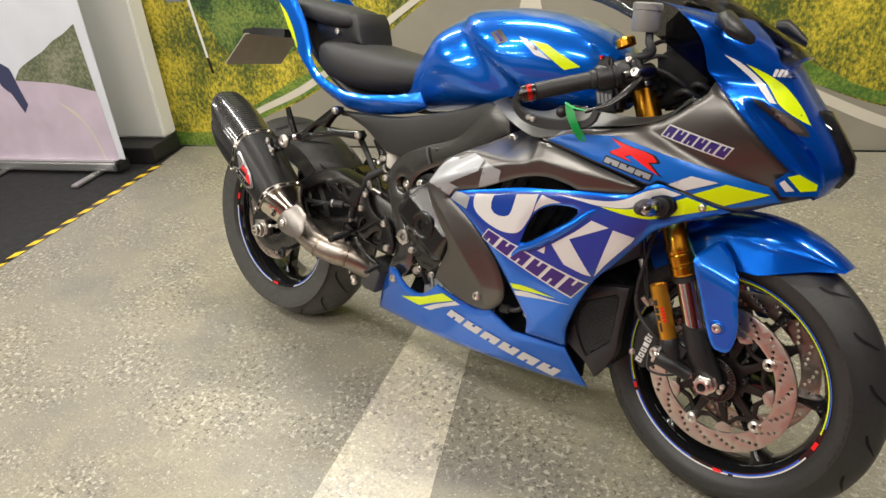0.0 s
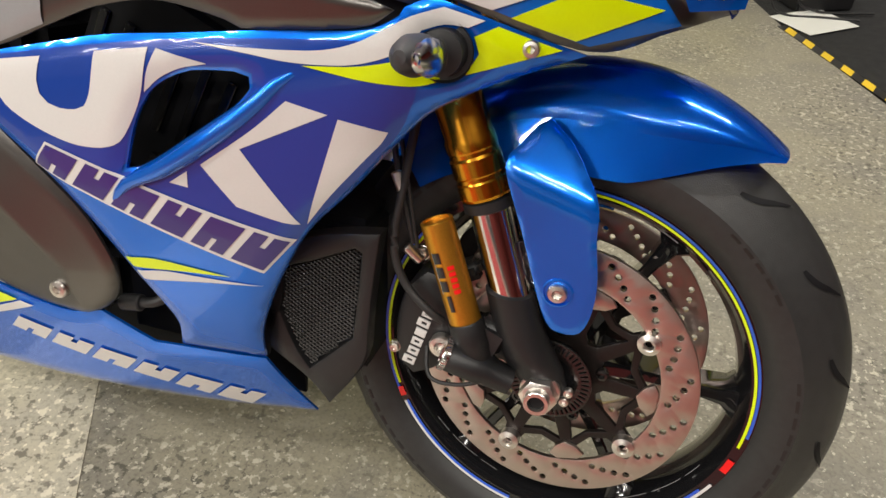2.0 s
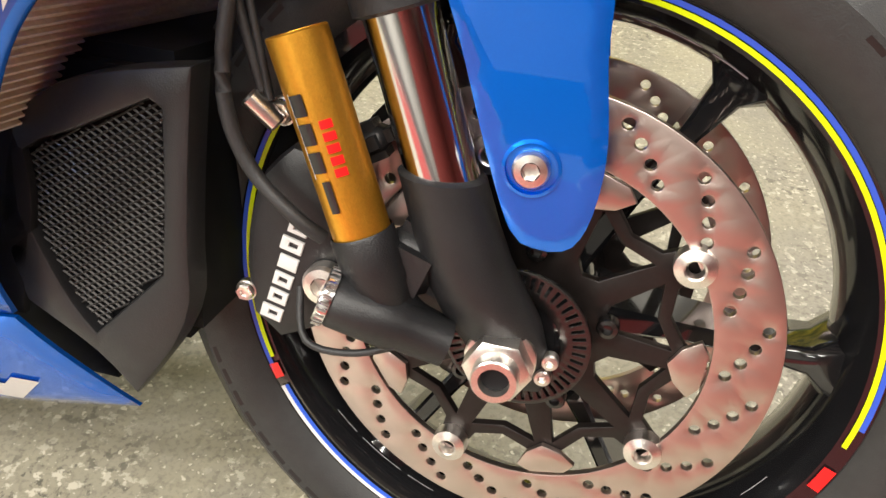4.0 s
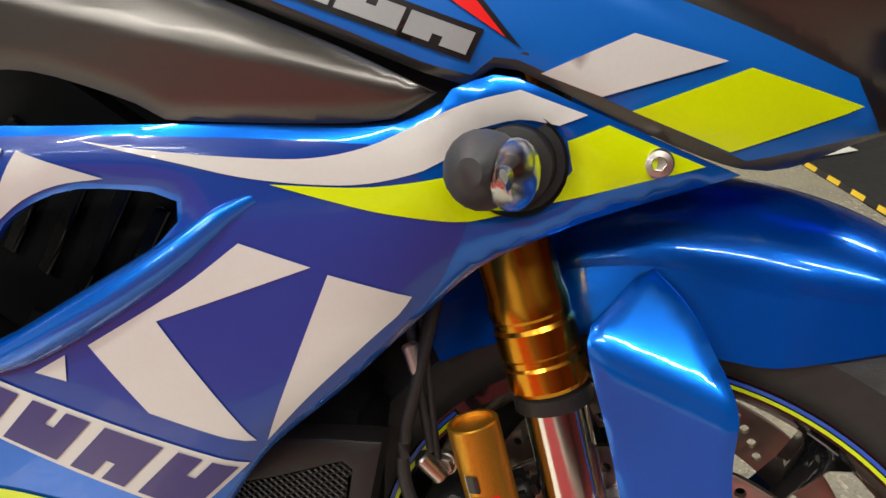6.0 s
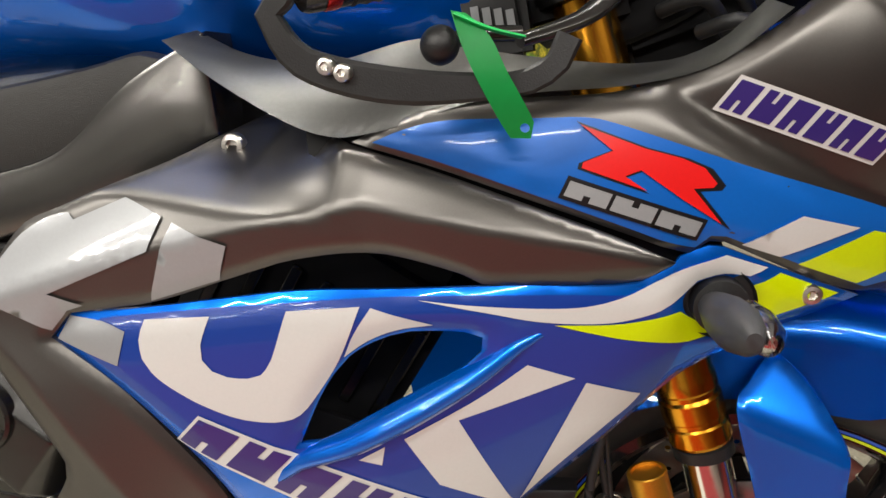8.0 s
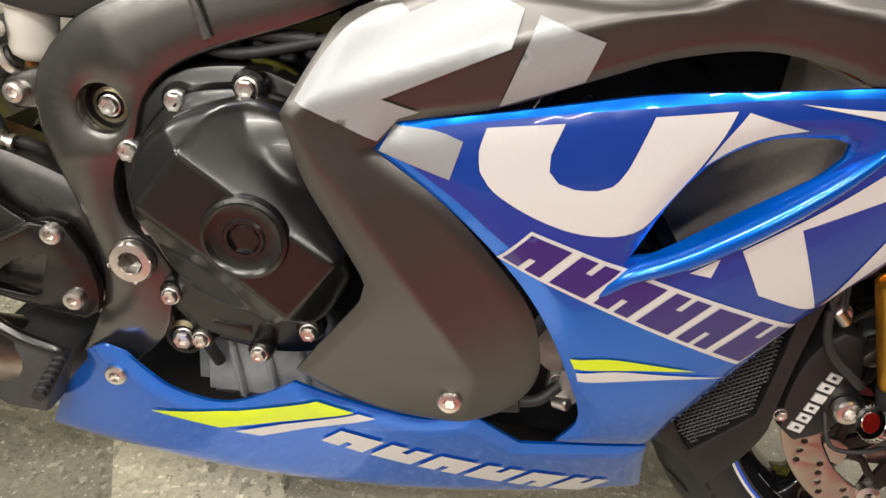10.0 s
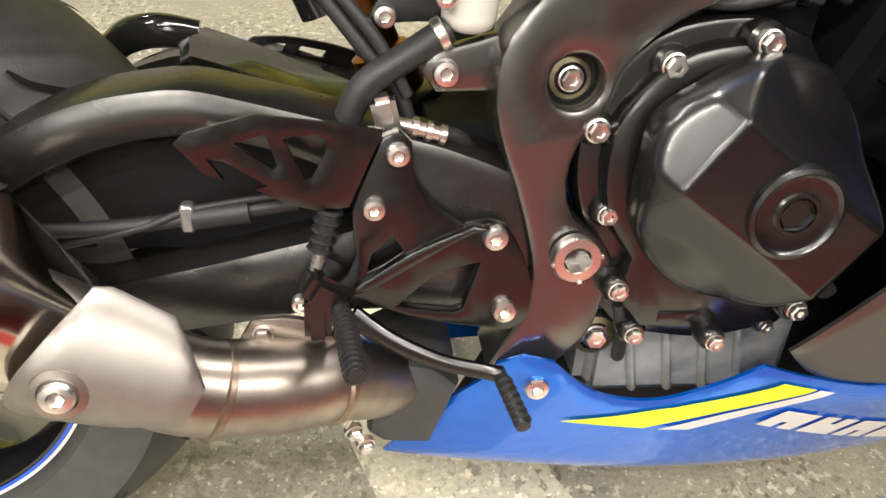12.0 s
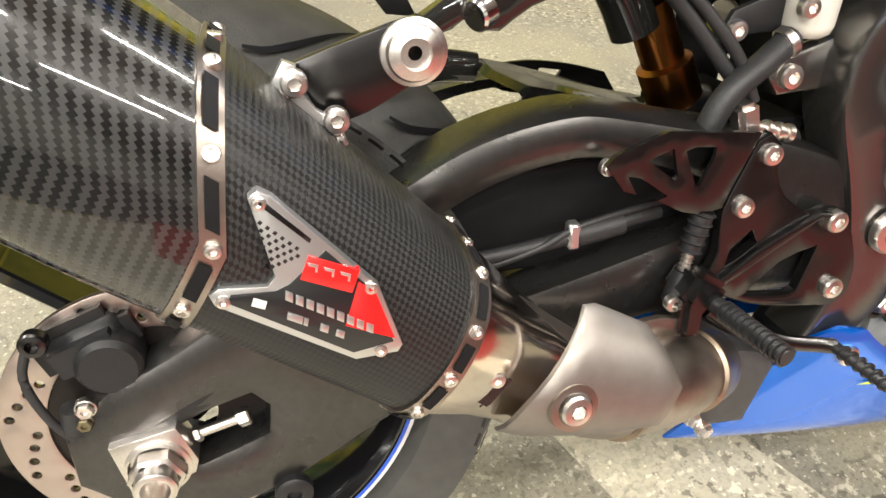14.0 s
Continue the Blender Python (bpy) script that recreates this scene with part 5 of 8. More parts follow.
plate("cover_step", INNER, -0.158, -0.135, ENGINE, engine, bevel=0.010)


def clutch_surf(x, z):
    """A domed cover with a flat-topped band slanting across it."""
    r2 = ((x - 0.740) / 0.100) ** 2 + ((z - 0.516) / 0.102) ** 2
    dome = 0.158 + 0.040 * max(0.0, 1 - r2) ** 0.55
    v = (x - 0.745) * 0.56 + (z - 0.512) * 0.83
    along_band = (x - 0.745) * 0.83 - (z - 0.512) * 0.56
    half = 0.030 + 0.06 * max(0.0, along_band - 0.02)
    rim = 0.2150 - 0.9 * max(0.0, abs(v) - half) - 0.9 * max(0.0, abs(along_band + 0.005) - 0.072)
    k = 900.0
    return -math.log(math.exp(k * (dome - 0.2)) + math.exp(k * (rim - 0.2))) / k - 0.2


shell("clutch_cover", [(0.648, 0.540), (0.656, 0.570), (0.682, 0.594), (0.715, 0.608), (0.745, 0.613), (0.772, 0.606), (0.800, 0.572), (0.822, 0.520), (0.832, 0.486), (0.812, 0.442), (0.793, 0.425), (0.745, 0.420), (0.699, 0.432), (0.664, 0.468), (0.651, 0.505)], ENGINE, engine, clutch_surf, grid=0.0034, puff=0.004, reach=0.006, thick=0.02, label="domed black clutch cover with a slanted band")
bm = bmesh.new()
lathe(bm, [(0.036, 0.0), (0.034, 0.0062), (0.031, 0.0075), (0.029, 0.0055), (0.027, 0.0045), (0.017, 0.0045), (0.0155, 0.0062), (0.013, 0.0062)], (0.7486, -0.216, 0.5166), (0, -1, 0), 48)
lathe(bm, [(0.013, 0.0062), (0.012, 0.002), (0, 0.002)], (0.7486, -0.216, 0.5166), (0, -1, 0), 6)
part("filler_cap", bm, ENGINE, engine, "round black cap with a hexagon recess")
for (x, y, z), r in (((0.672, -0.150, 0.597), 0.0085), ((0.733, -0.159, 0.617), 0.0085), ((0.627, -0.144, 0.547), 0.0085), ((0.644, -0.150, 0.482), 0.0075), ((0.661, -0.158, 0.4185), 0.0075), ((0.795, -0.190, 0.420), 0.0075), ((0.685, -0.152, 0.3715), 0.0075), ((0.746, -0.172, 0.3775), 0.007), ((0.806, -0.145, 0.374), 0.006)):
    bm = bmesh.new()
    lathe(bm, [(r * 1.7, 0.012), (r * 1.65, 0.0), (r * 1.3, -0.003), (0.0, -0.003)], (x, y + 0.004, z), (0, 1, 0), 20)
    part("bolt_boss", bm, ENGINE, engine)
    bolt((x, y - 0.001, z), engine, r, "hex")
plate("cast_mark", [(0.700, 0.398), (0.735, 0.398), (0.735, 0.388), (0.700, 0.388)], -0.1590, -0.157, ENGINE, engine, bevel=0.0003, curved=False)
bm = bmesh.new()
block(bm, (0.21, 0.18, 0.10), Matrix.Translation((0.765, -0.022, 0.318)), 0.016, 3)
sump = part("sump", bm, mat("grey_cast_alloy", (0.36, 0.36, 0.35), 0.45, 0.35, 0, 0.2, 80, 0.2, 500), engine, "grey cast alloy sump")
for i in range(4):
    bm = bmesh.new()
    block(bm, (0.008, 0.19, 0.085), Matrix.Translation((0.705 + i * 0.035, -0.024, 0.322)) @ Matrix.Rotation(radians(-12), 4, "Y"), 0.003, 1)
    part("sump_rib", bm, MATS["grey_cast_alloy"], sump)
bm = bmesh.new()
lathe(bm, [(0.019, -0.01), (0.019, 0.006), (0.014, 0.008)], (0.660, -0.125, 0.356), (0, -1, 0), 24)
part("tie_collar", bm, mat("tarnished_brass", (0.22, 0.19, 0.12), 0.4, 0.9, 0, 0.3, 200), engine, "tarnished collar")
bolt((0.660, -0.131, 0.356), engine, 0.010, "hex")
for pts, r in (([(0.672, -0.14, 0.395), (0.682, -0.135, 0.36), (0.690, -0.12, 0.325)], 0.006), ([(0.655, -0.12, 0.66), (0.70, -0.13, 0.655), (0.78, -0.13, 0.655)], 0.006), ([(0.67, -0.12, 0.64), (0.72, -0.135, 0.638), (0.80, -0.13, 0.66)], 0.005), ([(0.83, -0.10, 0.44), (0.835, -0.14, 0.43), (0.85, -0.15, 0.41)], 0.008)):
    bm = bmesh.new()
    sweep(bm, pts, r, 10)
    part("engine_hose", bm, HOSE, engine, "black rubber hose")
for i in range(6):
    bm = bmesh.new()
    block(bm, (0.016, 0.03, 0.012), Matrix.Translation((0.69 + 0.022 * i, -0.115, 0.640 + 0.003 * (i % 3))) @ Matrix.Rotation(radians(15 * (i % 3)), 4, "Y"), 0.003, 1)
    part("connector", bm, BLACKP, engine)
for i in range(7):
    bm = bmesh.new()
    block(bm, (0.012, 0.25, 0.10), Matrix.Translation((0.90 + i * 0.03, 0.03, 0.62 - i * 0.012)) @ Matrix.Rotation(radians(25), 4, "Y"), 0.002, 1)
    part("cylinder_fin", bm, ENGINE, engine)
# water pump behind the lower gap
bm = bmesh.new()
lathe(bm, [(0.030, 0.03), (0.032, 0.0), (0.028, -0.012), (0.012, -0.016), (0, -0.016)], (1.024, -0.135, 0.408), (0, 1, 0), 28)
block(bm, (0.036, 0.03, 0.05), Matrix.Translation((1.032, -0.14, 0.372)), 0.008, 2)
pump = part("water_pump", bm, mat("dull_cast_alloy", (0.34, 0.34, 0.32), 0.45, 0.5, 0, 0.25, 90, 0.3, 400), engine, "dull cast alloy pump")
bm = bmesh.new()
rod(bm, (0.962, -0.165, 0.352), (0.988, -0.165, 0.356), 0.010, 16)
sweep(bm, [(0.985, -0.165, 0.356), (1.005, -0.163, 0.360), (1.022, -0.155, 0.372)], 0.006, 10)
part("drain_hose", bm, HOSE, engine, "black hose with a ribbed cap")
bolt((1.020, -0.150, 0.376), engine, 0.005, "hex")

# frame spar
SPAR = [(0.915, 0.842), (0.848, 0.798), (0.776, 0.731), (0.681, 0.696), (0.606, 0.664), (0.566, 0.628), (0.550, 0.596), (0.550, 0.56), (0.56, 0.527), (0.571, 0.5), (0.585, 0.458), (0.592, 0.422), (0.587, 0.389), (0.573, 0.355), (0.564, 0.335), (0.613, 0.325), (0.648, 0.365), (0.657, 0.41), (0.658, 0.437), (0.644, 0.458), (0.620, 0.477), (0.611, 0.505), (0.616, 0.535), (0.632, 0.556), (0.642, 0.592), (0.662, 0.617), (0.702, 0.640), (0.784, 0.674), (0.86, 0.715), (0.93, 0.76)]
HOLE = [(0.606 + p[0], 0.581 + p[1]) for p in ring(28, 0.0200)]
spar = plate("frame_spar", SPAR, -0.146, -0.095, GREYP, bike, [HOLE], bevel=0.006, label="satin dark grey aluminium frame spar")
plate("frame_spar", SPAR, 0.170, 0.115, GREYP, bike, [HOLE], bevel=0.006, label="satin dark grey aluminium frame spar")
bm = bmesh.new()
lathe(bm, [(0.0225, -0.030), (0.0205, -0.024), (0.0, -0.022)], (0.606, -0.146, 0.581), (0, -1, 0), 28)
part("recess", bm, BLACKP, spar)
bm = bmesh.new()
lathe(bm, [(0.0155, -0.024), (0.0155, -0.018), (0.012, -0.017)], (0.606, -0.146, 0.580), (0, -1, 0), 24)
part("recess_collar", bm, MATS["tarnished_brass"], spar)
bolt((0.606, -0.129, 0.580), spar, 0.0085, "hex")
bm = bmesh.new()
lathe(bm, [(0.0205, -0.004), (0.0205, 0.002), (0.0185, 0.0045), (0.0115, 0.005), (0.0105, 0.003)], (0.6245, -0.153, 0.445), (0, -1, 0), 40)
lathe(bm, [(0.0108, 0.0045), (0.0100, -0.008), (0, -0.009)], (0.6245, -0.153, 0.445), (0, -1, 0), 6)
for k in range(4):
    a = radians(90 * k + 12)
    block(bm, (0.0022, 0.004, 0.004), Matrix.Translation((0.6245 + 0.0197 * math.cos(a), -0.157, 0.445 + 0.0197 * math.sin(a))) @ Matrix.Rotation(-a, 4, "Y"), 0.0006, 1)
part("pivot_nut", bm, STEEL, spar, "castellated zinc pivot nut")
bm = bmesh.new()
sweep(bm, [(0.686, -0.148, 0.692), (0.690, -0.150, 0.675), (0.699, -0.148, 0.650)], 0.004, 8)
part("weld_bead", bm, mat("weld_alloy", (0.13, 0.13, 0.125), 0.45, 0.7, 0, 0.3, 200), spar)
bolt((0.716, -0.146, 0.690), spar, 0.003, material=GREYP)
bolt((0.953, mid_y(0.953, 0.757), 0.757), bike, 0.0095, "hex_socket")

# ---------------------------------------------------------------- swingarm, rear wheel gear
SWING = [(-0.065, 0.345), (-0.03, 0.385), (0.02, 0.410), (0.10, 0.460), (0.172, 0.508), (0.229, 0.542), (0.269, 0.558), (0.305, 0.566), (0.337, 0.569), (0.373, 0.563), (0.427, 0.551), (0.52, 0.53), (0.60, 0.50), (0.63, 0.44), (0.60, 0.39), (0.50, 0.385), (0.421, 0.382), (0.363, 0.372), (0.298, 0.360), (0.20, 0.325), (0.10, 0.268), (0.04, 0.250), (-0.02, 0.262), (-0.065, 0.300)]
SWH = [(0.205, 0.479), (0.245, 0.504), (0.283, 0.52), (0.32, 0.528), (0.35, 0.529), (0.405, 0.516), (0.45, 0.50), (0.45, 0.462), (0.348, 0.434), (0.282, 0.418), (0.241, 0.41), (0.19, 0.42), (0.165, 0.445)]
SLOT = [(0.020, 0.345), (0.075, 0.362), (0.085, 0.350), (0.082, 0.325), (0.03, 0.306), (0.012, 0.315)]
swing = plate("swingarm", SWING, -0.138, -0.085, mat("textured_black_casting", (0.095, 0.092, 0.090), 0.28, 0.9, 0, 0.15, 150, 0.05, 400), bike, [SWH, SLOT], bevel=0.013, label="black cast swingarm")
plate("swingarm", [(x, z - 0.03 if x > 0.15 else z) for x, z in SWING], 0.128, 0.085, MATS["textured_black_casting"], bike, [SWH], bevel=0.013, label="black cast swingarm")
# bridge coloured near black for the shade between the arms
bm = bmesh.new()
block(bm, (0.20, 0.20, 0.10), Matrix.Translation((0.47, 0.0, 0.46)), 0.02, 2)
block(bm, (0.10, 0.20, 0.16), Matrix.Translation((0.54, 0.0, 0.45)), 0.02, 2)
part("swingarm_bridge", bm, SHADEB, swing)
# black sheet in place of the shade seen through the swingarm window
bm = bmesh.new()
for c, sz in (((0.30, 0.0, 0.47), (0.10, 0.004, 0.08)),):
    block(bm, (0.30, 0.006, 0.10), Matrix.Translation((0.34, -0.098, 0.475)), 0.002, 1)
part("inner_guard", bm, SHADEB, swing, "black sheet standing in for shade inside the swingarm")
# axle block and nut
plate("axle_block", [(-0.032, 0.342), (0.018, 0.352), (0.030, 0.318), (0.026, 0.306), (-0.022, 0.288)], -0.146, -0.120, STEEL, swing, bevel=0.001, curved=False, label="zinc plated axle block")
bm = bmesh.new()
lathe(bm, [(0.025, 0.0), (0.025, 0.003), (0.022, 0.004)], (0.0, -0.146, 0.318), (0, -1, 0), 32)
lathe(bm, [(0.0215, 0.003), (0.0215, 0.014), (0.018, 0.016)], (0.0, -0.146, 0.318), (0, -1, 0), 6)
lathe(bm, [(0.016, 0.014), (0.016, 0.026), (0.0145, 0.027), (0.011, 0.027), (0.010, 0.004), (0, 0.004)], (0.0, -0.146, 0.318), (0, -1, 0), 28)
part("axle_nut", bm, STEEL, swing, "zinc plated axle nut")
bm = bmesh.new()
rod(bm, (0.028, -0.132, 0.332), (0.070, -0.132, 0.343), 0.0042, 12)
rod(bm, (0.062, -0.132, 0.341), (0.072, -0.132, 0.3435), 0.008, 6)
rod(bm, (0.028, -0.132, 0.332), (0.034, -0.132, 0.3335), 0.007, 6)
part("chain_adjuster", bm, STEEL, swing, "zinc chain adjuster bolt")
bm = bmesh.new()
lathe(bm, [(0.016, 0), (0.016, 0.008), (0.013, 0.010), (0.006, 0.010), (0.006, 0.006), (0, 0.006)], (0.098, -0.136, 0.262), (0, -1, 0), 28)
part("stand_bobbin", bm, BLACKP, swing, "black plug")
rotor(rw, -0.1, 0.116, 0.082, 12, 0.0036)
bm = bmesh.new()
lathe(bm, [(0.04, -0.1), (0.085, -0.1), (0.085, -0.096), (0.04, -0.096), (0.04, -0.1)], (0, 0, 0), (0, 1, 0), 48)
part("disc_carrier", bm, CARRIER, rw)
bm = bmesh.new()
block(bm, (0.075, 0.045, 0.05), Matrix.Translation((-0.035, -0.105, 0.415)) @ Matrix.Rotation(radians(-20), 4, "Y"), 0.014, 3)
lathe(bm, [(0.024, 0.02), (0.024, -0.026), (0.020, -0.030), (0, -0.030)], (-0.02, -0.105, 0.405), (0, 1, 0), 28)
rcal = part("rear_caliper", bm, BLACKP, bike, "black rear brake caliper")
bm = bmesh.new()
for i in range(5):
    block(bm, (0.022, 0.03, 0.003), Matrix.Translation((-0.012, -0.118, 0.352 + 0.007 * i)), 0.0008, 1)
part("caliper_fins", bm, BLACKP, rcal)
bm = bmesh.new()
sweep(bm, [(-0.068, -0.125, 0.435), (-0.078, -0.130, 0.405), (-0.070, -0.132, 0.370), (-0.055, -0.132, 0.345), (-0.03, -0.135, 0.325)], 0.0035, 10)
sweep(bm, [(-0.055, -0.128, 0.352), (-0.052, -0.128, 0.372)], 0.010, 12, smooth=False)
part("sensor_lead", bm, HOSE, rcal, "black sensor lead")
bolt((-0.065, -0.128, 0.432), rcal, 0.010, "hex_socket", ANOD)
bolt((-0.042, -0.135, 0.375), rcal, 0.007, "hex")
bolt((-0.045, -0.135, 0.362), rcal, 0.006, "hex", MATS["tarnished_brass"])
bm = bmesh.new()
sweep(bm, [(0.0, -0.128, 0.350), (0.05, -0.128, 0.375), (0.12, -0.120, 0.430), (0.17, -0.115, 0.47)], 0.010, 10, 1.4)
part("torque_arm", bm, BLACKP, rcal)
# hugger
bm = bmesh.new()
rows = []
for u in (0.0, 0.06, 0.2, 0.4, 0.6, 0.8, 1.0):
    row = []
    for y, yf, xr, z in ((-0.134, -0.120, 0.185, 0.524), (-0.112, -0.108, 0.240, 0.550), (-0.075, -0.092, 0.288, 0.556), (-0.056, -0.082, 0.317, 0.5660), (-0.050, -0.074, 0.319, 0.5630), (-0.044, -0.068, 0.317, 0.5670), (0.015, -0.03, 0.304, 0.5670), (0.068, 0.008, 0.309, 0.5660), (0.076, 0.016, 0.307, 0.5640), (0.082, 0.022, 0.304, 0.5600)):
        row.append((xr + (0.458 - xr) * u, y + (yf - y) * u, z - 0.006 * (u == 0) + (0.528 - z) * u ** 1.3))
    rows.append(row)
loft(bm, rows, False, False)
bmesh.ops.solidify(bm, geom=list(bm.faces), thickness=0.004)
hug = part("rear_hugger", bm, mat("gloss_black_plastic", (0.012, 0.012, 0.011), 0.12, 0, 0.6, 0.15, 60), bike, "gloss black rear hugger", 25)
bm = bmesh.new()
sweep(bm, [(0.215, 0.092, 0.515), (0.228, 0.088, 0.537), (0.250, 0.075, 0.553), (0.278, 0.066, 0.560), (0.312, 0.066, 0.556)], [0.008, 0.009, 0.010, 0.010, 0.009], 14, 1.6)
part("hugger_arch", bm, MATS["gloss_black_plastic"], hug, "", 60)
plate("chain_guard", [(0.335, 0.530), (0.352, 0.544), (0.385, 0.546), (0.43, 0.540), (0.475, 0.528), (0.49, 0.505), (0.46, 0.500), (0.36, 0.515)], 0.128, 0.122, ANOD, bike, [[(0.358, 0.533), (0.366, 0.539), (0.385, 0.539), (0.380, 0.530)], [(0.395, 0.530), (0.400, 0.537), (0.425, 0.533), (0.42, 0.526)]], bevel=0.0015, label="black pierced chain guard")
# shock
bm = bmesh.new()
lathe(bm, [(0.024, 0), (0.026, 0.004), (0.026, 0.05), (0.020, 0.053), (0.020, 0.11)], (0.495, 0.0, 0.52), (-0.42, 0, 0.9), 32)
shock = part("rear_shock", bm, AMBERS, bike, "bronze rear shock body")
bm = bmesh.new()
lathe(bm, [(0.034, -0.012), (0.036, -0.008), (0.036, 0.006), (0.030, 0.010), (0.024, 0.012)], (0.495, 0.0, 0.52), (-0.42, 0, 0.9), 32)
part("spring_collar", bm, ANOD, shock)
bm = bmesh.new()
sweep(bm, [(0.395, -0.02, 0.66), (0.415, -0.02, 0.63), (0.43, -0.02, 0.60)], 0.022, 20)
part("shock_reservoir", bm, MATS["gloss_black_plastic"], shock, "glossy dark shock head")

# ---------------------------------------------------------------- exhaust
bm = bmesh.new()
sweep(bm, [(0.52, -0.08, 0.285), (0.47, -0.14, 0.322), (0.434, -0.168, 0.346), (0.40, -0.184, 0.352), (0.335, -0.205, 0.370), (0.28, -0.214, 0.410), (0.225, -0.218, 0.458)], [0.033, 0.034, 0.035, 0.037, 0.036, 0.036, 0.036], 32)
pipe = part("exhaust_pipe", bm, BRUSHED, bike, "brushed steel exhaust link pipe", 60)
for p, d, r in (((0.432, -0.169, 0.347), (0.75, 0.5, -0.25), 0.0385), ((0.352, -0.201, 0.363), (0.85, 0.25, -0.40), 0.0378)):
    bm = bmesh.new()
    lathe(bm, [(r - 0.003, -0.004), (r, -0.002), (r, 0.002), (r - 0.003, 0.004)], p, d, 32)
    part("weld_ring", bm, mat("burnt_weld", (0.32, 0.25, 0.19), 0.35, 1, 0, 0.3, 150), pipe)


def shield_surf(x, z):
    d = ((x - 0.27) * 0.36 + (z - 0.43) * 0.93)
    return -0.212 - math.sqrt(max(0.0001, 0.062**2 - min(d * d, 0.0030)))


shield, shield_y = shell("heat_shield", [(0.236, 0.394), (0.248, 0.425), (0.273, 0.455), (0.296, 0.476), (0.306, 0.474), (0.342, 0.456), (0.351, 0.442), (0.360, 0.418), (0.345, 0.392), (0.30, 0.389), (0.256, 0.386)], mat("bead_blasted_steel", (0.29, 0.265, 0.245), 0.45, 0.9, 0, 0.12, 90, 0.1, 1500), pipe, shield_surf, puff=0.003, reach=0.008, grid=0.007, label="blasted steel heat shield", keep=25)
bm = bmesh.new()
lathe(bm, [(0.0175, -0.002), (0.0165, 0.002), (0.012, 0.0028)], (0.279, shield_y(0.279, 0.424), 0.424), (0.1, -1, 0.15), 36)
part("washer", bm, BRUSHED, pipe)
bolt((0.279, shield_y(0.279, 0.424) - 0.0015, 0.424), pipe, 0.0105, "hex_socket", STEEL, (0.1, -1, 0.15))
COLL = [(0.462, 0.330), (0.468, 0.305), (0.464, 0.268), (0.478, 0.257), (0.520, 0.254), (0.530, 0.282), (0.542, 0.318), (0.520, 0.338), (0.488, 0.344)]
plate("collector_cover", COLL, -0.152, -0.06, mat("dark_grey_heatproof", (0.055, 0.055, 0.056), 0.5, 0.2, 0, 0.15, 80, 0.2, 500), bike, bevel=0.010, label="dark grey collector cover")
plate("pipe_bracket", [(0.366, 0.384), (0.376, 0.402), (0.40, 0.405), (0.43, 0.398), (0.44, 0.380), (0.40, 0.37)], -0.172, -0.166, BRUSHED, pipe, bevel=0.001, label="brushed steel bracket")
bolt((0.384, -0.173, 0.391), pipe, 0.007, "hex")
for p in ((0.452, -0.165, 0.285), (0.462, -0.17, 0.275)):
    bolt(p, pipe, 0.007, "hex", STEEL, (0.3, -1, -0.2))
bm = bmesh.new()
sweep(bm, [(0.449, -0.168, 0.34), (0.452, -0.176, 0.318), (0.446, -0.174, 0.298)], 0.0016, 6)
part("spring", bm, STEEL, pipe, "exhaust spring")

# muffler: s runs up its axis, section a rounded hexagon
AX, UPN, SD = Vector((-0.775, -0.03, 0.63)).normalized(), Vector((0.63, 0, 0.775)), Vector((0, -1, 0))
M0 = Vector((0.498 * 0.63, -0.212, 0.498 * 0.775))


def mrow(s, hy, hz, cut=0.0, n=48):
    """A section at s along the muffler, which narrows towards its inlet."""
    out = []
    g = max(0.0, min(1.0, (0.298 - s) / 0.152))
    hz, hy, low = hz - 0.013 * g, hy - 0.006 * g, -0.008 * g
    for k in range(n):
        t = 2 * math.pi * k / n
        c, q = math.cos(t), math.sin(t)
        f = 1.0 / ((abs(c) ** 3.2 + abs(q) ** 3.2) ** (1 / 3.2))
        y, z = hy * c * f, hz * q * f
        y *= 1 - 0.10 * abs(q * f) ** 2
        out.append(M0 + AX * (s + cut * (max(0.0, z / hz) + 0.25 * min(0.0, z / hz))) + SD * y + UPN * (z + low))
    return out


def wrap(name, rows, material, label, size=1.0, parent=None, caps=False):
    bm = bmesh.new()
    uv = bm.loops.layers.uv.new("UVMap")
    vs = [[bm.verts.new(p) for p in r] for r in rows]
    n = len(rows[0])
    run = [0.0]
    for k in range(n):
        run.append(run[-1] + (rows[0][k] - rows[0][(k + 1) % n]).length)
    long = [0.0]
    for a, b in zip(rows, rows[1:]):
        long.append(long[-1] + (sum(b, Vector()) / n - sum(a, Vector()) / n).length)
    for i in range(len(vs) - 1):
        for k in range(n):
            j = (k + 1) % n
            f = bm.faces.new((vs[i][k], vs[i][j], vs[i + 1][j], vs[i + 1][k]))
            for l, (u, v) in zip(f.loops, ((run[k], long[i]), (run[k + 1], long[i]), (run[k + 1], long[i + 1]), (run[k], long[i + 1]))):
                l[uv].uv = ((u + v) * 0.7071, (v - u) * 0.7071)
    if caps:
        bm.faces.new(list(reversed(vs[0])))
        bm.faces.new(vs[-1])
    return part(name, bm, material, parent or muffler_root, label, 60)


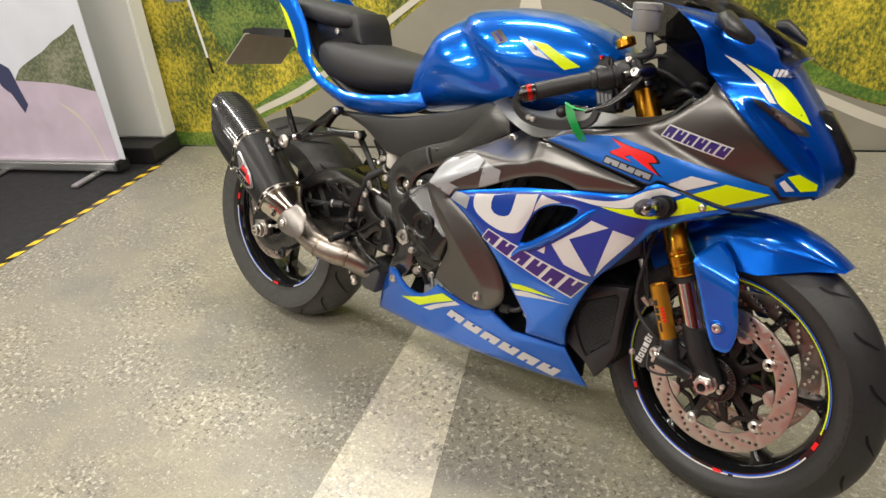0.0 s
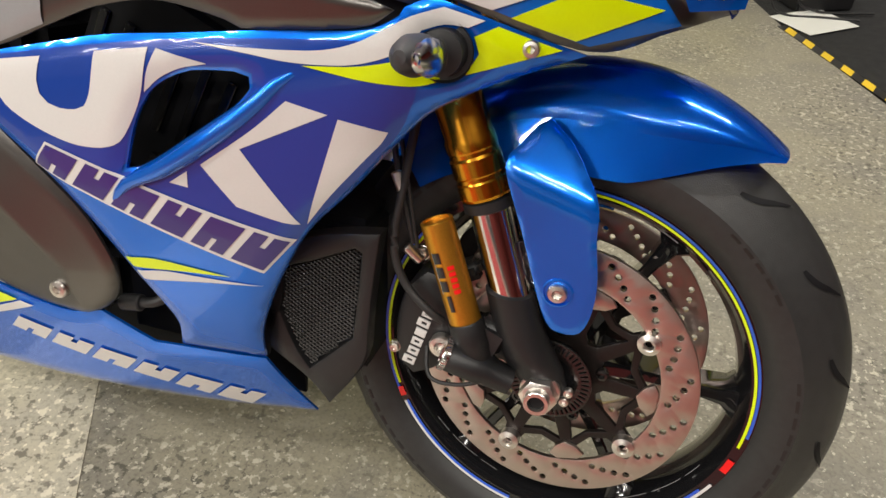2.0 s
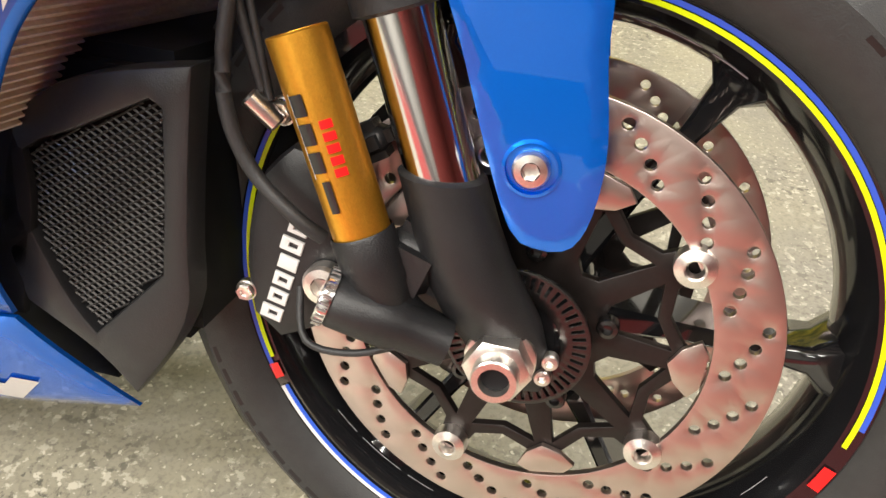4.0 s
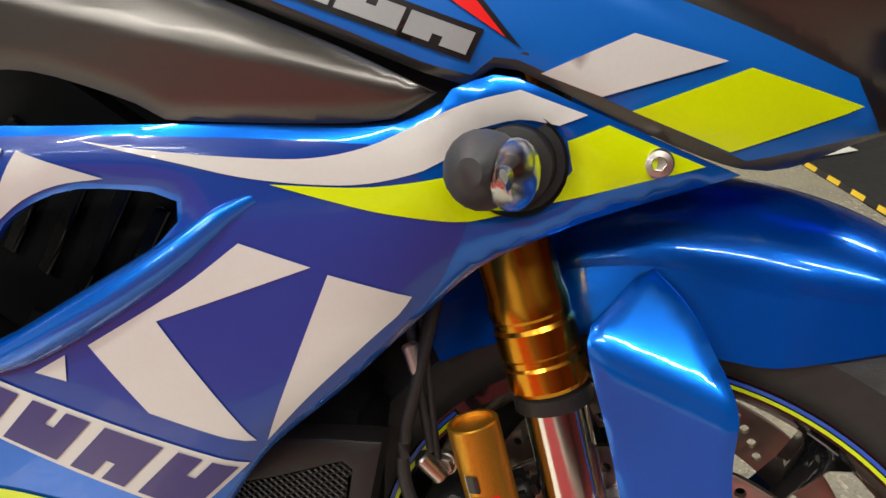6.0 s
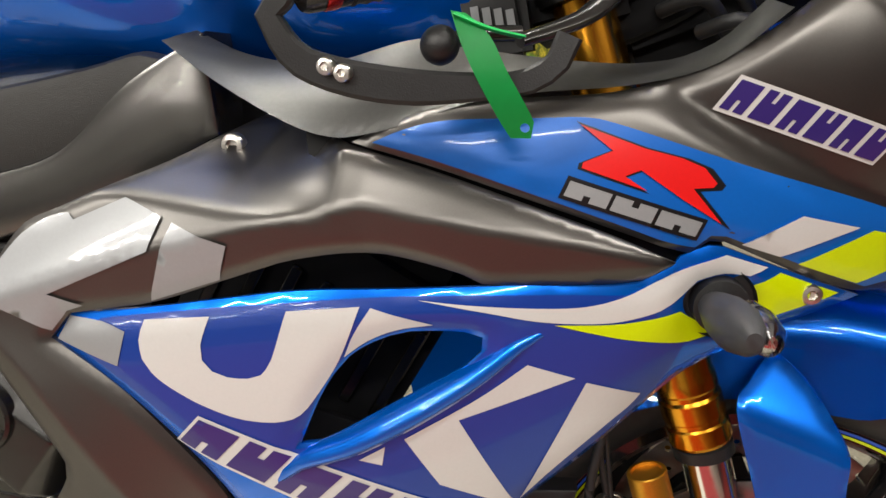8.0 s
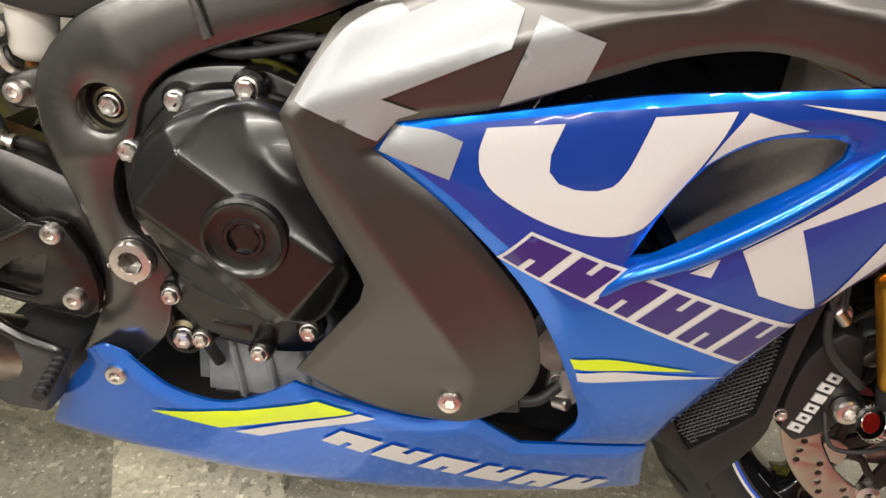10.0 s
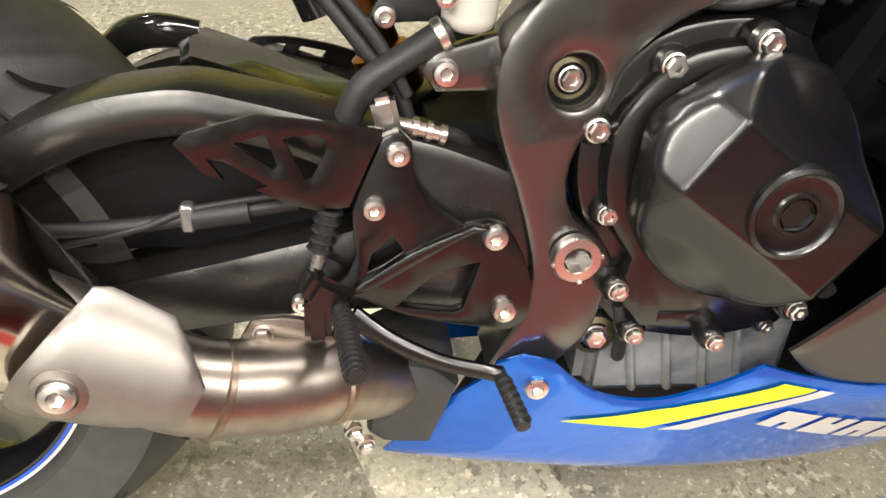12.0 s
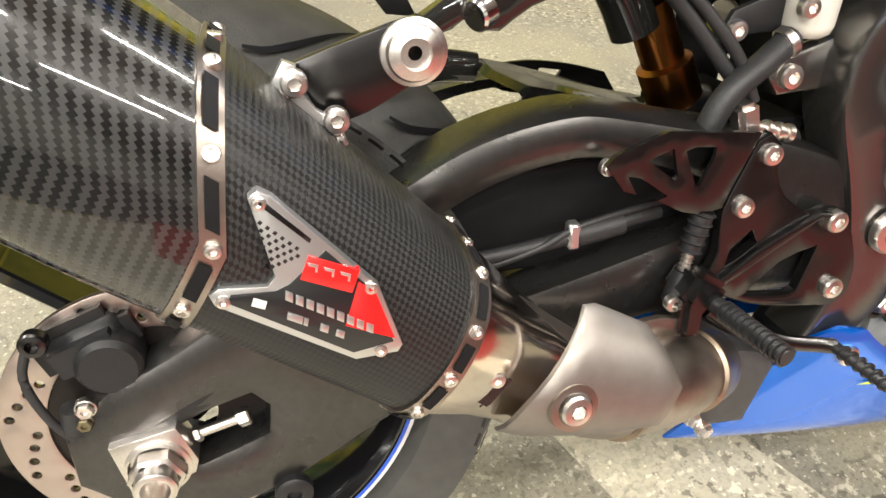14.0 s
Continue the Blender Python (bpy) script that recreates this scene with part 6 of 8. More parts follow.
bm = bmesh.new()
loft(bm, [mrow(0.150, 0.075, 0.062, 0.006), mrow(0.37, 0.056, 0.045, 0.02)])
muffler_root = part("muffler", bm, SHADEB, bike, "satin carbon muffler with a gloss carbon end")
wrap("sleeve", [mrow(s, 0.0785, 0.0655, k) for s, k in ((0.146, 0.006), (0.19, 0.008), (0.23, 0.018), (0.265, 0.028), (0.299, 0.042))], CARBON, "satin carbon fibre sleeve")
wrap("end_cap", [mrow(0.297, 0.0790, 0.0660, 0.040), mrow(0.345, 0.0795, 0.0665, 0.042), mrow(0.395, 0.078, 0.0650, 0.046), mrow(0.428, 0.073, 0.060, 0.054), mrow(0.450, 0.066, 0.054, 0.060), mrow(0.445, 0.061, 0.050, 0.056), mrow(0.38, 0.058, 0.047, 0.03)], CARBONG, "gloss carbon fibre end cap")
for s, w, ct in ((0.146, 0.013, 0.006), (0.298, 0.014, 0.042)):
    band = wrap("strap", [mrow(s - w / 2, 0.0785, 0.0655, ct), mrow(s - w / 2, 0.0805, 0.0675, ct), mrow(s + w / 2, 0.0805, 0.0675, ct), mrow(s + w / 2, 0.0785, 0.0655, ct)], BRUSHED, "bright riveted steel strap")
    base = mrow(s, 0.0805, 0.0675, ct, 480)
    # strap slots are near-black strips that paint the shade in them
    for k in range(0, 480, 40):
        i0, i1 = k + 9, k + 31
        bm = bmesh.new()
        rows = [[base[i % 480] + AX * o + (base[i % 480] - M0 - AX * s).normalized() * 0.0012 for i in range(i0, i1 + 1, 2)] for o in (-w * 0.26, w * 0.26)]
        loft(bm, rows, False, False)
        part("strap_slot", bm, SHADEB, muffler_root, "dark strap slot")
    for k in range(0, 480, 40):
        p = base[k]
        bolt(p, muffler_root, 0.0042, "hex_socket", STEEL, tuple((p - M0 - AX * s).normalized()), "rivet")
POLISHED = mat("polished_stainless", (0.60, 0.54, 0.47), 0.14, 1.0, 0, 0.12, 40)
wrap("inlet_cone", [mrow(0.148, 0.0775, 0.0645, 0.006), mrow(0.130, 0.075, 0.062), mrow(0.095, 0.058, 0.056), mrow(0.065, 0.046, 0.053), mrow(0.04, 0.044, 0.051)], POLISHED, "polished steel inlet cone")
bm = bmesh.new()
block(bm, (0.03, 0.02, 0.03), Matrix.Translation((0.222, -0.262, 0.447)) @ Matrix.Rotation(radians(40), 4, "Y"), 0.004, 2)
part("inlet_bracket", bm, ANOD, muffler_root)
bolt((0.229, -0.273, 0.452), muffler_root, 0.005)
# badge
BADGE = [(0.1005, 0.597), (0.105, 0.600), (0.111, 0.596), (0.157, 0.543), (0.1675, 0.507), (0.165, 0.503), (0.143, 0.502), (0.079, 0.544), (0.077, 0.550), (0.082, 0.553), (0.104, 0.551), (0.108, 0.556)]
by = -0.2975
badge = plate("badge", BADGE, by - 0.003, by + 0.004, ALU, muffler_root, bevel=0.0006, curved=False, label="silver edged badge with a red field")
bc = Vector((0.128, 0.538))
plate("badge_field", [tuple(bc + (Vector(p) - bc) * 0.93) for p in [(0.133, 0.569), (0.156, 0.542), (0.1655, 0.508), (0.143, 0.5045), (0.081, 0.546), (0.084, 0.550), (0.106, 0.549), (0.113, 0.552)]], by - 0.0036, by, BLACKV, badge, bevel=0.0002, curved=False)
plate("badge_red", [(0.147, 0.548), (0.155, 0.541), (0.1635, 0.5125), (0.139, 0.524)], by - 0.0042, by, RED, badge, bevel=0.0002, curved=False)
plate("badge_panel", [(0.1245, 0.5655), (0.148, 0.5545), (0.1435, 0.5425), (0.1195, 0.5535)], by - 0.0046, by, RED, badge, bevel=0.0003, curved=False)
for i in range(3):
    o = Vector((0.1235 + 0.0075 * i, 0.5575 - 0.0035 * i))
    plate("badge_mark", [tuple(o + Vector(p)) for p in ((0, 0.005), (0.005, 0.0028), (0.0042, -0.0012), (0.0032, -0.0008), (0.0036, 0.0016), (0.0004, 0.003))], by - 0.0050, by, ALU, badge, bevel=0.0002, curved=False)
for i in range(9):
    o = Vector((0.112 + 0.0047 * i, 0.5485 - 0.0030 * i))
    plate("badge_mark", [tuple(o + Vector(p)) for p in ((0, 0.0), (0.0034, -0.0022), (0.0028, -0.0072), (-0.0006, -0.0050))], by - 0.0047, by, ALU, badge, bevel=0.0003, curved=False)
for i, w in enumerate((0.007, 0.002, 0.004, 0.004)):
    o = Vector((0.112 + 0.0075 * i, 0.5365 - 0.0045 * i))
    plate("badge_mark", [tuple(o + Vector(p)) for p in ((0, 0.0), (w, -w * 0.6), (w - 0.001, -w * 0.6 - 0.004), (-0.001, -0.004))], by - 0.0045, by, ALU, badge, bevel=0.0003, curved=False)
plate("badge_flag", [(0.097, 0.5465), (0.103, 0.5435), (0.1015, 0.5395), (0.0955, 0.5425)], by - 0.0045, by, WHITE, badge, bevel=0.0002, curved=False)
for i in range(2):
    o = Vector((0.006 * i * 0.45, -0.006 * i * 0.5))
    plate("badge_slot", [tuple(Vector(p) - o) for p in ((0.1085, 0.5935), (0.1265, 0.5735), (0.1255, 0.5715), (0.1075, 0.5905))], by - 0.0034, by, BLACKV, badge, bevel=0.0001, curved=False)
for i in range(6):
    for j in range(7 - i):
        o = Vector((0.1045 + 0.0030 * i, 0.5845 - 0.0040 * j - 0.0030 * i))
        if o.y > 0.5565:
            plate("badge_hole", [tuple(o + Vector(p)) for p in ((0, 0.0013), (0.0012, 0), (0, -0.0013), (-0.0012, 0))], by - 0.0033, by, BLACKV, badge, bevel=0.0001, curved=False)
for x, z in ((0.105, 0.594), (0.083, 0.546), (0.153, 0.5435), (0.156, 0.5055)):
    bolt((x, by - 0.003, z), badge, 0.0034, "hex_socket", STEEL)

# exhaust hanger and subframe stays
plate("hanger_plate", [(0.127, 0.632), (0.150, 0.640), (0.182, 0.650), (0.200, 0.655), (0.212, 0.645), (0.210, 0.628), (0.196, 0.617), (0.170, 0.603), (0.152, 0.597), (0.142, 0.605)], -0.206, -0.199, ANOD, bike, bevel=0.001, label="black exhaust hanger plate")
plate("hanger_strap", [(0.117, 0.626), (0.124, 0.637), (0.131, 0.634), (0.130, 0.622), (0.140, 0.609), (0.152, 0.602), (0.156, 0.588), (0.149, 0.584), (0.142, 0.594), (0.127, 0.606), (0.117, 0.614)], -0.216, -0.210, ALU, bike, bevel=0.001, label="bare aluminium hanger strap")
for p, r in (((0.129, -0.2165, 0.625), 0.0075), ((0.150, -0.2165, 0.603), 0.0075), ((0.121, -0.2165, 0.617), 0.0045), ((0.1505, -0.2165, 0.590), 0.0045)):
    bolt(p, bike, r, "hex_socket")
bm = bmesh.new()
lathe(bm, [(0.019, 0), (0.019, 0.004), (0.0165, 0.005), (0.015, 0.008), (0.009, 0.010), (0.0085, 0.006), (0.004, 0.006)], (0.196, -0.207, 0.636), (0, -1, 0), 40)
part("hanger_bolt", bm, STEEL, bike, "large stepped hanger bolt")
STAY = [(0.206, 0.640), (0.222, 0.644), (0.232, 0.650), (0.242, 0.641), (0.253, 0.640), (0.274, 0.652), (0.317, 0.662), (0.376, 0.672), (0.440, 0.671), (0.450, 0.684), (0.440, 0.697), (0.38, 0.692), (0.33, 0.694), (0.352, 0.722), (0.374, 0.737), (0.372, 0.752), (0.355, 0.753), (0.31, 0.718), (0.265, 0.682), (0.240, 0.668), (0.224, 0.662), (0.205, 0.652)]
stay = plate("hanger_stay", STAY, -0.010, 0.010, MATS["gloss_black_plastic"], bike, [[(0.272, 0.671), (0.30, 0.676), (0.335, 0.681), (0.318, 0.700), (0.295, 0.690)]], bevel=0.004, label="gloss black cast hanger stay")
for v in stay.data.vertices:
    v.co.y += -0.190 + 0.22 * (v.co.x - 0.21)
for x, z in ((0.363, 0.742), (0.438, 0.684)):
    bolt((x, -0.200 + 0.22 * (x - 0.21), z), bike, 0.010, "hex_socket")
bm = bmesh.new()
loft(bm, [[(0.150, -0.168, 0.722), (0.166, -0.168, 0.728), (0.166, -0.162, 0.728), (0.150, -0.162, 0.722)], [(0.172, -0.170, 0.672), (0.196, -0.170, 0.668), (0.196, -0.162, 0.668), (0.172, -0.162, 0.672)], [(0.188, -0.170, 0.650), (0.206, -0.170, 0.648), (0.206, -0.162, 0.648), (0.188, -0.162, 0.650)]])
part("peg_lug", bm, ANOD, bike, "black folded lug on the hanger")
bm = bmesh.new()
rod(bm, (0.232, -0.203, 0.652), (0.242, -0.197, 0.655), 0.010)
part("hanger_spacer", bm, CHROME, bike)

# ---------------------------------------------------------------- rearset
RS = plate("rearset_plate", [(0.471, 0.542), (0.482, 0.547), (0.492, 0.538), (0.494, 0.514), (0.507, 0.491), (0.535, 0.473), (0.552, 0.477), (0.566, 0.473), (0.581, 0.449), (0.592, 0.417), (0.590, 0.389), (0.577, 0.380), (0.539, 0.385), (0.492, 0.394), (0.46, 0.408), (0.438, 0.414), (0.453, 0.45), (0.450, 0.484)], -0.156, -0.146, ANOD, bike, [[(0.485, 0.403), (0.515, 0.432), (0.548, 0.443), (0.537, 0.401), (0.53, 0.398)], [(0.462, 0.435), (0.465, 0.45), (0.481, 0.466), (0.488, 0.453), (0.474, 0.442)]], bevel=0.002, label="black anodised rearset plate")
plate("plate_rib", [(0.437, 0.415), (0.462, 0.420), (0.50, 0.445), (0.540, 0.470), (0.552, 0.474), (0.540, 0.477), (0.495, 0.455), (0.46, 0.430)], -0.162, -0.154, ANOD, RS, bevel=0.003)


def guard_surf(x, z):
    return -0.156 - 0.020 * max(0.0, (0.455 - x) / 0.11)


shell("heel_guard", [(0.336, 0.543), (0.343, 0.549), (0.388, 0.561), (0.400, 0.558), (0.472, 0.548), (0.448, 0.490), (0.428, 0.488), (0.409, 0.494), (0.382, 0.509), (0.353, 0.521)], ANOD, RS, guard_surf, [[(0.355, 0.532), (0.366, 0.529), (0.393, 0.51), (0.378, 0.506), (0.364, 0.517)], [(0.371, 0.541), (0.393, 0.547), (0.400, 0.524), (0.397, 0.522)], [(0.404, 0.543), (0.413, 0.545), (0.433, 0.542), (0.432, 0.532), (0.422, 0.513), (0.418, 0.513)]], puff=0.0015, reach=0.003, grid=0.008, label="black pierced heel guard", keep=20)
for p, r in (((0.557, -0.158, 0.466), 0.0095), ((0.570, -0.158, 0.401), 0.0095), ((0.482, -0.158, 0.531), 0.0085), ((0.466, -0.158, 0.489), 0.0085)):
    bolt(p, RS, r, "hex_socket")
bm = bmesh.new()
sweep(bm, [(0.438, -0.160, 0.420), (0.443, -0.185, 0.416), (0.449, -0.225, 0.415), (0.453, -0.254, 0.414)], [0.009, 0.0072, 0.0072, 0.0065], 14)
peg = part("foot_peg", bm, BLACKP, RS, "black knurled foot peg")
for i in range(12):
    a = along((0.444, -0.190, 0.416), (0.4525, -0.252, 0.414), i / 11)
    bm = bmesh.new()
    lathe(bm, [(0.0072, -0.0012), (0.0090, -0.0008), (0.0090, 0.0008), (0.0072, 0.0012)], a, (0.14, -1, 0), 10)
    part("knurl", bm, BLACKP, peg)
bm = bmesh.new()
block(bm, (0.034, 0.04, 0.03), Matrix.Translation((0.433, -0.162, 0.425)) @ Matrix.Rotation(radians(30), 4, "Y"), 0.006, 2)
block(bm, (0.02, 0.03, 0.04), Matrix.Translation((0.425, -0.165, 0.405)), 0.005, 2)
part("peg_mount", bm, ANOD, RS)
bm = bmesh.new()
sweep(bm, [(0.450, -0.158, 0.398), (0.480, -0.165, 0.378), (0.520, -0.172, 0.362), (0.556, -0.178, 0.356), (0.568, -0.182, 0.355)], [0.008, 0.007, 0.006, 0.006, 0.006], 10, 1.2)
pedal = part("brake_pedal", bm, ANOD, RS, "black brake pedal")
bm = bmesh.new()
sweep(bm, [(0.566, -0.176, 0.356), (0.570, -0.205, 0.354), (0.575, -0.238, 0.351)], 0.006, 12, 0.8)
ptip = part("pedal_tip", bm, BLACKP, pedal, "ribbed black pedal tip")
for i in range(6):
    bm = bmesh.new()
    lathe(bm, [(0.005, -0.002), (0.0072, -0.001), (0.0072, 0.001), (0.005, 0.002)], (0.569 + 0.0012 * i, -0.192 - 0.008 * i, 0.3547 - 0.0006 * i), (0.1, -1, 0), 12)
    part("rib", bm, BLACKP, ptip)
bm = bmesh.new()
sweep(bm, [(0.434, -0.155, 0.486), (0.427, -0.155, 0.455)], 0.0085, 14, smooth=False)
for i in range(5):
    a = along((0.434, -0.155, 0.486), (0.427, -0.155, 0.455), i / 4)
    lathe(bm, [(0.008, -0.002), (0.0105, 0), (0.008, 0.002)], a, (0.2, 0, 1), 14)
sweep(bm, [(0.424, -0.156, 0.436), (0.417, -0.158, 0.410)], [0.008, 0.010], 12, smooth=False)
cyl = part("master_cylinder", bm, BLACKP, RS, "black rear master cylinder boot")
bm = bmesh.new()
rod(bm, (0.4275, -0.155, 0.458), (0.424, -0.156, 0.436), 0.0045, 12)
for i in range(6):
    lathe(bm, [(0.004, -0.0012), (0.0056, 0), (0.004, 0.0012)], along((0.4275, -0.155, 0.456), (0.424, -0.156, 0.438), i / 5), (0.2, 0, 1), 12)
part("push_rod", bm, STEEL, RS, "threaded push rod")
bolt((0.4125, -0.166, 0.4135), RS, 0.007, "hex_socket")
bolt((0.352, -0.15, 0.530), RS, 0.006, "hex")
bm = bmesh.new()
sweep(bm, [(0.517, -0.110, 0.607), (0.490, -0.118, 0.590), (0.462, -0.124, 0.572), (0.449, -0.124, 0.550), (0.443, -0.122, 0.520)], 0.0105, 14)
part("reservoir_hose", bm, HOSE, bike, "thick black reservoir hose")
bm = bmesh.new()
lathe(bm, [(0.0115, -0.004), (0.013, -0.003), (0.013, 0.003), (0.0115, 0.004)], (0.513, -0.111, 0.604), (-0.8, 0, -0.5), 20)
part("hose_clip", bm, STEEL, bike)
bm = bmesh.new()
lathe(bm, [(0.012, -0.002), (0.018, 0.002), (0.020, 0.008), (0.021, 0.040), (0.024, 0.043), (0.024, 0.052), (0, 0.052)], (0.532, -0.105, 0.608), (0.05, 0, 1), 28)
part("fluid_reservoir", bm, MILKY, bike, "milky plastic fluid reservoir")
plate("reservoir_bracket", [(0.455, 0.600), (0.470, 0.628), (0.505, 0.640), (0.520, 0.630), (0.512, 0.610), (0.480, 0.608)], -0.100, -0.095, BLACKP, bike, bevel=0.002)
bolt((0.473, -0.101, 0.613), bike, 0.0085, "hex_socket")
bolt((0.5125, -0.128, 0.6325), bike, 0.008, "hex_socket")
plate("mount_bracket", [(0.499, 0.578), (0.507, 0.592), (0.535, 0.600), (0.570, 0.612), (0.585, 0.590), (0.560, 0.565), (0.511, 0.562)], -0.115, -0.100, GREYP, bike, bevel=0.004)
bolt((0.517, -0.117, 0.578), bike, 0.010, "hex_socket")
bm = bmesh.new()
block(bm, (0.018, 0.02, 0.030), Matrix.Translation((0.474, -0.13, 0.550)) @ Matrix.Rotation(radians(-15), 4, "Y"), 0.004, 2)
rod(bm, (0.476, -0.13, 0.545), (0.516, -0.13, 0.536), 0.0055, 14)
for i in range(3):
    lathe(bm, [(0.005, -0.003), (0.0075, -0.002), (0.0075, 0.002), (0.005, 0.003)], along((0.495, -0.13, 0.541), (0.516, -0.13, 0.536), i / 2), (1, 0, -0.2), 14)
part("banjo_union", bm, STEEL, bike, "zinc banjo union")
for pts, r in (([(0.515, -0.125, 0.536), (0.535, -0.115, 0.525), (0.545, -0.10, 0.49)], 0.006), ([(0.395, -0.10, 0.66), (0.43, -0.105, 0.625), (0.46, -0.11, 0.59), (0.485, -0.11, 0.56), (0.50, -0.11, 0.51)], 0.006), ([(0.405, -0.10, 0.665), (0.44, -0.11, 0.63), (0.47, -0.115, 0.595), (0.49, -0.115, 0.56)], 0.005),
               ([(0.205, -0.135, 0.458), (0.26, -0.14, 0.462), (0.31, -0.14, 0.468), (0.36, -0.135, 0.474), (0.41, -0.13, 0.48)], 0.006), ([(0.24, -0.14, 0.448), (0.30, -0.145, 0.466), (0.34, -0.14, 0.480), (0.42, -0.13, 0.49)], 0.003)):
    bm = bmesh.new()
    sweep(bm, pts, r, 10)
    part("brake_line", bm, HOSE, bike, "black brake line")
bm = bmesh.new()
sweep(bm, [(0.335, -0.138, 0.471), (0.375, -0.135, 0.476)], 0.0095, 12, smooth=False)
part("line_connector", bm, HOSE, bike)
bm = bmesh.new()
block(bm, (0.010, 0.012, 0.022), Matrix.Translation((0.332, -0.14, 0.473)), 0.002, 1)
part("line_clip", bm, ALU, bike)
bolt((0.206, -0.150, 0.468), bike, 0.008, "hex")

# ---------------------------------------------------------------- tank, seat, tail, nose
def se(c, hw, z0, z1, n=28, e=2.6, tuck=0.0):
    """A section across the machine at x = c: a rounded box from z0 to z1."""
    zc, hz, out = (z0 + z1) / 2, (z1 - z0) / 2, []
    for k in range(n):
        t = 2 * math.pi * k / n
        a, b = math.cos(t), math.sin(t)
        f = 1.0 / ((abs(a) ** e + abs(b) ** e) ** (1 / e))
        z = zc + hz * b * f
        w = hw * (1 - tuck * max(0.0, (zc - z) / hz))
        out.append((c, 0.012 + w * a * f, z))
    return out


def body(name, secs, material, label, e=2.6, tuck=0.0, parent=None, sub=4):
    bm = bmesh.new()
    rows = []
    S = [np.array(s, float) for s in secs]
    for i in range(len(S) - 1):
        p0, p1, p2, p3 = S[max(i - 1, 0)], S[i], S[i + 1], S[min(i + 2, len(S) - 1)]
        for j in range(sub):
            u = j / sub
            rows.append(0.5 * (2 * p1 + (p2 - p0) * u + (2 * p0 - 5 * p1 + 4 * p2 - p3) * u * u + (3 * p1 - p0 - 3 * p2 + p3) * u**3))
    rows.append(S[-1])
    loft(bm, [se(r[0], r[1], r[2], r[3], 36, e, tuck) for r in rows])
    return part(name, bm, material, parent or bike, label, 60)


tank = body("fuel_tank", [(0.520, 0.070, 0.755, 0.835), (0.545, 0.085, 0.755, 0.872), (0.590, 0.108, 0.760, 0.925), (0.650, 0.134, 0.770, 0.988), (0.730, 0.160, 0.780, 1.024), (0.820, 0.172, 0.790, 1.035), (0.910, 0.172, 0.800, 1.034), (0.990, 0.158, 0.810, 1.022), (1.070, 0.125, 0.820, 0.994), (1.120, 0.08, 0.83, 0.95)], BLUE, "gloss blue fuel tank", 2.7, 0.2, sub=7)


def ease(v, a, b):
    u = min(1.0, max(0.0, (v - a) / (b - a)))
    return u * u * (3 - 2 * u)


for v in tank.data.vertices:
    s = (v.co.x - 0.81) * -0.583 + (v.co.z - 0.966) * -0.816
    v.co.y += (1 if v.co.y < 0.012 else -1) * 0.024 * ease(s, 0.0, 0.022) * (1 - ease(s, 0.035, 0.11)) * ease(abs(v.co.y - 0.012), 0.03, 0.09)

body("rider_seat", [(0.186, 0.070, 0.868, 0.906), (0.200, 0.100, 0.842, 0.922), (0.255, 0.128, 0.812, 0.926), (0.340, 0.138, 0.792, 0.915), (0.440, 0.132, 0.788, 0.902), (0.530, 0.112, 0.798, 0.894), (0.590, 0.090, 0.815, 0.886), (0.618, 0.07, 0.828, 0.872)], SEATM, "black ribbed vinyl rider seat", 2.8)
TAILC = ((0.04, 1.02), (0.10, 0.945), (0.16, 0.875), (0.235, 0.815), (0.36, 0.772), (0.62, 0.790))


def tail_surf(x, z):
    """Tail side: folds along a line that falls from the tip to the seat."""
    d = z - folded(TAILC, x)
    return -0.140 + 0.17 * max(0.0, 0.26 - x) + 0.12 * max(0.0, x - 0.45) + (0.16 * d if d > 0 else -0.75 * d)


TAIL = [(-0.03, 1.075), (0.025, 1.018), (0.075, 0.957), (0.127, 0.89), (0.204, 0.825), (0.314, 0.762), (0.428, 0.740), (0.574, 0.757), (0.645, 0.782), (0.622, 0.818), (0.52, 0.800), (0.382, 0.793), (0.277, 0.820), (0.215, 0.865), (0.200, 0.900), (0.165, 0.962), (0.110, 1.025), (0.05, 1.075)]
tail, tail_y = shell("tail_fairing", TAIL, BLUE, bike, tail_surf, puff=0.004, reach=0.010, grid=0.010, folds=(TAILC,), label="gloss blue tail fairing")
shell("tail_fairing", TAIL, BLUE, bike, lambda x, z: 0.024 - tail_surf(x, z), puff=-0.004, thick=-0.004, grid=0.02, folds=(TAILC,), label="gloss blue tail fairing")
body("tail_core", [(0.560, 0.100, 0.750, 0.795), (0.440, 0.105, 0.745, 0.795), (0.330, 0.110, 0.755, 0.815), (0.220, 0.100, 0.800, 0.880), (0.140, 0.090, 0.845, 0.955), (0.060, 0.070, 0.905, 1.000), (-0.020, 0.055, 0.965, 1.025), (-0.060, 0.03, 1.000, 1.03)], BLACKP, "black tail core", 2.8, 0.3)
body("pillion_seat", [(0.300, 0.06, 0.955, 0.985), (0.270, 0.085, 0.950, 1.005), (0.180, 0.090, 0.955, 1.020), (0.080, 0.080, 0.975, 1.030), (0.0, 0.06, 0.995, 1.035), (-0.03, 0.04, 1.005, 1.03)], SEATM, "black vinyl pillion pad", 2.8)
plate("seat_hump_plate", [(0.150, 0.905), (0.135, 0.985), (0.215, 1.000), (0.300, 0.998), (0.318, 0.975), (0.335, 0.915)], -0.050, 0.074, BLACKP, bike, bevel=0.01, label="black panel between the seats")
bolt((0.240, -0.052, 0.944), bike, 0.010, "hex_socket")
bm = bmesh.new()
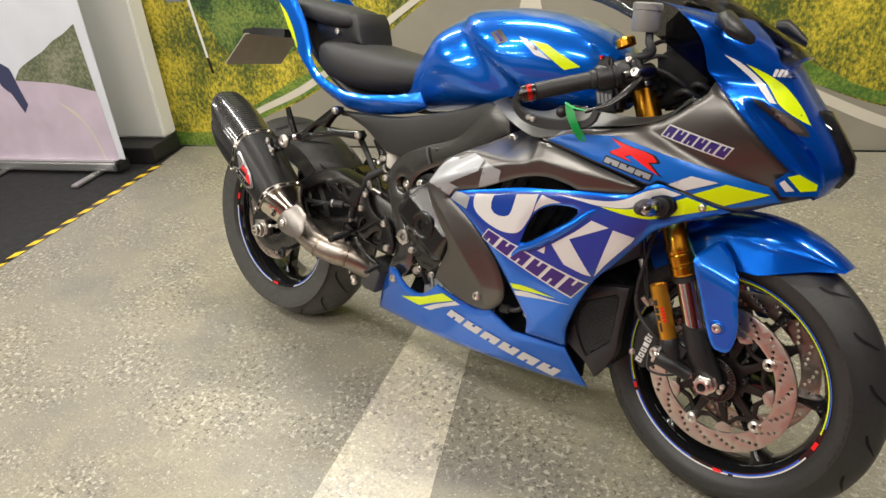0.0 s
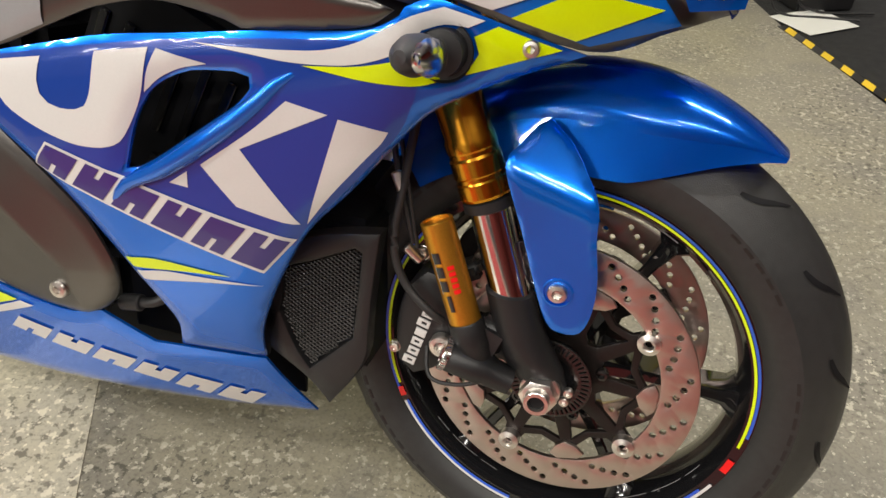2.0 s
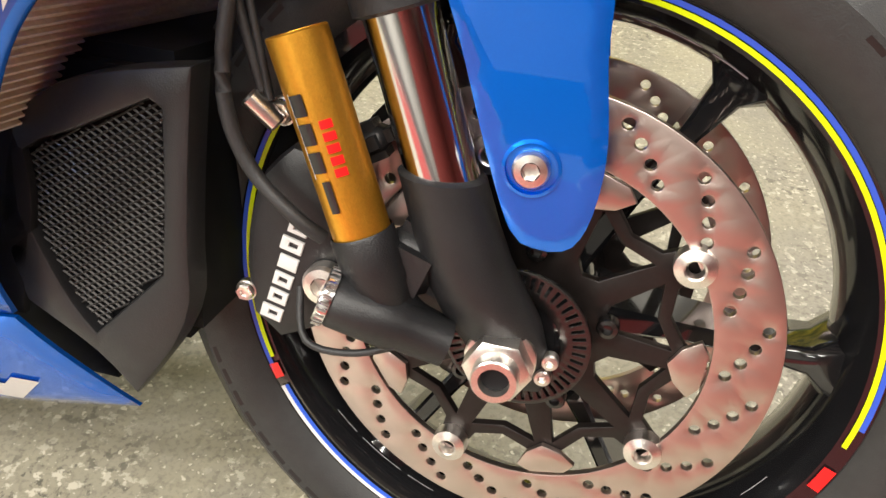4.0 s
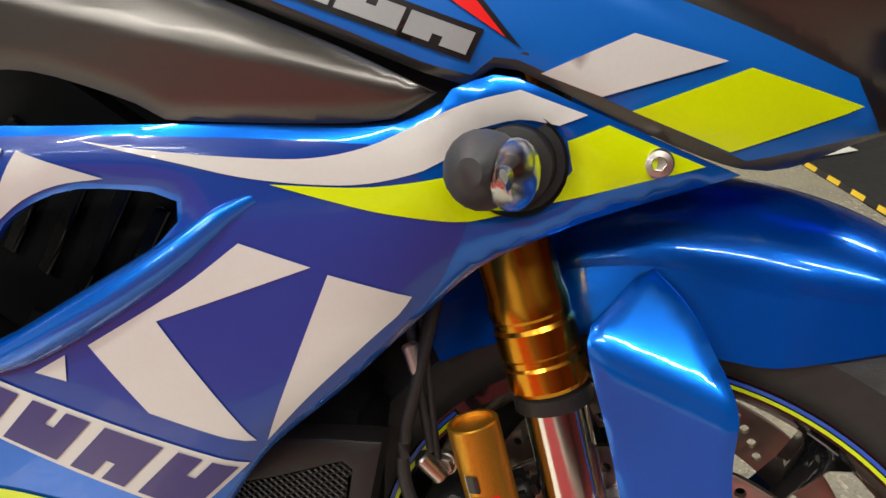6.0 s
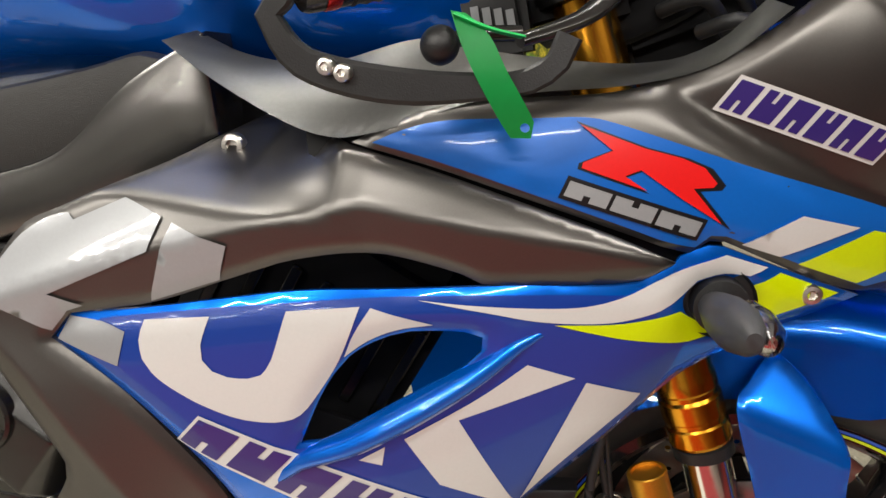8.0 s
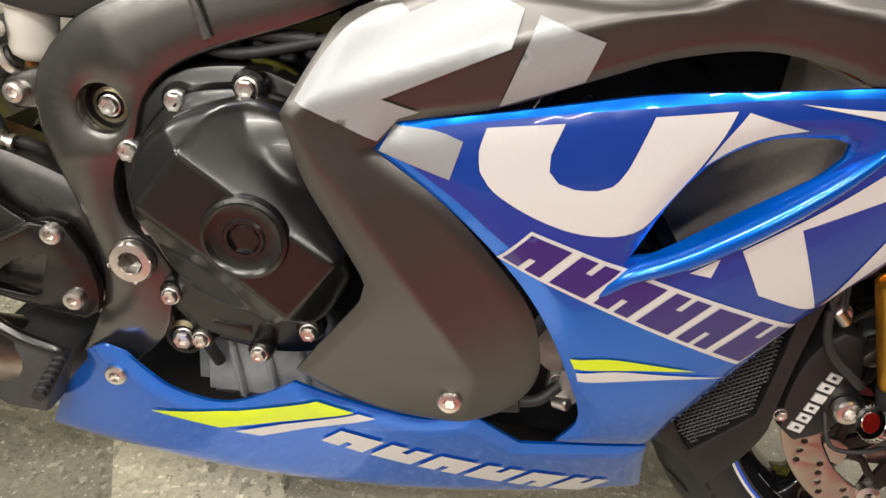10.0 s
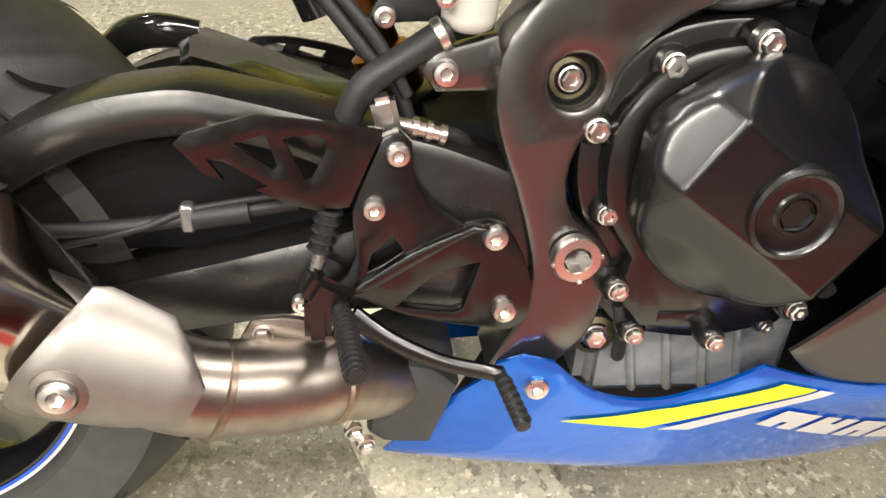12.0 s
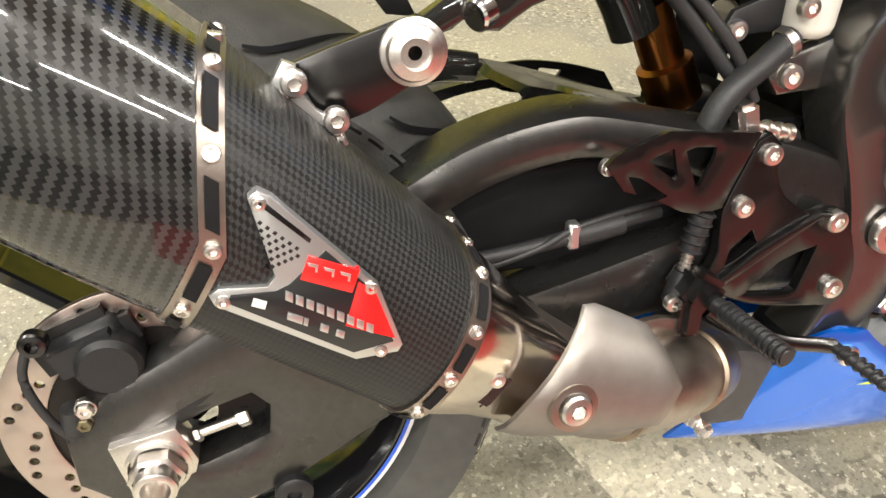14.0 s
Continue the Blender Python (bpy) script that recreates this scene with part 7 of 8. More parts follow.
loft(bm, [[(-0.005, -0.05, 0.936), (-0.005, 0.08, 0.936), (-0.005, 0.08, 0.912), (-0.005, -0.05, 0.912)], [(-0.12, -0.075, 0.934), (-0.12, 0.11, 0.934), (-0.12, 0.11, 0.914), (-0.12, -0.075, 0.914)], [(-0.205, -0.060, 0.924), (-0.205, 0.10, 0.924), (-0.205, 0.10, 0.912), (-0.205, -0.060, 0.912)]])
part("tail_light_bracket", bm, BLACKP, bike, "black plate bracket")
bm = bmesh.new()
loft(bm, [[(-0.159, -0.085, 0.914), (-0.159, 0.13, 0.914), (-0.156, 0.13, 0.911), (-0.156, -0.085, 0.911)], [(-0.263, -0.090, 0.813), (-0.263, 0.135, 0.813), (-0.260, 0.135, 0.810), (-0.260, -0.090, 0.810)]])
part("number_plate", bm, PLATEB, bike, "plain back of a number plate")
plate("under_seat_panel", [(0.345, 0.738), (0.44, 0.742), (0.567, 0.750), (0.70, 0.778), (0.80, 0.805), (0.853, 0.822), (0.887, 0.815), (0.905, 0.785), (0.881, 0.762), (0.759, 0.712), (0.66, 0.675), (0.612, 0.660), (0.584, 0.648), (0.525, 0.652), (0.50, 0.668), (0.45, 0.700), (0.39, 0.722)], -0.138, -0.115, mat("grained_black_plastic", (0.028, 0.027, 0.026), 0.5, 0.1, 0, 0.15, 300, 0.3, 1300), bike, bevel=0.012, label="grained black under-seat panel")
decal("tail_flash", [(0.045, 1.015), (0.085, 0.985), (0.120, 0.945), (0.146, 0.905), (0.155, 0.878), (0.125, 0.905), (0.100, 0.945), (0.072, 0.982)], NEON, tail, tail_y, 0.0012)


def over(ob):
    """The near side of a mesh as y over x and z."""
    tree = BVHTree.FromPolygons([v.co for v in ob.data.vertices], [tuple(p.vertices) for p in ob.data.polygons])

    def y_at(x, z):
        hit = tree.ray_cast(Vector((x, -1.0, z)), Vector((0, 1, 0)))[0]
        return hit.y if hit else tree.find_nearest(Vector((x, -0.1, z)))[0].y
    return y_at


tank_y = over(tank)
for nm, pts, m in (("tank_flash", [(0.958, 0.968), (0.997, 0.962), (1.070, 0.921), (1.040, 0.912), (1.016, 0.929)], NEON), ("tank_flash", [(0.930, 0.974), (0.952, 0.969), (1.012, 0.929), (0.975, 0.938)], WHITE), ("tank_badge", [(0.854, 0.976), (0.878, 0.986), (0.909, 0.962), (0.882, 0.953)], CHROME), ("tank_badge_slit", [(0.866, 0.976), (0.872, 0.979), (0.896, 0.962), (0.889, 0.959)], PURPLE)):
    decal(nm, pts, m, tank, tank_y, 0.0016 if "slit" not in nm else 0.003, curved=False)

# blue nose round the headlight, from the joint with the side panels to the middle line
bm = bmesh.new()
rows = []
NJ = curve_in([(1.555, 0.722), (1.523, 0.773), (1.47, 0.832), (1.419, 0.884), (1.371, 0.926), (1.356, 0.940), (1.345, 0.980), (1.325, 1.013), (1.284, 1.045), (1.225, 1.060)], 0.012, 80, False)
NC = curve_in([(1.565, 0.728), (1.584, 0.765), (1.576, 0.800), (1.550, 0.840), (1.518, 0.880), (1.466, 0.948), (1.420, 1.000), (1.375, 1.035)], 0.012, 80, False)


def between(pts, u):
    k = u * (len(pts) - 1)
    i = min(int(k), len(pts) - 2)
    return Vector(pts[i]).lerp(Vector(pts[i + 1]), k - i)


for i in range(61):
    u = i / 60
    j, c = between(NJ, u), between(NC, u)
    yj = upper_surf(j.x, min(j.y, 0.926)) - 0.004 - 0.12 * max(0.0, j.y - 0.94)
    top = 0.60 + 0.55 * max(0.0, u - 0.22)
    row = []
    for k in range(81):
        q = -1 + k / 40
        a = abs(q)
        x = j.x + (c.x - j.x) * (1 - a**2.2)
        z = j.y + (c.y - j.y) * (1 - a**2.2)
        # a scoop below the sharp brow of the intake
        deep = 0.017 * ease(u, 0.06, 0.18) * (1 - ease(u, 0.40, 0.50)) * ease(a, top, top + 0.05) * (1 - ease(a, 0.84, 0.97))
        half = 0.03 - yj
        s = 1 if q > 0 else -1
        row.append((x - 0.5 * deep, 0.03 + s * (half * a**0.85 - 0.85 * deep), z))
    rows.append(row)
loft(bm, rows, False, False)
bmesh.ops.solidify(bm, geom=list(bm.faces), thickness=0.004)
nose = part("nose_fairing", bm, BLUE, bike, "gloss blue nose fairing", 60)

# windscreen
bm = bmesh.new()
rows = []
for i in range(9):
    u = i / 8
    row = []
    for k in range(13):
        q = -1 + k / 6
        row.append((1.485 - 0.30 * u - 0.14 * abs(q) ** 2, 0.03 + (0.135 - 0.02 * u) * q, 0.975 + 0.145 * math.sin(u * 1.3) - 0.055 * abs(q) ** 2.2))
    rows.append(row)
loft(bm, rows, False, False)
bmesh.ops.solidify(bm, geom=list(bm.faces), thickness=0.003)
part("windscreen", bm, SCREENG, bike, "dark smoked windscreen", 60)
for s in (-1, 1):
    bm = bmesh.new()
    rows = []
    for x, y, z, w, h in ((1.355, -0.135, 1.030, 0.012, 0.012), (1.375, -0.150, 1.030, 0.022, 0.018), (1.395, -0.160, 1.015, 0.026, 0.016), (1.42, -0.150, 1.000, 0.016, 0.010)):
        rows.append([(x + 0.3 * w * math.cos(t), 0.03 + s * (0.03 - y - w * math.cos(t)), z + h * math.sin(t)) for t in (2 * math.pi * i / 14 for i in range(14))])
    loft(bm, rows)
    part("mirror_base", bm, BLACKP, nose, "black mirror base", 60)
bm = bmesh.new()
rows = []
for z, x, w in ((0.740, 1.570, 0.030), (0.77, 1.588, 0.046), (0.80, 1.584, 0.056), (0.84, 1.557, 0.052), (0.880, 1.527, 0.034)):
    rows.append([(x + 0.012 - 0.06 * abs(q) ** 2, 0.03 + w * q, z) for q in (-1, -0.6, -0.2, 0.2, 0.6, 1)])
loft(bm, rows, False, False)
bmesh.ops.solidify(bm, geom=list(bm.faces), thickness=0.003)
part("headlight", bm, mat("dark_headlight_lens", (0.02, 0.02, 0.025), 0.05, 0, 1.0), nose, "dark glossy headlight lens", 60)

# cockpit lining between the panel and the tank
bm = bmesh.new()
lo = curve_in([(0.905, 0.832), (0.96, 0.806), (1.03, 0.780), (1.075, 0.781), (1.156, 0.812), (1.249, 0.828), (1.302, 0.846), (1.345, 0.885)], 0.015, 80, False)
hi = curve_in([(0.905, 0.842), (0.96, 0.826), (1.03, 0.826), (1.10, 0.848), (1.16, 0.842), (1.25, 0.842), (1.30, 0.858), (1.335, 0.893)], 0.015, 80, False)
n = 40
rows = []
for v in range(7):
    r = []
    for i in range(n):
        a, b = between(lo, i / (n - 1)), between(hi, i / (n - 1))
        p = a.lerp(b, v / 6)
        inn = 0.04 + 0.01 * math.cos(math.pi * i / (n - 1))
        r.append((p.x, upper_surf(a.x, a.y) - 0.003 + inn * (v / 6) ** 1.3 + (0.004 if v else 0), p.y))
    rows.append(r)
loft(bm, rows, False, False)
bmesh.ops.solidify(bm, geom=list(bm.faces), thickness=0.003)
part("cockpit_lining", bm, mat("matte_grey_lining", (0.19, 0.19, 0.185), 0.40, 0.6, 0, 0.08, 300), bike, "matte grey cockpit lining", 60)
# black yoke and dash, darkened further for the shade in the cockpit
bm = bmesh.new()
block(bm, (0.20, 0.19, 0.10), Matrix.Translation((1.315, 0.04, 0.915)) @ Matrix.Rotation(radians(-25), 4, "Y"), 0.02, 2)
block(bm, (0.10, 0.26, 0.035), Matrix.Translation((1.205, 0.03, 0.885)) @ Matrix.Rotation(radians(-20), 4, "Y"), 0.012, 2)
part("yoke_and_dash", bm, SHADEB, bike, "black fork yoke and dash")
for i, (x, y, z) in enumerate(((1.27, -0.075, 0.885), (1.29, -0.06, 0.90), (1.30, -0.09, 0.87), (1.255, -0.04, 0.90))):
    bm = bmesh.new()
    sweep(bm, [(x, y, z), (x + 0.03, y - 0.02, z + 0.01), (x + 0.06, y + 0.02, z - 0.015)], 0.006, 10)
    part("loom", bm, HOSE, bike, "black wiring loom")
bm = bmesh.new()
block(bm, (0.05, 0.05, 0.06), Matrix.Translation((1.146, -0.105, 0.862)) @ Matrix.Rotation(radians(-15), 4, "Y"), 0.008, 2)
lab = part("frame_label_block", bm, BLACKP, bike, "black block with a printed label")
for i in range(4):
    bm = bmesh.new()
    block(bm, (0.006, 0.002, 0.022), Matrix.Translation((1.131 + 0.009 * i, -0.132, 0.864)) @ Matrix.Rotation(radians(-15), 4, "Y"), 0)
    part("label_bar", bm, SILVERV, lab)

# right handlebar, grip and lever
GA, GB = Vector((1.052, -0.300, 0.868)), Vector((1.245, -0.150, 0.935))
gd = (GB - GA).normalized()
bm = bmesh.new()
rod(bm, GA, GB, 0.011, 16)
bar = part("handlebar", bm, BLACKP, bike, "black clip-on handlebar")
bm = bmesh.new()
L = (GB - GA).length
prof = [(0.012, 0.028)]
for i in range(26):
    s = 0.03 + 0.105 * i / 25
    prof += [(0.0172 - 0.0012 * (i % 2), s)]
prof += [(0.019, 0.138), (0.019, 0.146), (0.012, 0.147)]
lathe(bm, prof, GA, gd, 28)
part("grip", bm, HOSE, bar, "black ribbed rubber grip")
bm = bmesh.new()
lathe(bm, [(0.0, -0.004), (0.008, -0.004), (0.0085, 0.0), (0.0150, 0.0), (0.0165, 0.003), (0.0165, 0.028)], GA, gd, 28)
part("bar_end", bm, ANOD, bar, "black bar end weight")
bm = bmesh.new()
lathe(bm, [(0.0168, 0.012), (0.0172, 0.013), (0.0172, 0.020), (0.0168, 0.021)], GA, gd, 28)
part("bar_end_ring", bm, REDA, bar, "red bar end ring")
bm = bmesh.new()
lathe(bm, [(0.0185, 0.146), (0.0235, 0.148), (0.026, 0.154), (0.026, 0.176), (0.024, 0.178), (0.024, 0.181), (0.026, 0.183), (0.026, 0.205), (0.022, 0.211), (0.013, 0.212)], GA, gd, 28)
block(bm, (0.030, 0.022, 0.026), Matrix.Translation(GA + gd * 0.180 + Vector((-0.012, -0.010, 0.020))) @ Matrix.Rotation(radians(-20), 4, "Y"), 0.005, 2)
part("switch_gear", bm, BLACKP, bar, "black switch housing")
bm = bmesh.new()
block(bm, (0.009, 0.011, 0.006), Matrix.Translation(GA + gd * 0.172 + Vector((-0.014, -0.012, 0.035))), 0.002, 2)
part("switch_button", bm, REDA, bar, "red stop switch")
master = Vector((1.232, -0.178, 0.922))
bm = bmesh.new()
lathe(bm, [(0.0, -0.034), (0.010, -0.034), (0.012, -0.030), (0.012, -0.008), (0.0165, -0.005), (0.0165, 0.030), (0.013, 0.036), (0.0, 0.036)], master, (0.42, 0.86, 0.22), 24)
block(bm, (0.036, 0.026, 0.030), Matrix.Translation(master + Vector((-0.012, 0.004, 0.012))) @ Matrix.Rotation(radians(-25), 4, "Y"), 0.006, 3)
cyl = part("master_cylinder", bm, ANOD, bar, "black brake master cylinder")
bolt(master + Vector((-0.016, -0.012, 0.026)), cyl, 0.006, "hex_socket", direction=(-0.2, -0.8, 0.5))
bolt(master + Vector((0.004, -0.020, 0.004)), cyl, 0.009, "hex_socket", direction=(-0.1, -0.9, 0.3))
bm = bmesh.new()
sweep(bm, [(1.240, -0.188, 0.916), (1.232, -0.215, 0.892), (1.212, -0.240, 0.866), (1.175, -0.262, 0.848)], [0.011, 0.011, 0.009, 0.007], 14, 0.6)
lever = part("brake_lever", bm, ANOD, bar, "black folding brake lever")
bm = bmesh.new()
GUARD = curve_in([(1.044, 0.870), (1.030, 0.851), (1.038, 0.838), (1.051, 0.826), (1.08, 0.819), (1.118, 0.817), (1.161, 0.821), (1.184, 0.826), (1.199, 0.838), (1.204, 0.853)], 0.008, 60, False)
rows = []
for i, (x, z) in enumerate(GUARD):
    f = i / (len(GUARD) - 1)
    (xa, za), (xb, zb) = GUARD[max(i - 1, 0)], GUARD[min(i + 1, len(GUARD) - 1)]
    t = Vector((xb - xa, zb - za)).normalized()
    h = 0.0075 + 0.0035 * math.sin(math.pi * min(1.0, f * 1.15)) ** 2
    rows.append([(x - t.y * h * q, -0.288 + 0.020 * f + 0.0045 * d, z + t.x * h * q) for q, d in ((-1, -0.6), (-0.75, -1), (0.75, -1), (1, -0.6), (1, 0.6), (0.75, 1), (-0.75, 1), (-1, 0.6))])
loft(bm, rows)
part("lever_guard", bm, BLACKP, bar, "flat matte black lever guard", 30)
for p in ((1.067, -0.290, 0.825), (1.077, -0.289, 0.822)):
    bolt(p, bar, 0.0052, "hex_socket")
bm = bmesh.new()
bmesh.ops.create_uvsphere(bm, u_segments=24, v_segments=16, radius=0.0118, matrix=Matrix.Translation((1.129, -0.268, 0.842)))
part("lever_ball", bm, BLACKP, lever, "black lever ball end")
bm = bmesh.new()
sweep(bm, [(1.129, -0.266, 0.843), (1.15, -0.257, 0.850), (1.175, -0.25, 0.853)], 0.005, 10)
part("lever_tip", bm, ANOD, lever)
# green reminder tag round the lever
bm = bmesh.new()
v, tris, _ = fill2d(ccw(curve_in([(1.134, 0.862), (1.143, 0.861), (1.159, 0.849), (1.170, 0.832), (1.189, 0.803), (1.188, 0.793), (1.176, 0.792), (1.170, 0.800), (1.146, 0.838)], 0.006, 50)), [[(1.184 + p[0], 0.799 + p[1]) for p in ring(12, 0.0028)]], 0.008)
vs = [bm.verts.new((p[0], -0.268 - 0.012 * math.sin((0.864 - p[1]) / 0.075 * math.pi), p[1])) for p in v]
for t in tris:
    bm.faces.new([vs[i] for i in t])
bmesh.ops.solidify(bm, geom=list(bm.faces), thickness=0.0012)
tag = tagged(part("reminder_tag", bm, GREENT, bar, "bright green plastic reminder tag", 60))
bm = bmesh.new()
sweep(bm, [(1.137, -0.270, 0.860), (1.159, -0.272, 0.853), (1.180, -0.262, 0.850)], 0.004, 8, 0.35)
part("tag_strap", bm, GREENT, tag)

# left bar
bm = bmesh.new()
rod(bm, (1.052, 0.36, 0.868), (1.245, 0.21, 0.935), 0.014, 16)
part("handlebar", bm, BLACKP, bike, "black clip-on handlebar")

# radiator and the oil cooler duct behind the front wheel
rad_m = Matrix.Translation((1.185, 0.03, 0.545)) @ Matrix.Rotation(radians(27), 4, "Y")
bm = bmesh.new()
block(bm, (0.022, 0.36, 0.26), rad_m, 0.004, 1)
rad = part("radiator", bm, FINS, bike, "dusty alloy radiator core")
bm = bmesh.new()
for i in range(44):
    block(bm, (0.026, 0.355, 0.0016), rad_m @ Matrix.Translation((0.002, 0, -0.125 + 0.0058 * i)), 0)
tagged(part("fin_pack", bm, FINS, rad, "thin radiator fins", 0), kind="stuff")
DUCT = [(1.1335, 0.4264), (1.147, 0.4417), (1.1659, 0.4543), (1.1938, 0.4642), (1.227, 0.4715), (1.2541, 0.4757), (1.248, 0.4089), (1.245, 0.355), (1.2447, 0.3243), (1.2323, 0.291), (1.2007, 0.2436), (1.1729, 0.2717), (1.1245, 0.3022), (1.1125, 0.3551), (1.1202, 0.3932)]
GR = [(1.1332, 0.406), (1.151, 0.4177), (1.1732, 0.4266), (1.226, 0.4531), (1.2335, 0.4492), (1.231, 0.3961), (1.2265, 0.3408), (1.1745, 0.2872), (1.159, 0.3066), (1.1414, 0.3424), (1.1318, 0.3706)]
duct = plate("cooler_duct", DUCT, -0.118, -0.096, BLACKP, bike, [GR], bevel=0.003, label="black plastic duct with a wire mesh")
bm = bmesh.new()
for i in range(-14, 34):
    for s in (1, -1):
        pts = []
        for k in range(31):
            x = 1.125 + 0.0036 * k
            z = 0.39 + s * (x - 1.165) * 0.62 + (i - 10) * 0.0052
            if inside((x, z), GR):
                pts.append((x, -0.111, z))
        if len(pts) > 1:
            sweep(bm, [pts[0], pts[-1]], 0.0009, 4, smooth=False)
tagged(part("wire_mesh", bm, mat("dull_mesh_wire", (0.045, 0.042, 0.04), 0.5, 0.7), duct, "fine diamond wire mesh", 0), kind="stuff")
# cooler block coloured near black for the shade behind the mesh
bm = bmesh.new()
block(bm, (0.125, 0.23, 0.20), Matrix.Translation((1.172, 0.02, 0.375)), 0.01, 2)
part("oil_cooler", bm, SHADEB, duct)
plate("cooler_duct", DUCT, 0.182, 0.16, BLACKP, bike, bevel=0.006, label="black plastic duct")

# side stand on the far side
bm = bmesh.new()
sweep(bm, [(0.66, 0.10, 0.30), (0.63, 0.20, 0.18), (0.60, 0.285, 0.075)], 0.012, 12)
part("side_stand", bm, BLACKP, bike, "black side stand")

# nose graphics and intake
nose_y = over(nose)
for nm, pts, m in (("nose_flash", [(1.410, 0.957), (1.443, 0.940), (1.473, 0.918), (1.502, 0.888), (1.526, 0.857), (1.500, 0.873), (1.475, 0.892), (1.446, 0.924)], NEON), ("nose_flash", [(1.376, 0.971), (1.404, 0.957), (1.440, 0.926), (1.472, 0.892), (1.463, 0.893), (1.422, 0.932)], WHITE), ("air_intake", [(1.436, 0.900), (1.466, 0.889), (1.495, 0.874), (1.515, 0.860), (1.530, 0.844), (1.530, 0.838), (1.510, 0.844), (1.490, 0.855), (1.472, 0.866), (1.455, 0.880)], BLACKP)):
    decal(nm, pts, m, nose, nose_y, 0.0016, grid=0.006)
decal("intake_mesh", [(1.450, 0.891), (1.470, 0.883), (1.495, 0.869), (1.513, 0.856), (1.524, 0.844), (1.508, 0.849), (1.490, 0.859), (1.472, 0.871)], mat("brown_intake_mesh", (0.075, 0.048, 0.040), 0.45, 0.4, 0, 0.5, 700), nose, nose_y, 0.0030, grid=0.006)
corner_y = lambda x, z: -0.119 + 0.75 * (x - 1.5) + 4.0 * (x - 1.5) ** 2
for nm, pts, m, h in (("nose_corner", [(1.500, 0.757), (1.524, 0.784), (1.566, 0.757), (1.563, 0.733), (1.515, 0.730)], BLUE, 0.006), ("corner_flash", [(1.519, 0.767), (1.534, 0.773), (1.561, 0.755), (1.561, 0.744), (1.540, 0.741)], NEON, 0.0085), ("corner_flash", [(1.509, 0.755), (1.515, 0.761), (1.532, 0.742), (1.520, 0.740)], WHITE, 0.0085)):
    decal(nm, pts, m, nose, corner_y, h, grid=0.006, curved=False)
for i in range(5):
    a = Vector((1.448 + 0.0055 * i, 0.938))
    decal("nose_bar", [tuple(a), tuple(a + Vector((0.0042, -0.001))), tuple(a + Vector((0.0042, 0.012))), tuple(a + Vector((0.0, 0.013)))], WHITE, nose, nose_y, 0.0018, curved=False)
# tread grooves of the rear tyre, as black strips for the shade in them
for k in range(16):
    for s in (1, -1):
        th0 = 22.5 * k + (11 if s < 0 else 0)
        bm = bmesh.new()
        rows = [[], []]
        for i in range(13):
            u = i / 12
            th = radians(th0 + 15 * u)
            q = 0.10 + 0.30 * u if u < 0.8 else 0.34 + (u - 0.8) * 0.2
            wd = 0.0020 * math.sin(math.pi * (0.08 + 0.88 * u)) + 0.0008
            for r_, o in zip(rows, (-wd, wd)):
                yy = s * (q * 0.196 + 0.012 * math.sin(u * 3)) + o
                rr = 0.320 - 0.085 * (min(1, abs(yy) / 0.098)) ** 2.15 * 0.66 + 0.0009
                r_.append((rr * math.cos(th), yy, rr * math.sin(th)))
        loft(bm, rows, False, False)
        part("tread_groove", bm, SHADEB, rw, "dark tread groove")
# brake fluid pot and fork caps by the yoke
bm = bmesh.new()
lathe(bm, [(0.0, -0.022), (0.024, -0.022), (0.027, -0.018), (0.027, 0.018), (0.029, 0.019), (0.029, 0.030), (0.025, 0.033), (0.0, 0.033)], (1.206, -0.12, 1.022), (0, 0, 1), 32)
pot = part("fluid_pot", bm, mat("smoked_grey_pot", (0.22, 0.22, 0.21), 0.35, 0, 0, 0.1, 60), bar, "grey smoked brake fluid pot")
bm = bmesh.new()
sweep(bm, [(1.217, -0.12, 1.000), (1.222, -0.125, 0.980), (1.235, -0.135, 0.965), (1.225, -0.150, 0.955), (1.195, -0.165, 0.950)], 0.008, 12)
part("pot_hose", bm, HOSE, bar, "black fluid hose")


def front_r(y):
    a = abs(y) / 0.124
    return 0.2975 - 0.062 * float(np.interp(a, (0, 0.115, 0.235, 0.345, 0.435), (0, 0.04, 0.16, 0.36, 0.62)))


# front tread grooves, likewise near-black strips for their shade
for k in range(18):
    for s in (1, -1):
        bm = bmesh.new()
        rows = [[], []]
        for i in range(9):
            u = i / 8
            th = radians(20 * k + (10 if s < 0 else 0) + 9 * u)
            wd = 0.0022 * math.sin(math.pi * (0.1 + 0.8 * u)) + 0.0006
            for r_, o in zip(rows, (-wd, wd)):
                yy = s * (0.018 + 0.024 * u + 0.006 * math.sin(3 * u)) + o
                r_.append(Vector((front_r(yy) * math.cos(th), yy, front_r(yy) * math.sin(th))))
        loft(bm, rows, False, False)
        part("tread_groove", bm, SHADEB, fw, "dark tread groove")
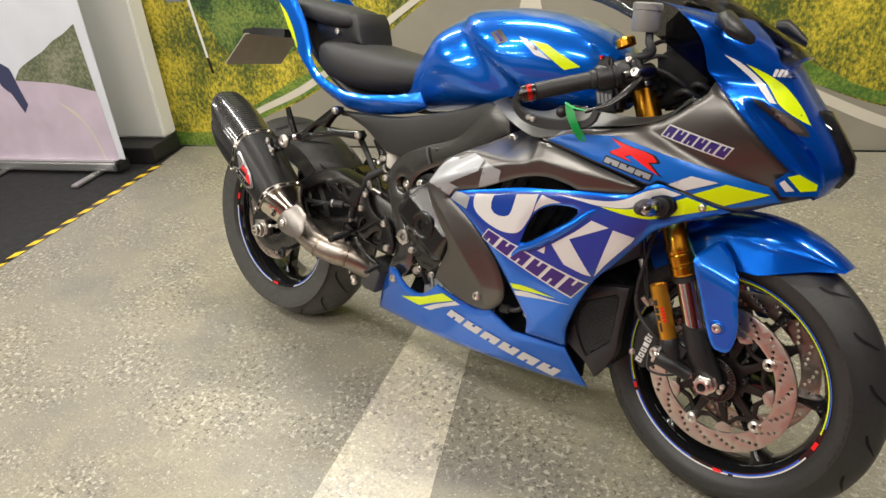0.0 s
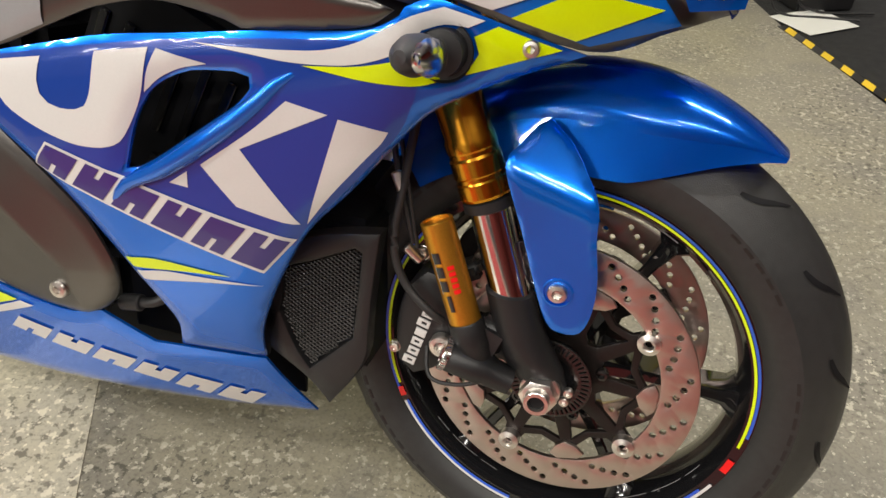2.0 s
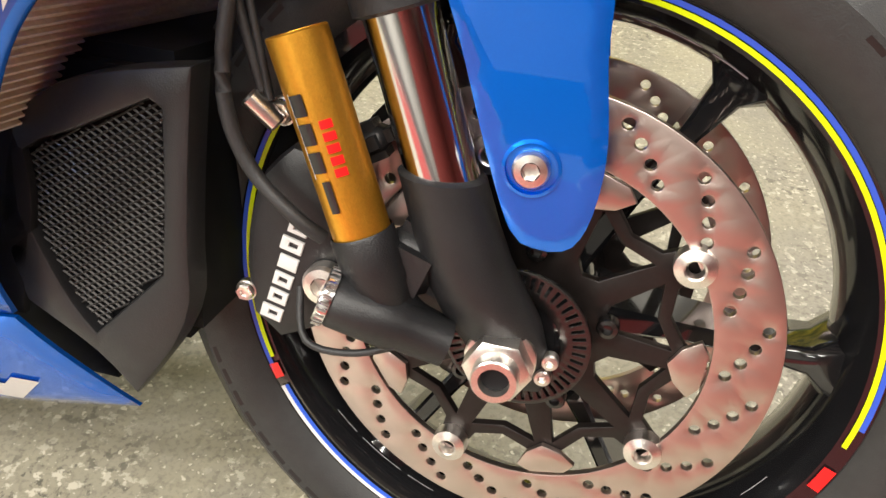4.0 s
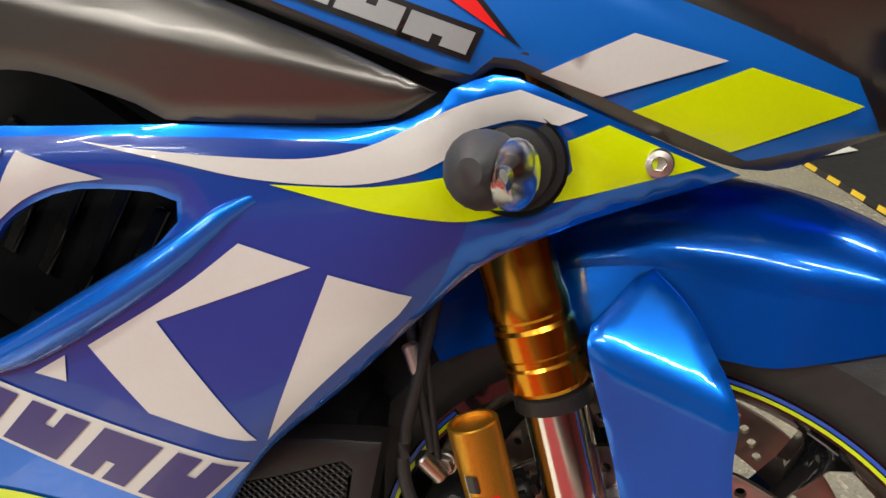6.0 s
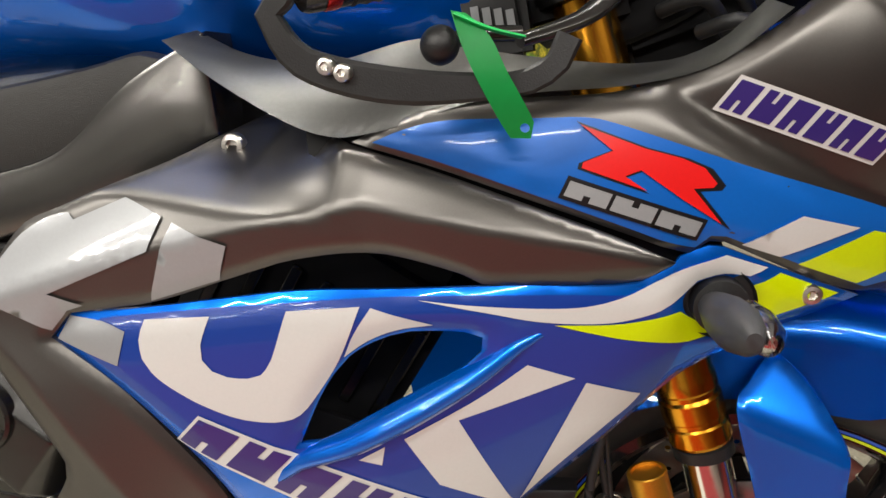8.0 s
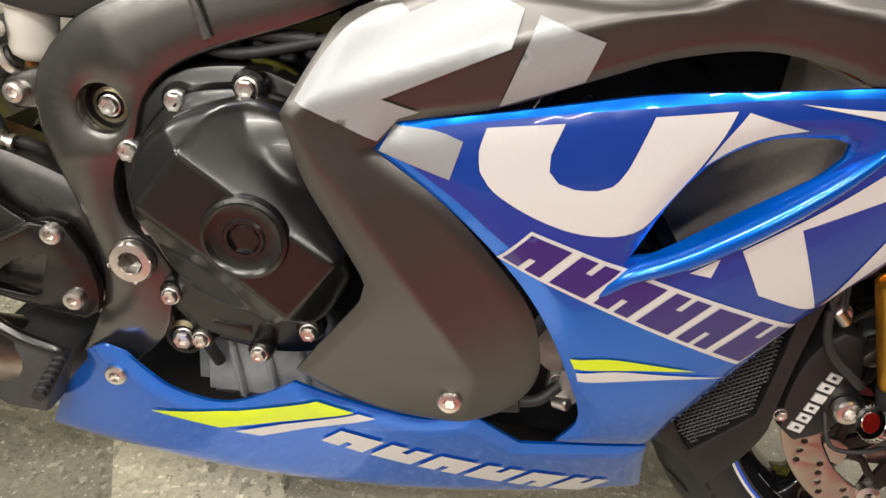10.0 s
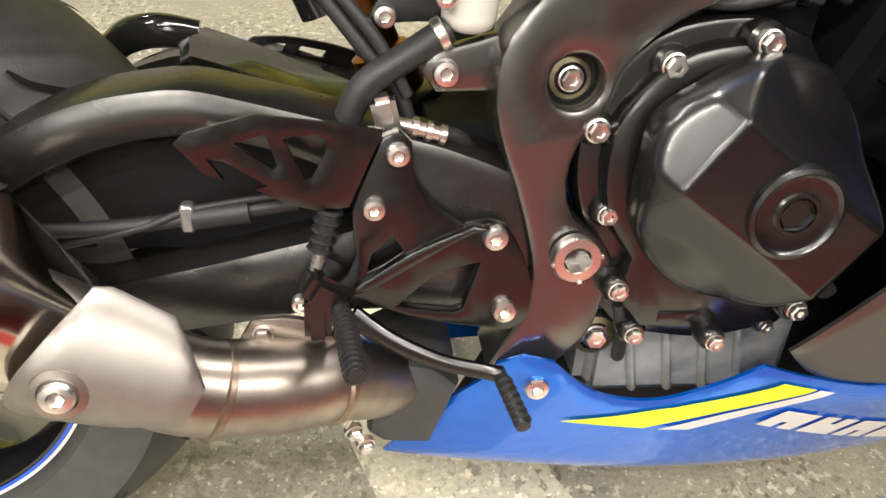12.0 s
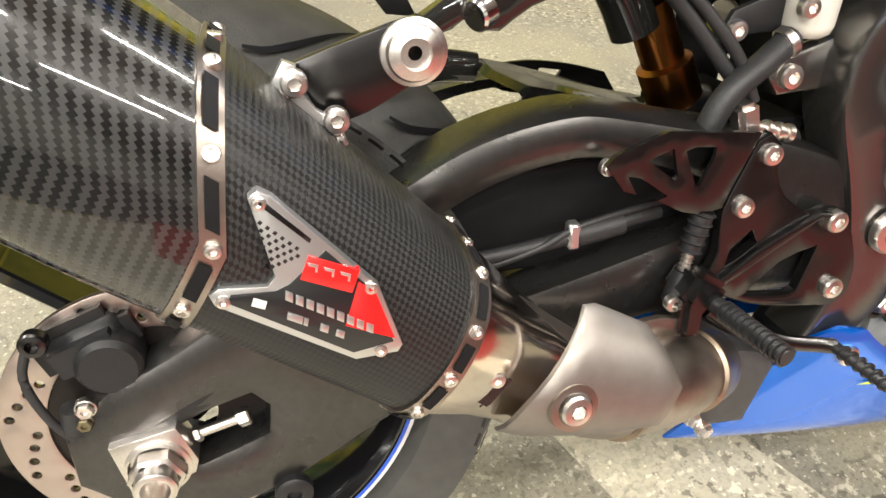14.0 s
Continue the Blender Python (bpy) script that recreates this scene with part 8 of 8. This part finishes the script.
# added black sheets stand in for shade behind the openings of the right side
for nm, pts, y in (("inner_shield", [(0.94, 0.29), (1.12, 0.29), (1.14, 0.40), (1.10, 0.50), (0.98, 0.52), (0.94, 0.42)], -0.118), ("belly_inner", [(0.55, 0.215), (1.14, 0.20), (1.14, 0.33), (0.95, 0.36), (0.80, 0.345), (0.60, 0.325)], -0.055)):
    plate(nm, pts, y, y + 0.006, SHADEB, bike, bevel=0.002, label="black sheet standing in for shade")
bm = bmesh.new()
rod(bm, (1.022, -0.150, 0.352), (1.034, -0.160, 0.356), 0.007, 14)
part("hose_clip", bm, STEEL, bike)
for i in range(5):
    bm = bmesh.new()
    block(bm, (0.006, 0.012, 0.07), pose(1.012 + 0.011 * i, -0.124, 0.44, 0, 18, 0), 0.001, 1)
    part("shield_rib", bm, BLACKP, bike)
# black inner cowl that closes the cockpit under the screen, darkened further as shade
plate("inner_cowl", [(1.205, 0.86), (1.190, 0.93), (1.180, 1.00), (1.215, 1.045), (1.262, 1.035), (1.305, 0.985), (1.345, 0.94), (1.335, 0.88), (1.27, 0.84)], 0.040, 0.052, SHADEB, bike, bevel=0.004, label="black inner cowl behind the handlebar")
for pts in ([(1.19, -0.10, 0.935), (1.22, -0.085, 0.955), (1.255, -0.06, 0.95), (1.285, -0.03, 0.93)], [(1.20, -0.12, 0.92), (1.235, -0.10, 0.93), (1.27, -0.085, 0.915), (1.30, -0.06, 0.89)], [(1.185, -0.07, 0.96), (1.215, -0.05, 0.985), (1.25, -0.02, 0.975)]):
    bm = bmesh.new()
    sweep(bm, pts, 0.0045, 8)
    part("cockpit_cable", bm, HOSE, bike, "black cockpit cable")
for x, z in ((1.150, 0.982), (1.177, 0.997)):
    bm = bmesh.new()
    lathe(bm, [(0.021, -0.014), (0.021, 0.0), (0.018, 0.003), (0.010, 0.003), (0.009, 0.0), (0, 0.0)], (x, -0.088 if x < 1.16 else 0.12, z), (-0.39, 0, 0.92), 28)
    part("fork_cap", bm, GOLD, bike, "gold fork cap")
# lower yoke clamps round the fork tubes
for y in (-0.087, 0.126):
    bm = bmesh.new()
    lathe(bm, [(0.027, -0.020), (0.034, -0.018), (0.034, 0.016), (0.031, 0.020), (0.0, 0.020)], (1.198, y, 0.906), (-0.39, 0, 0.92), 28)
    block(bm, (0.05, 0.05, 0.030), Matrix.Translation((1.205, y + (0.03 if y < 0 else -0.03), 0.904)) @ Matrix.Rotation(radians(-23), 4, "Y"), 0.008, 2)
    part("yoke_clamp", bm, ANOD, bike, "black fork yoke clamp")
# instrument dash behind the yoke, its black deepened for the cockpit shade
plate("instrument_dash", [(1.216, 0.95), (1.238, 0.97), (1.293, 0.983), (1.337, 0.963), (1.345, 0.924), (1.292, 0.881), (1.231, 0.849)], -0.075, 0.13, SHADEB, bike, bevel=0.012, label="black plastic instrument dash")
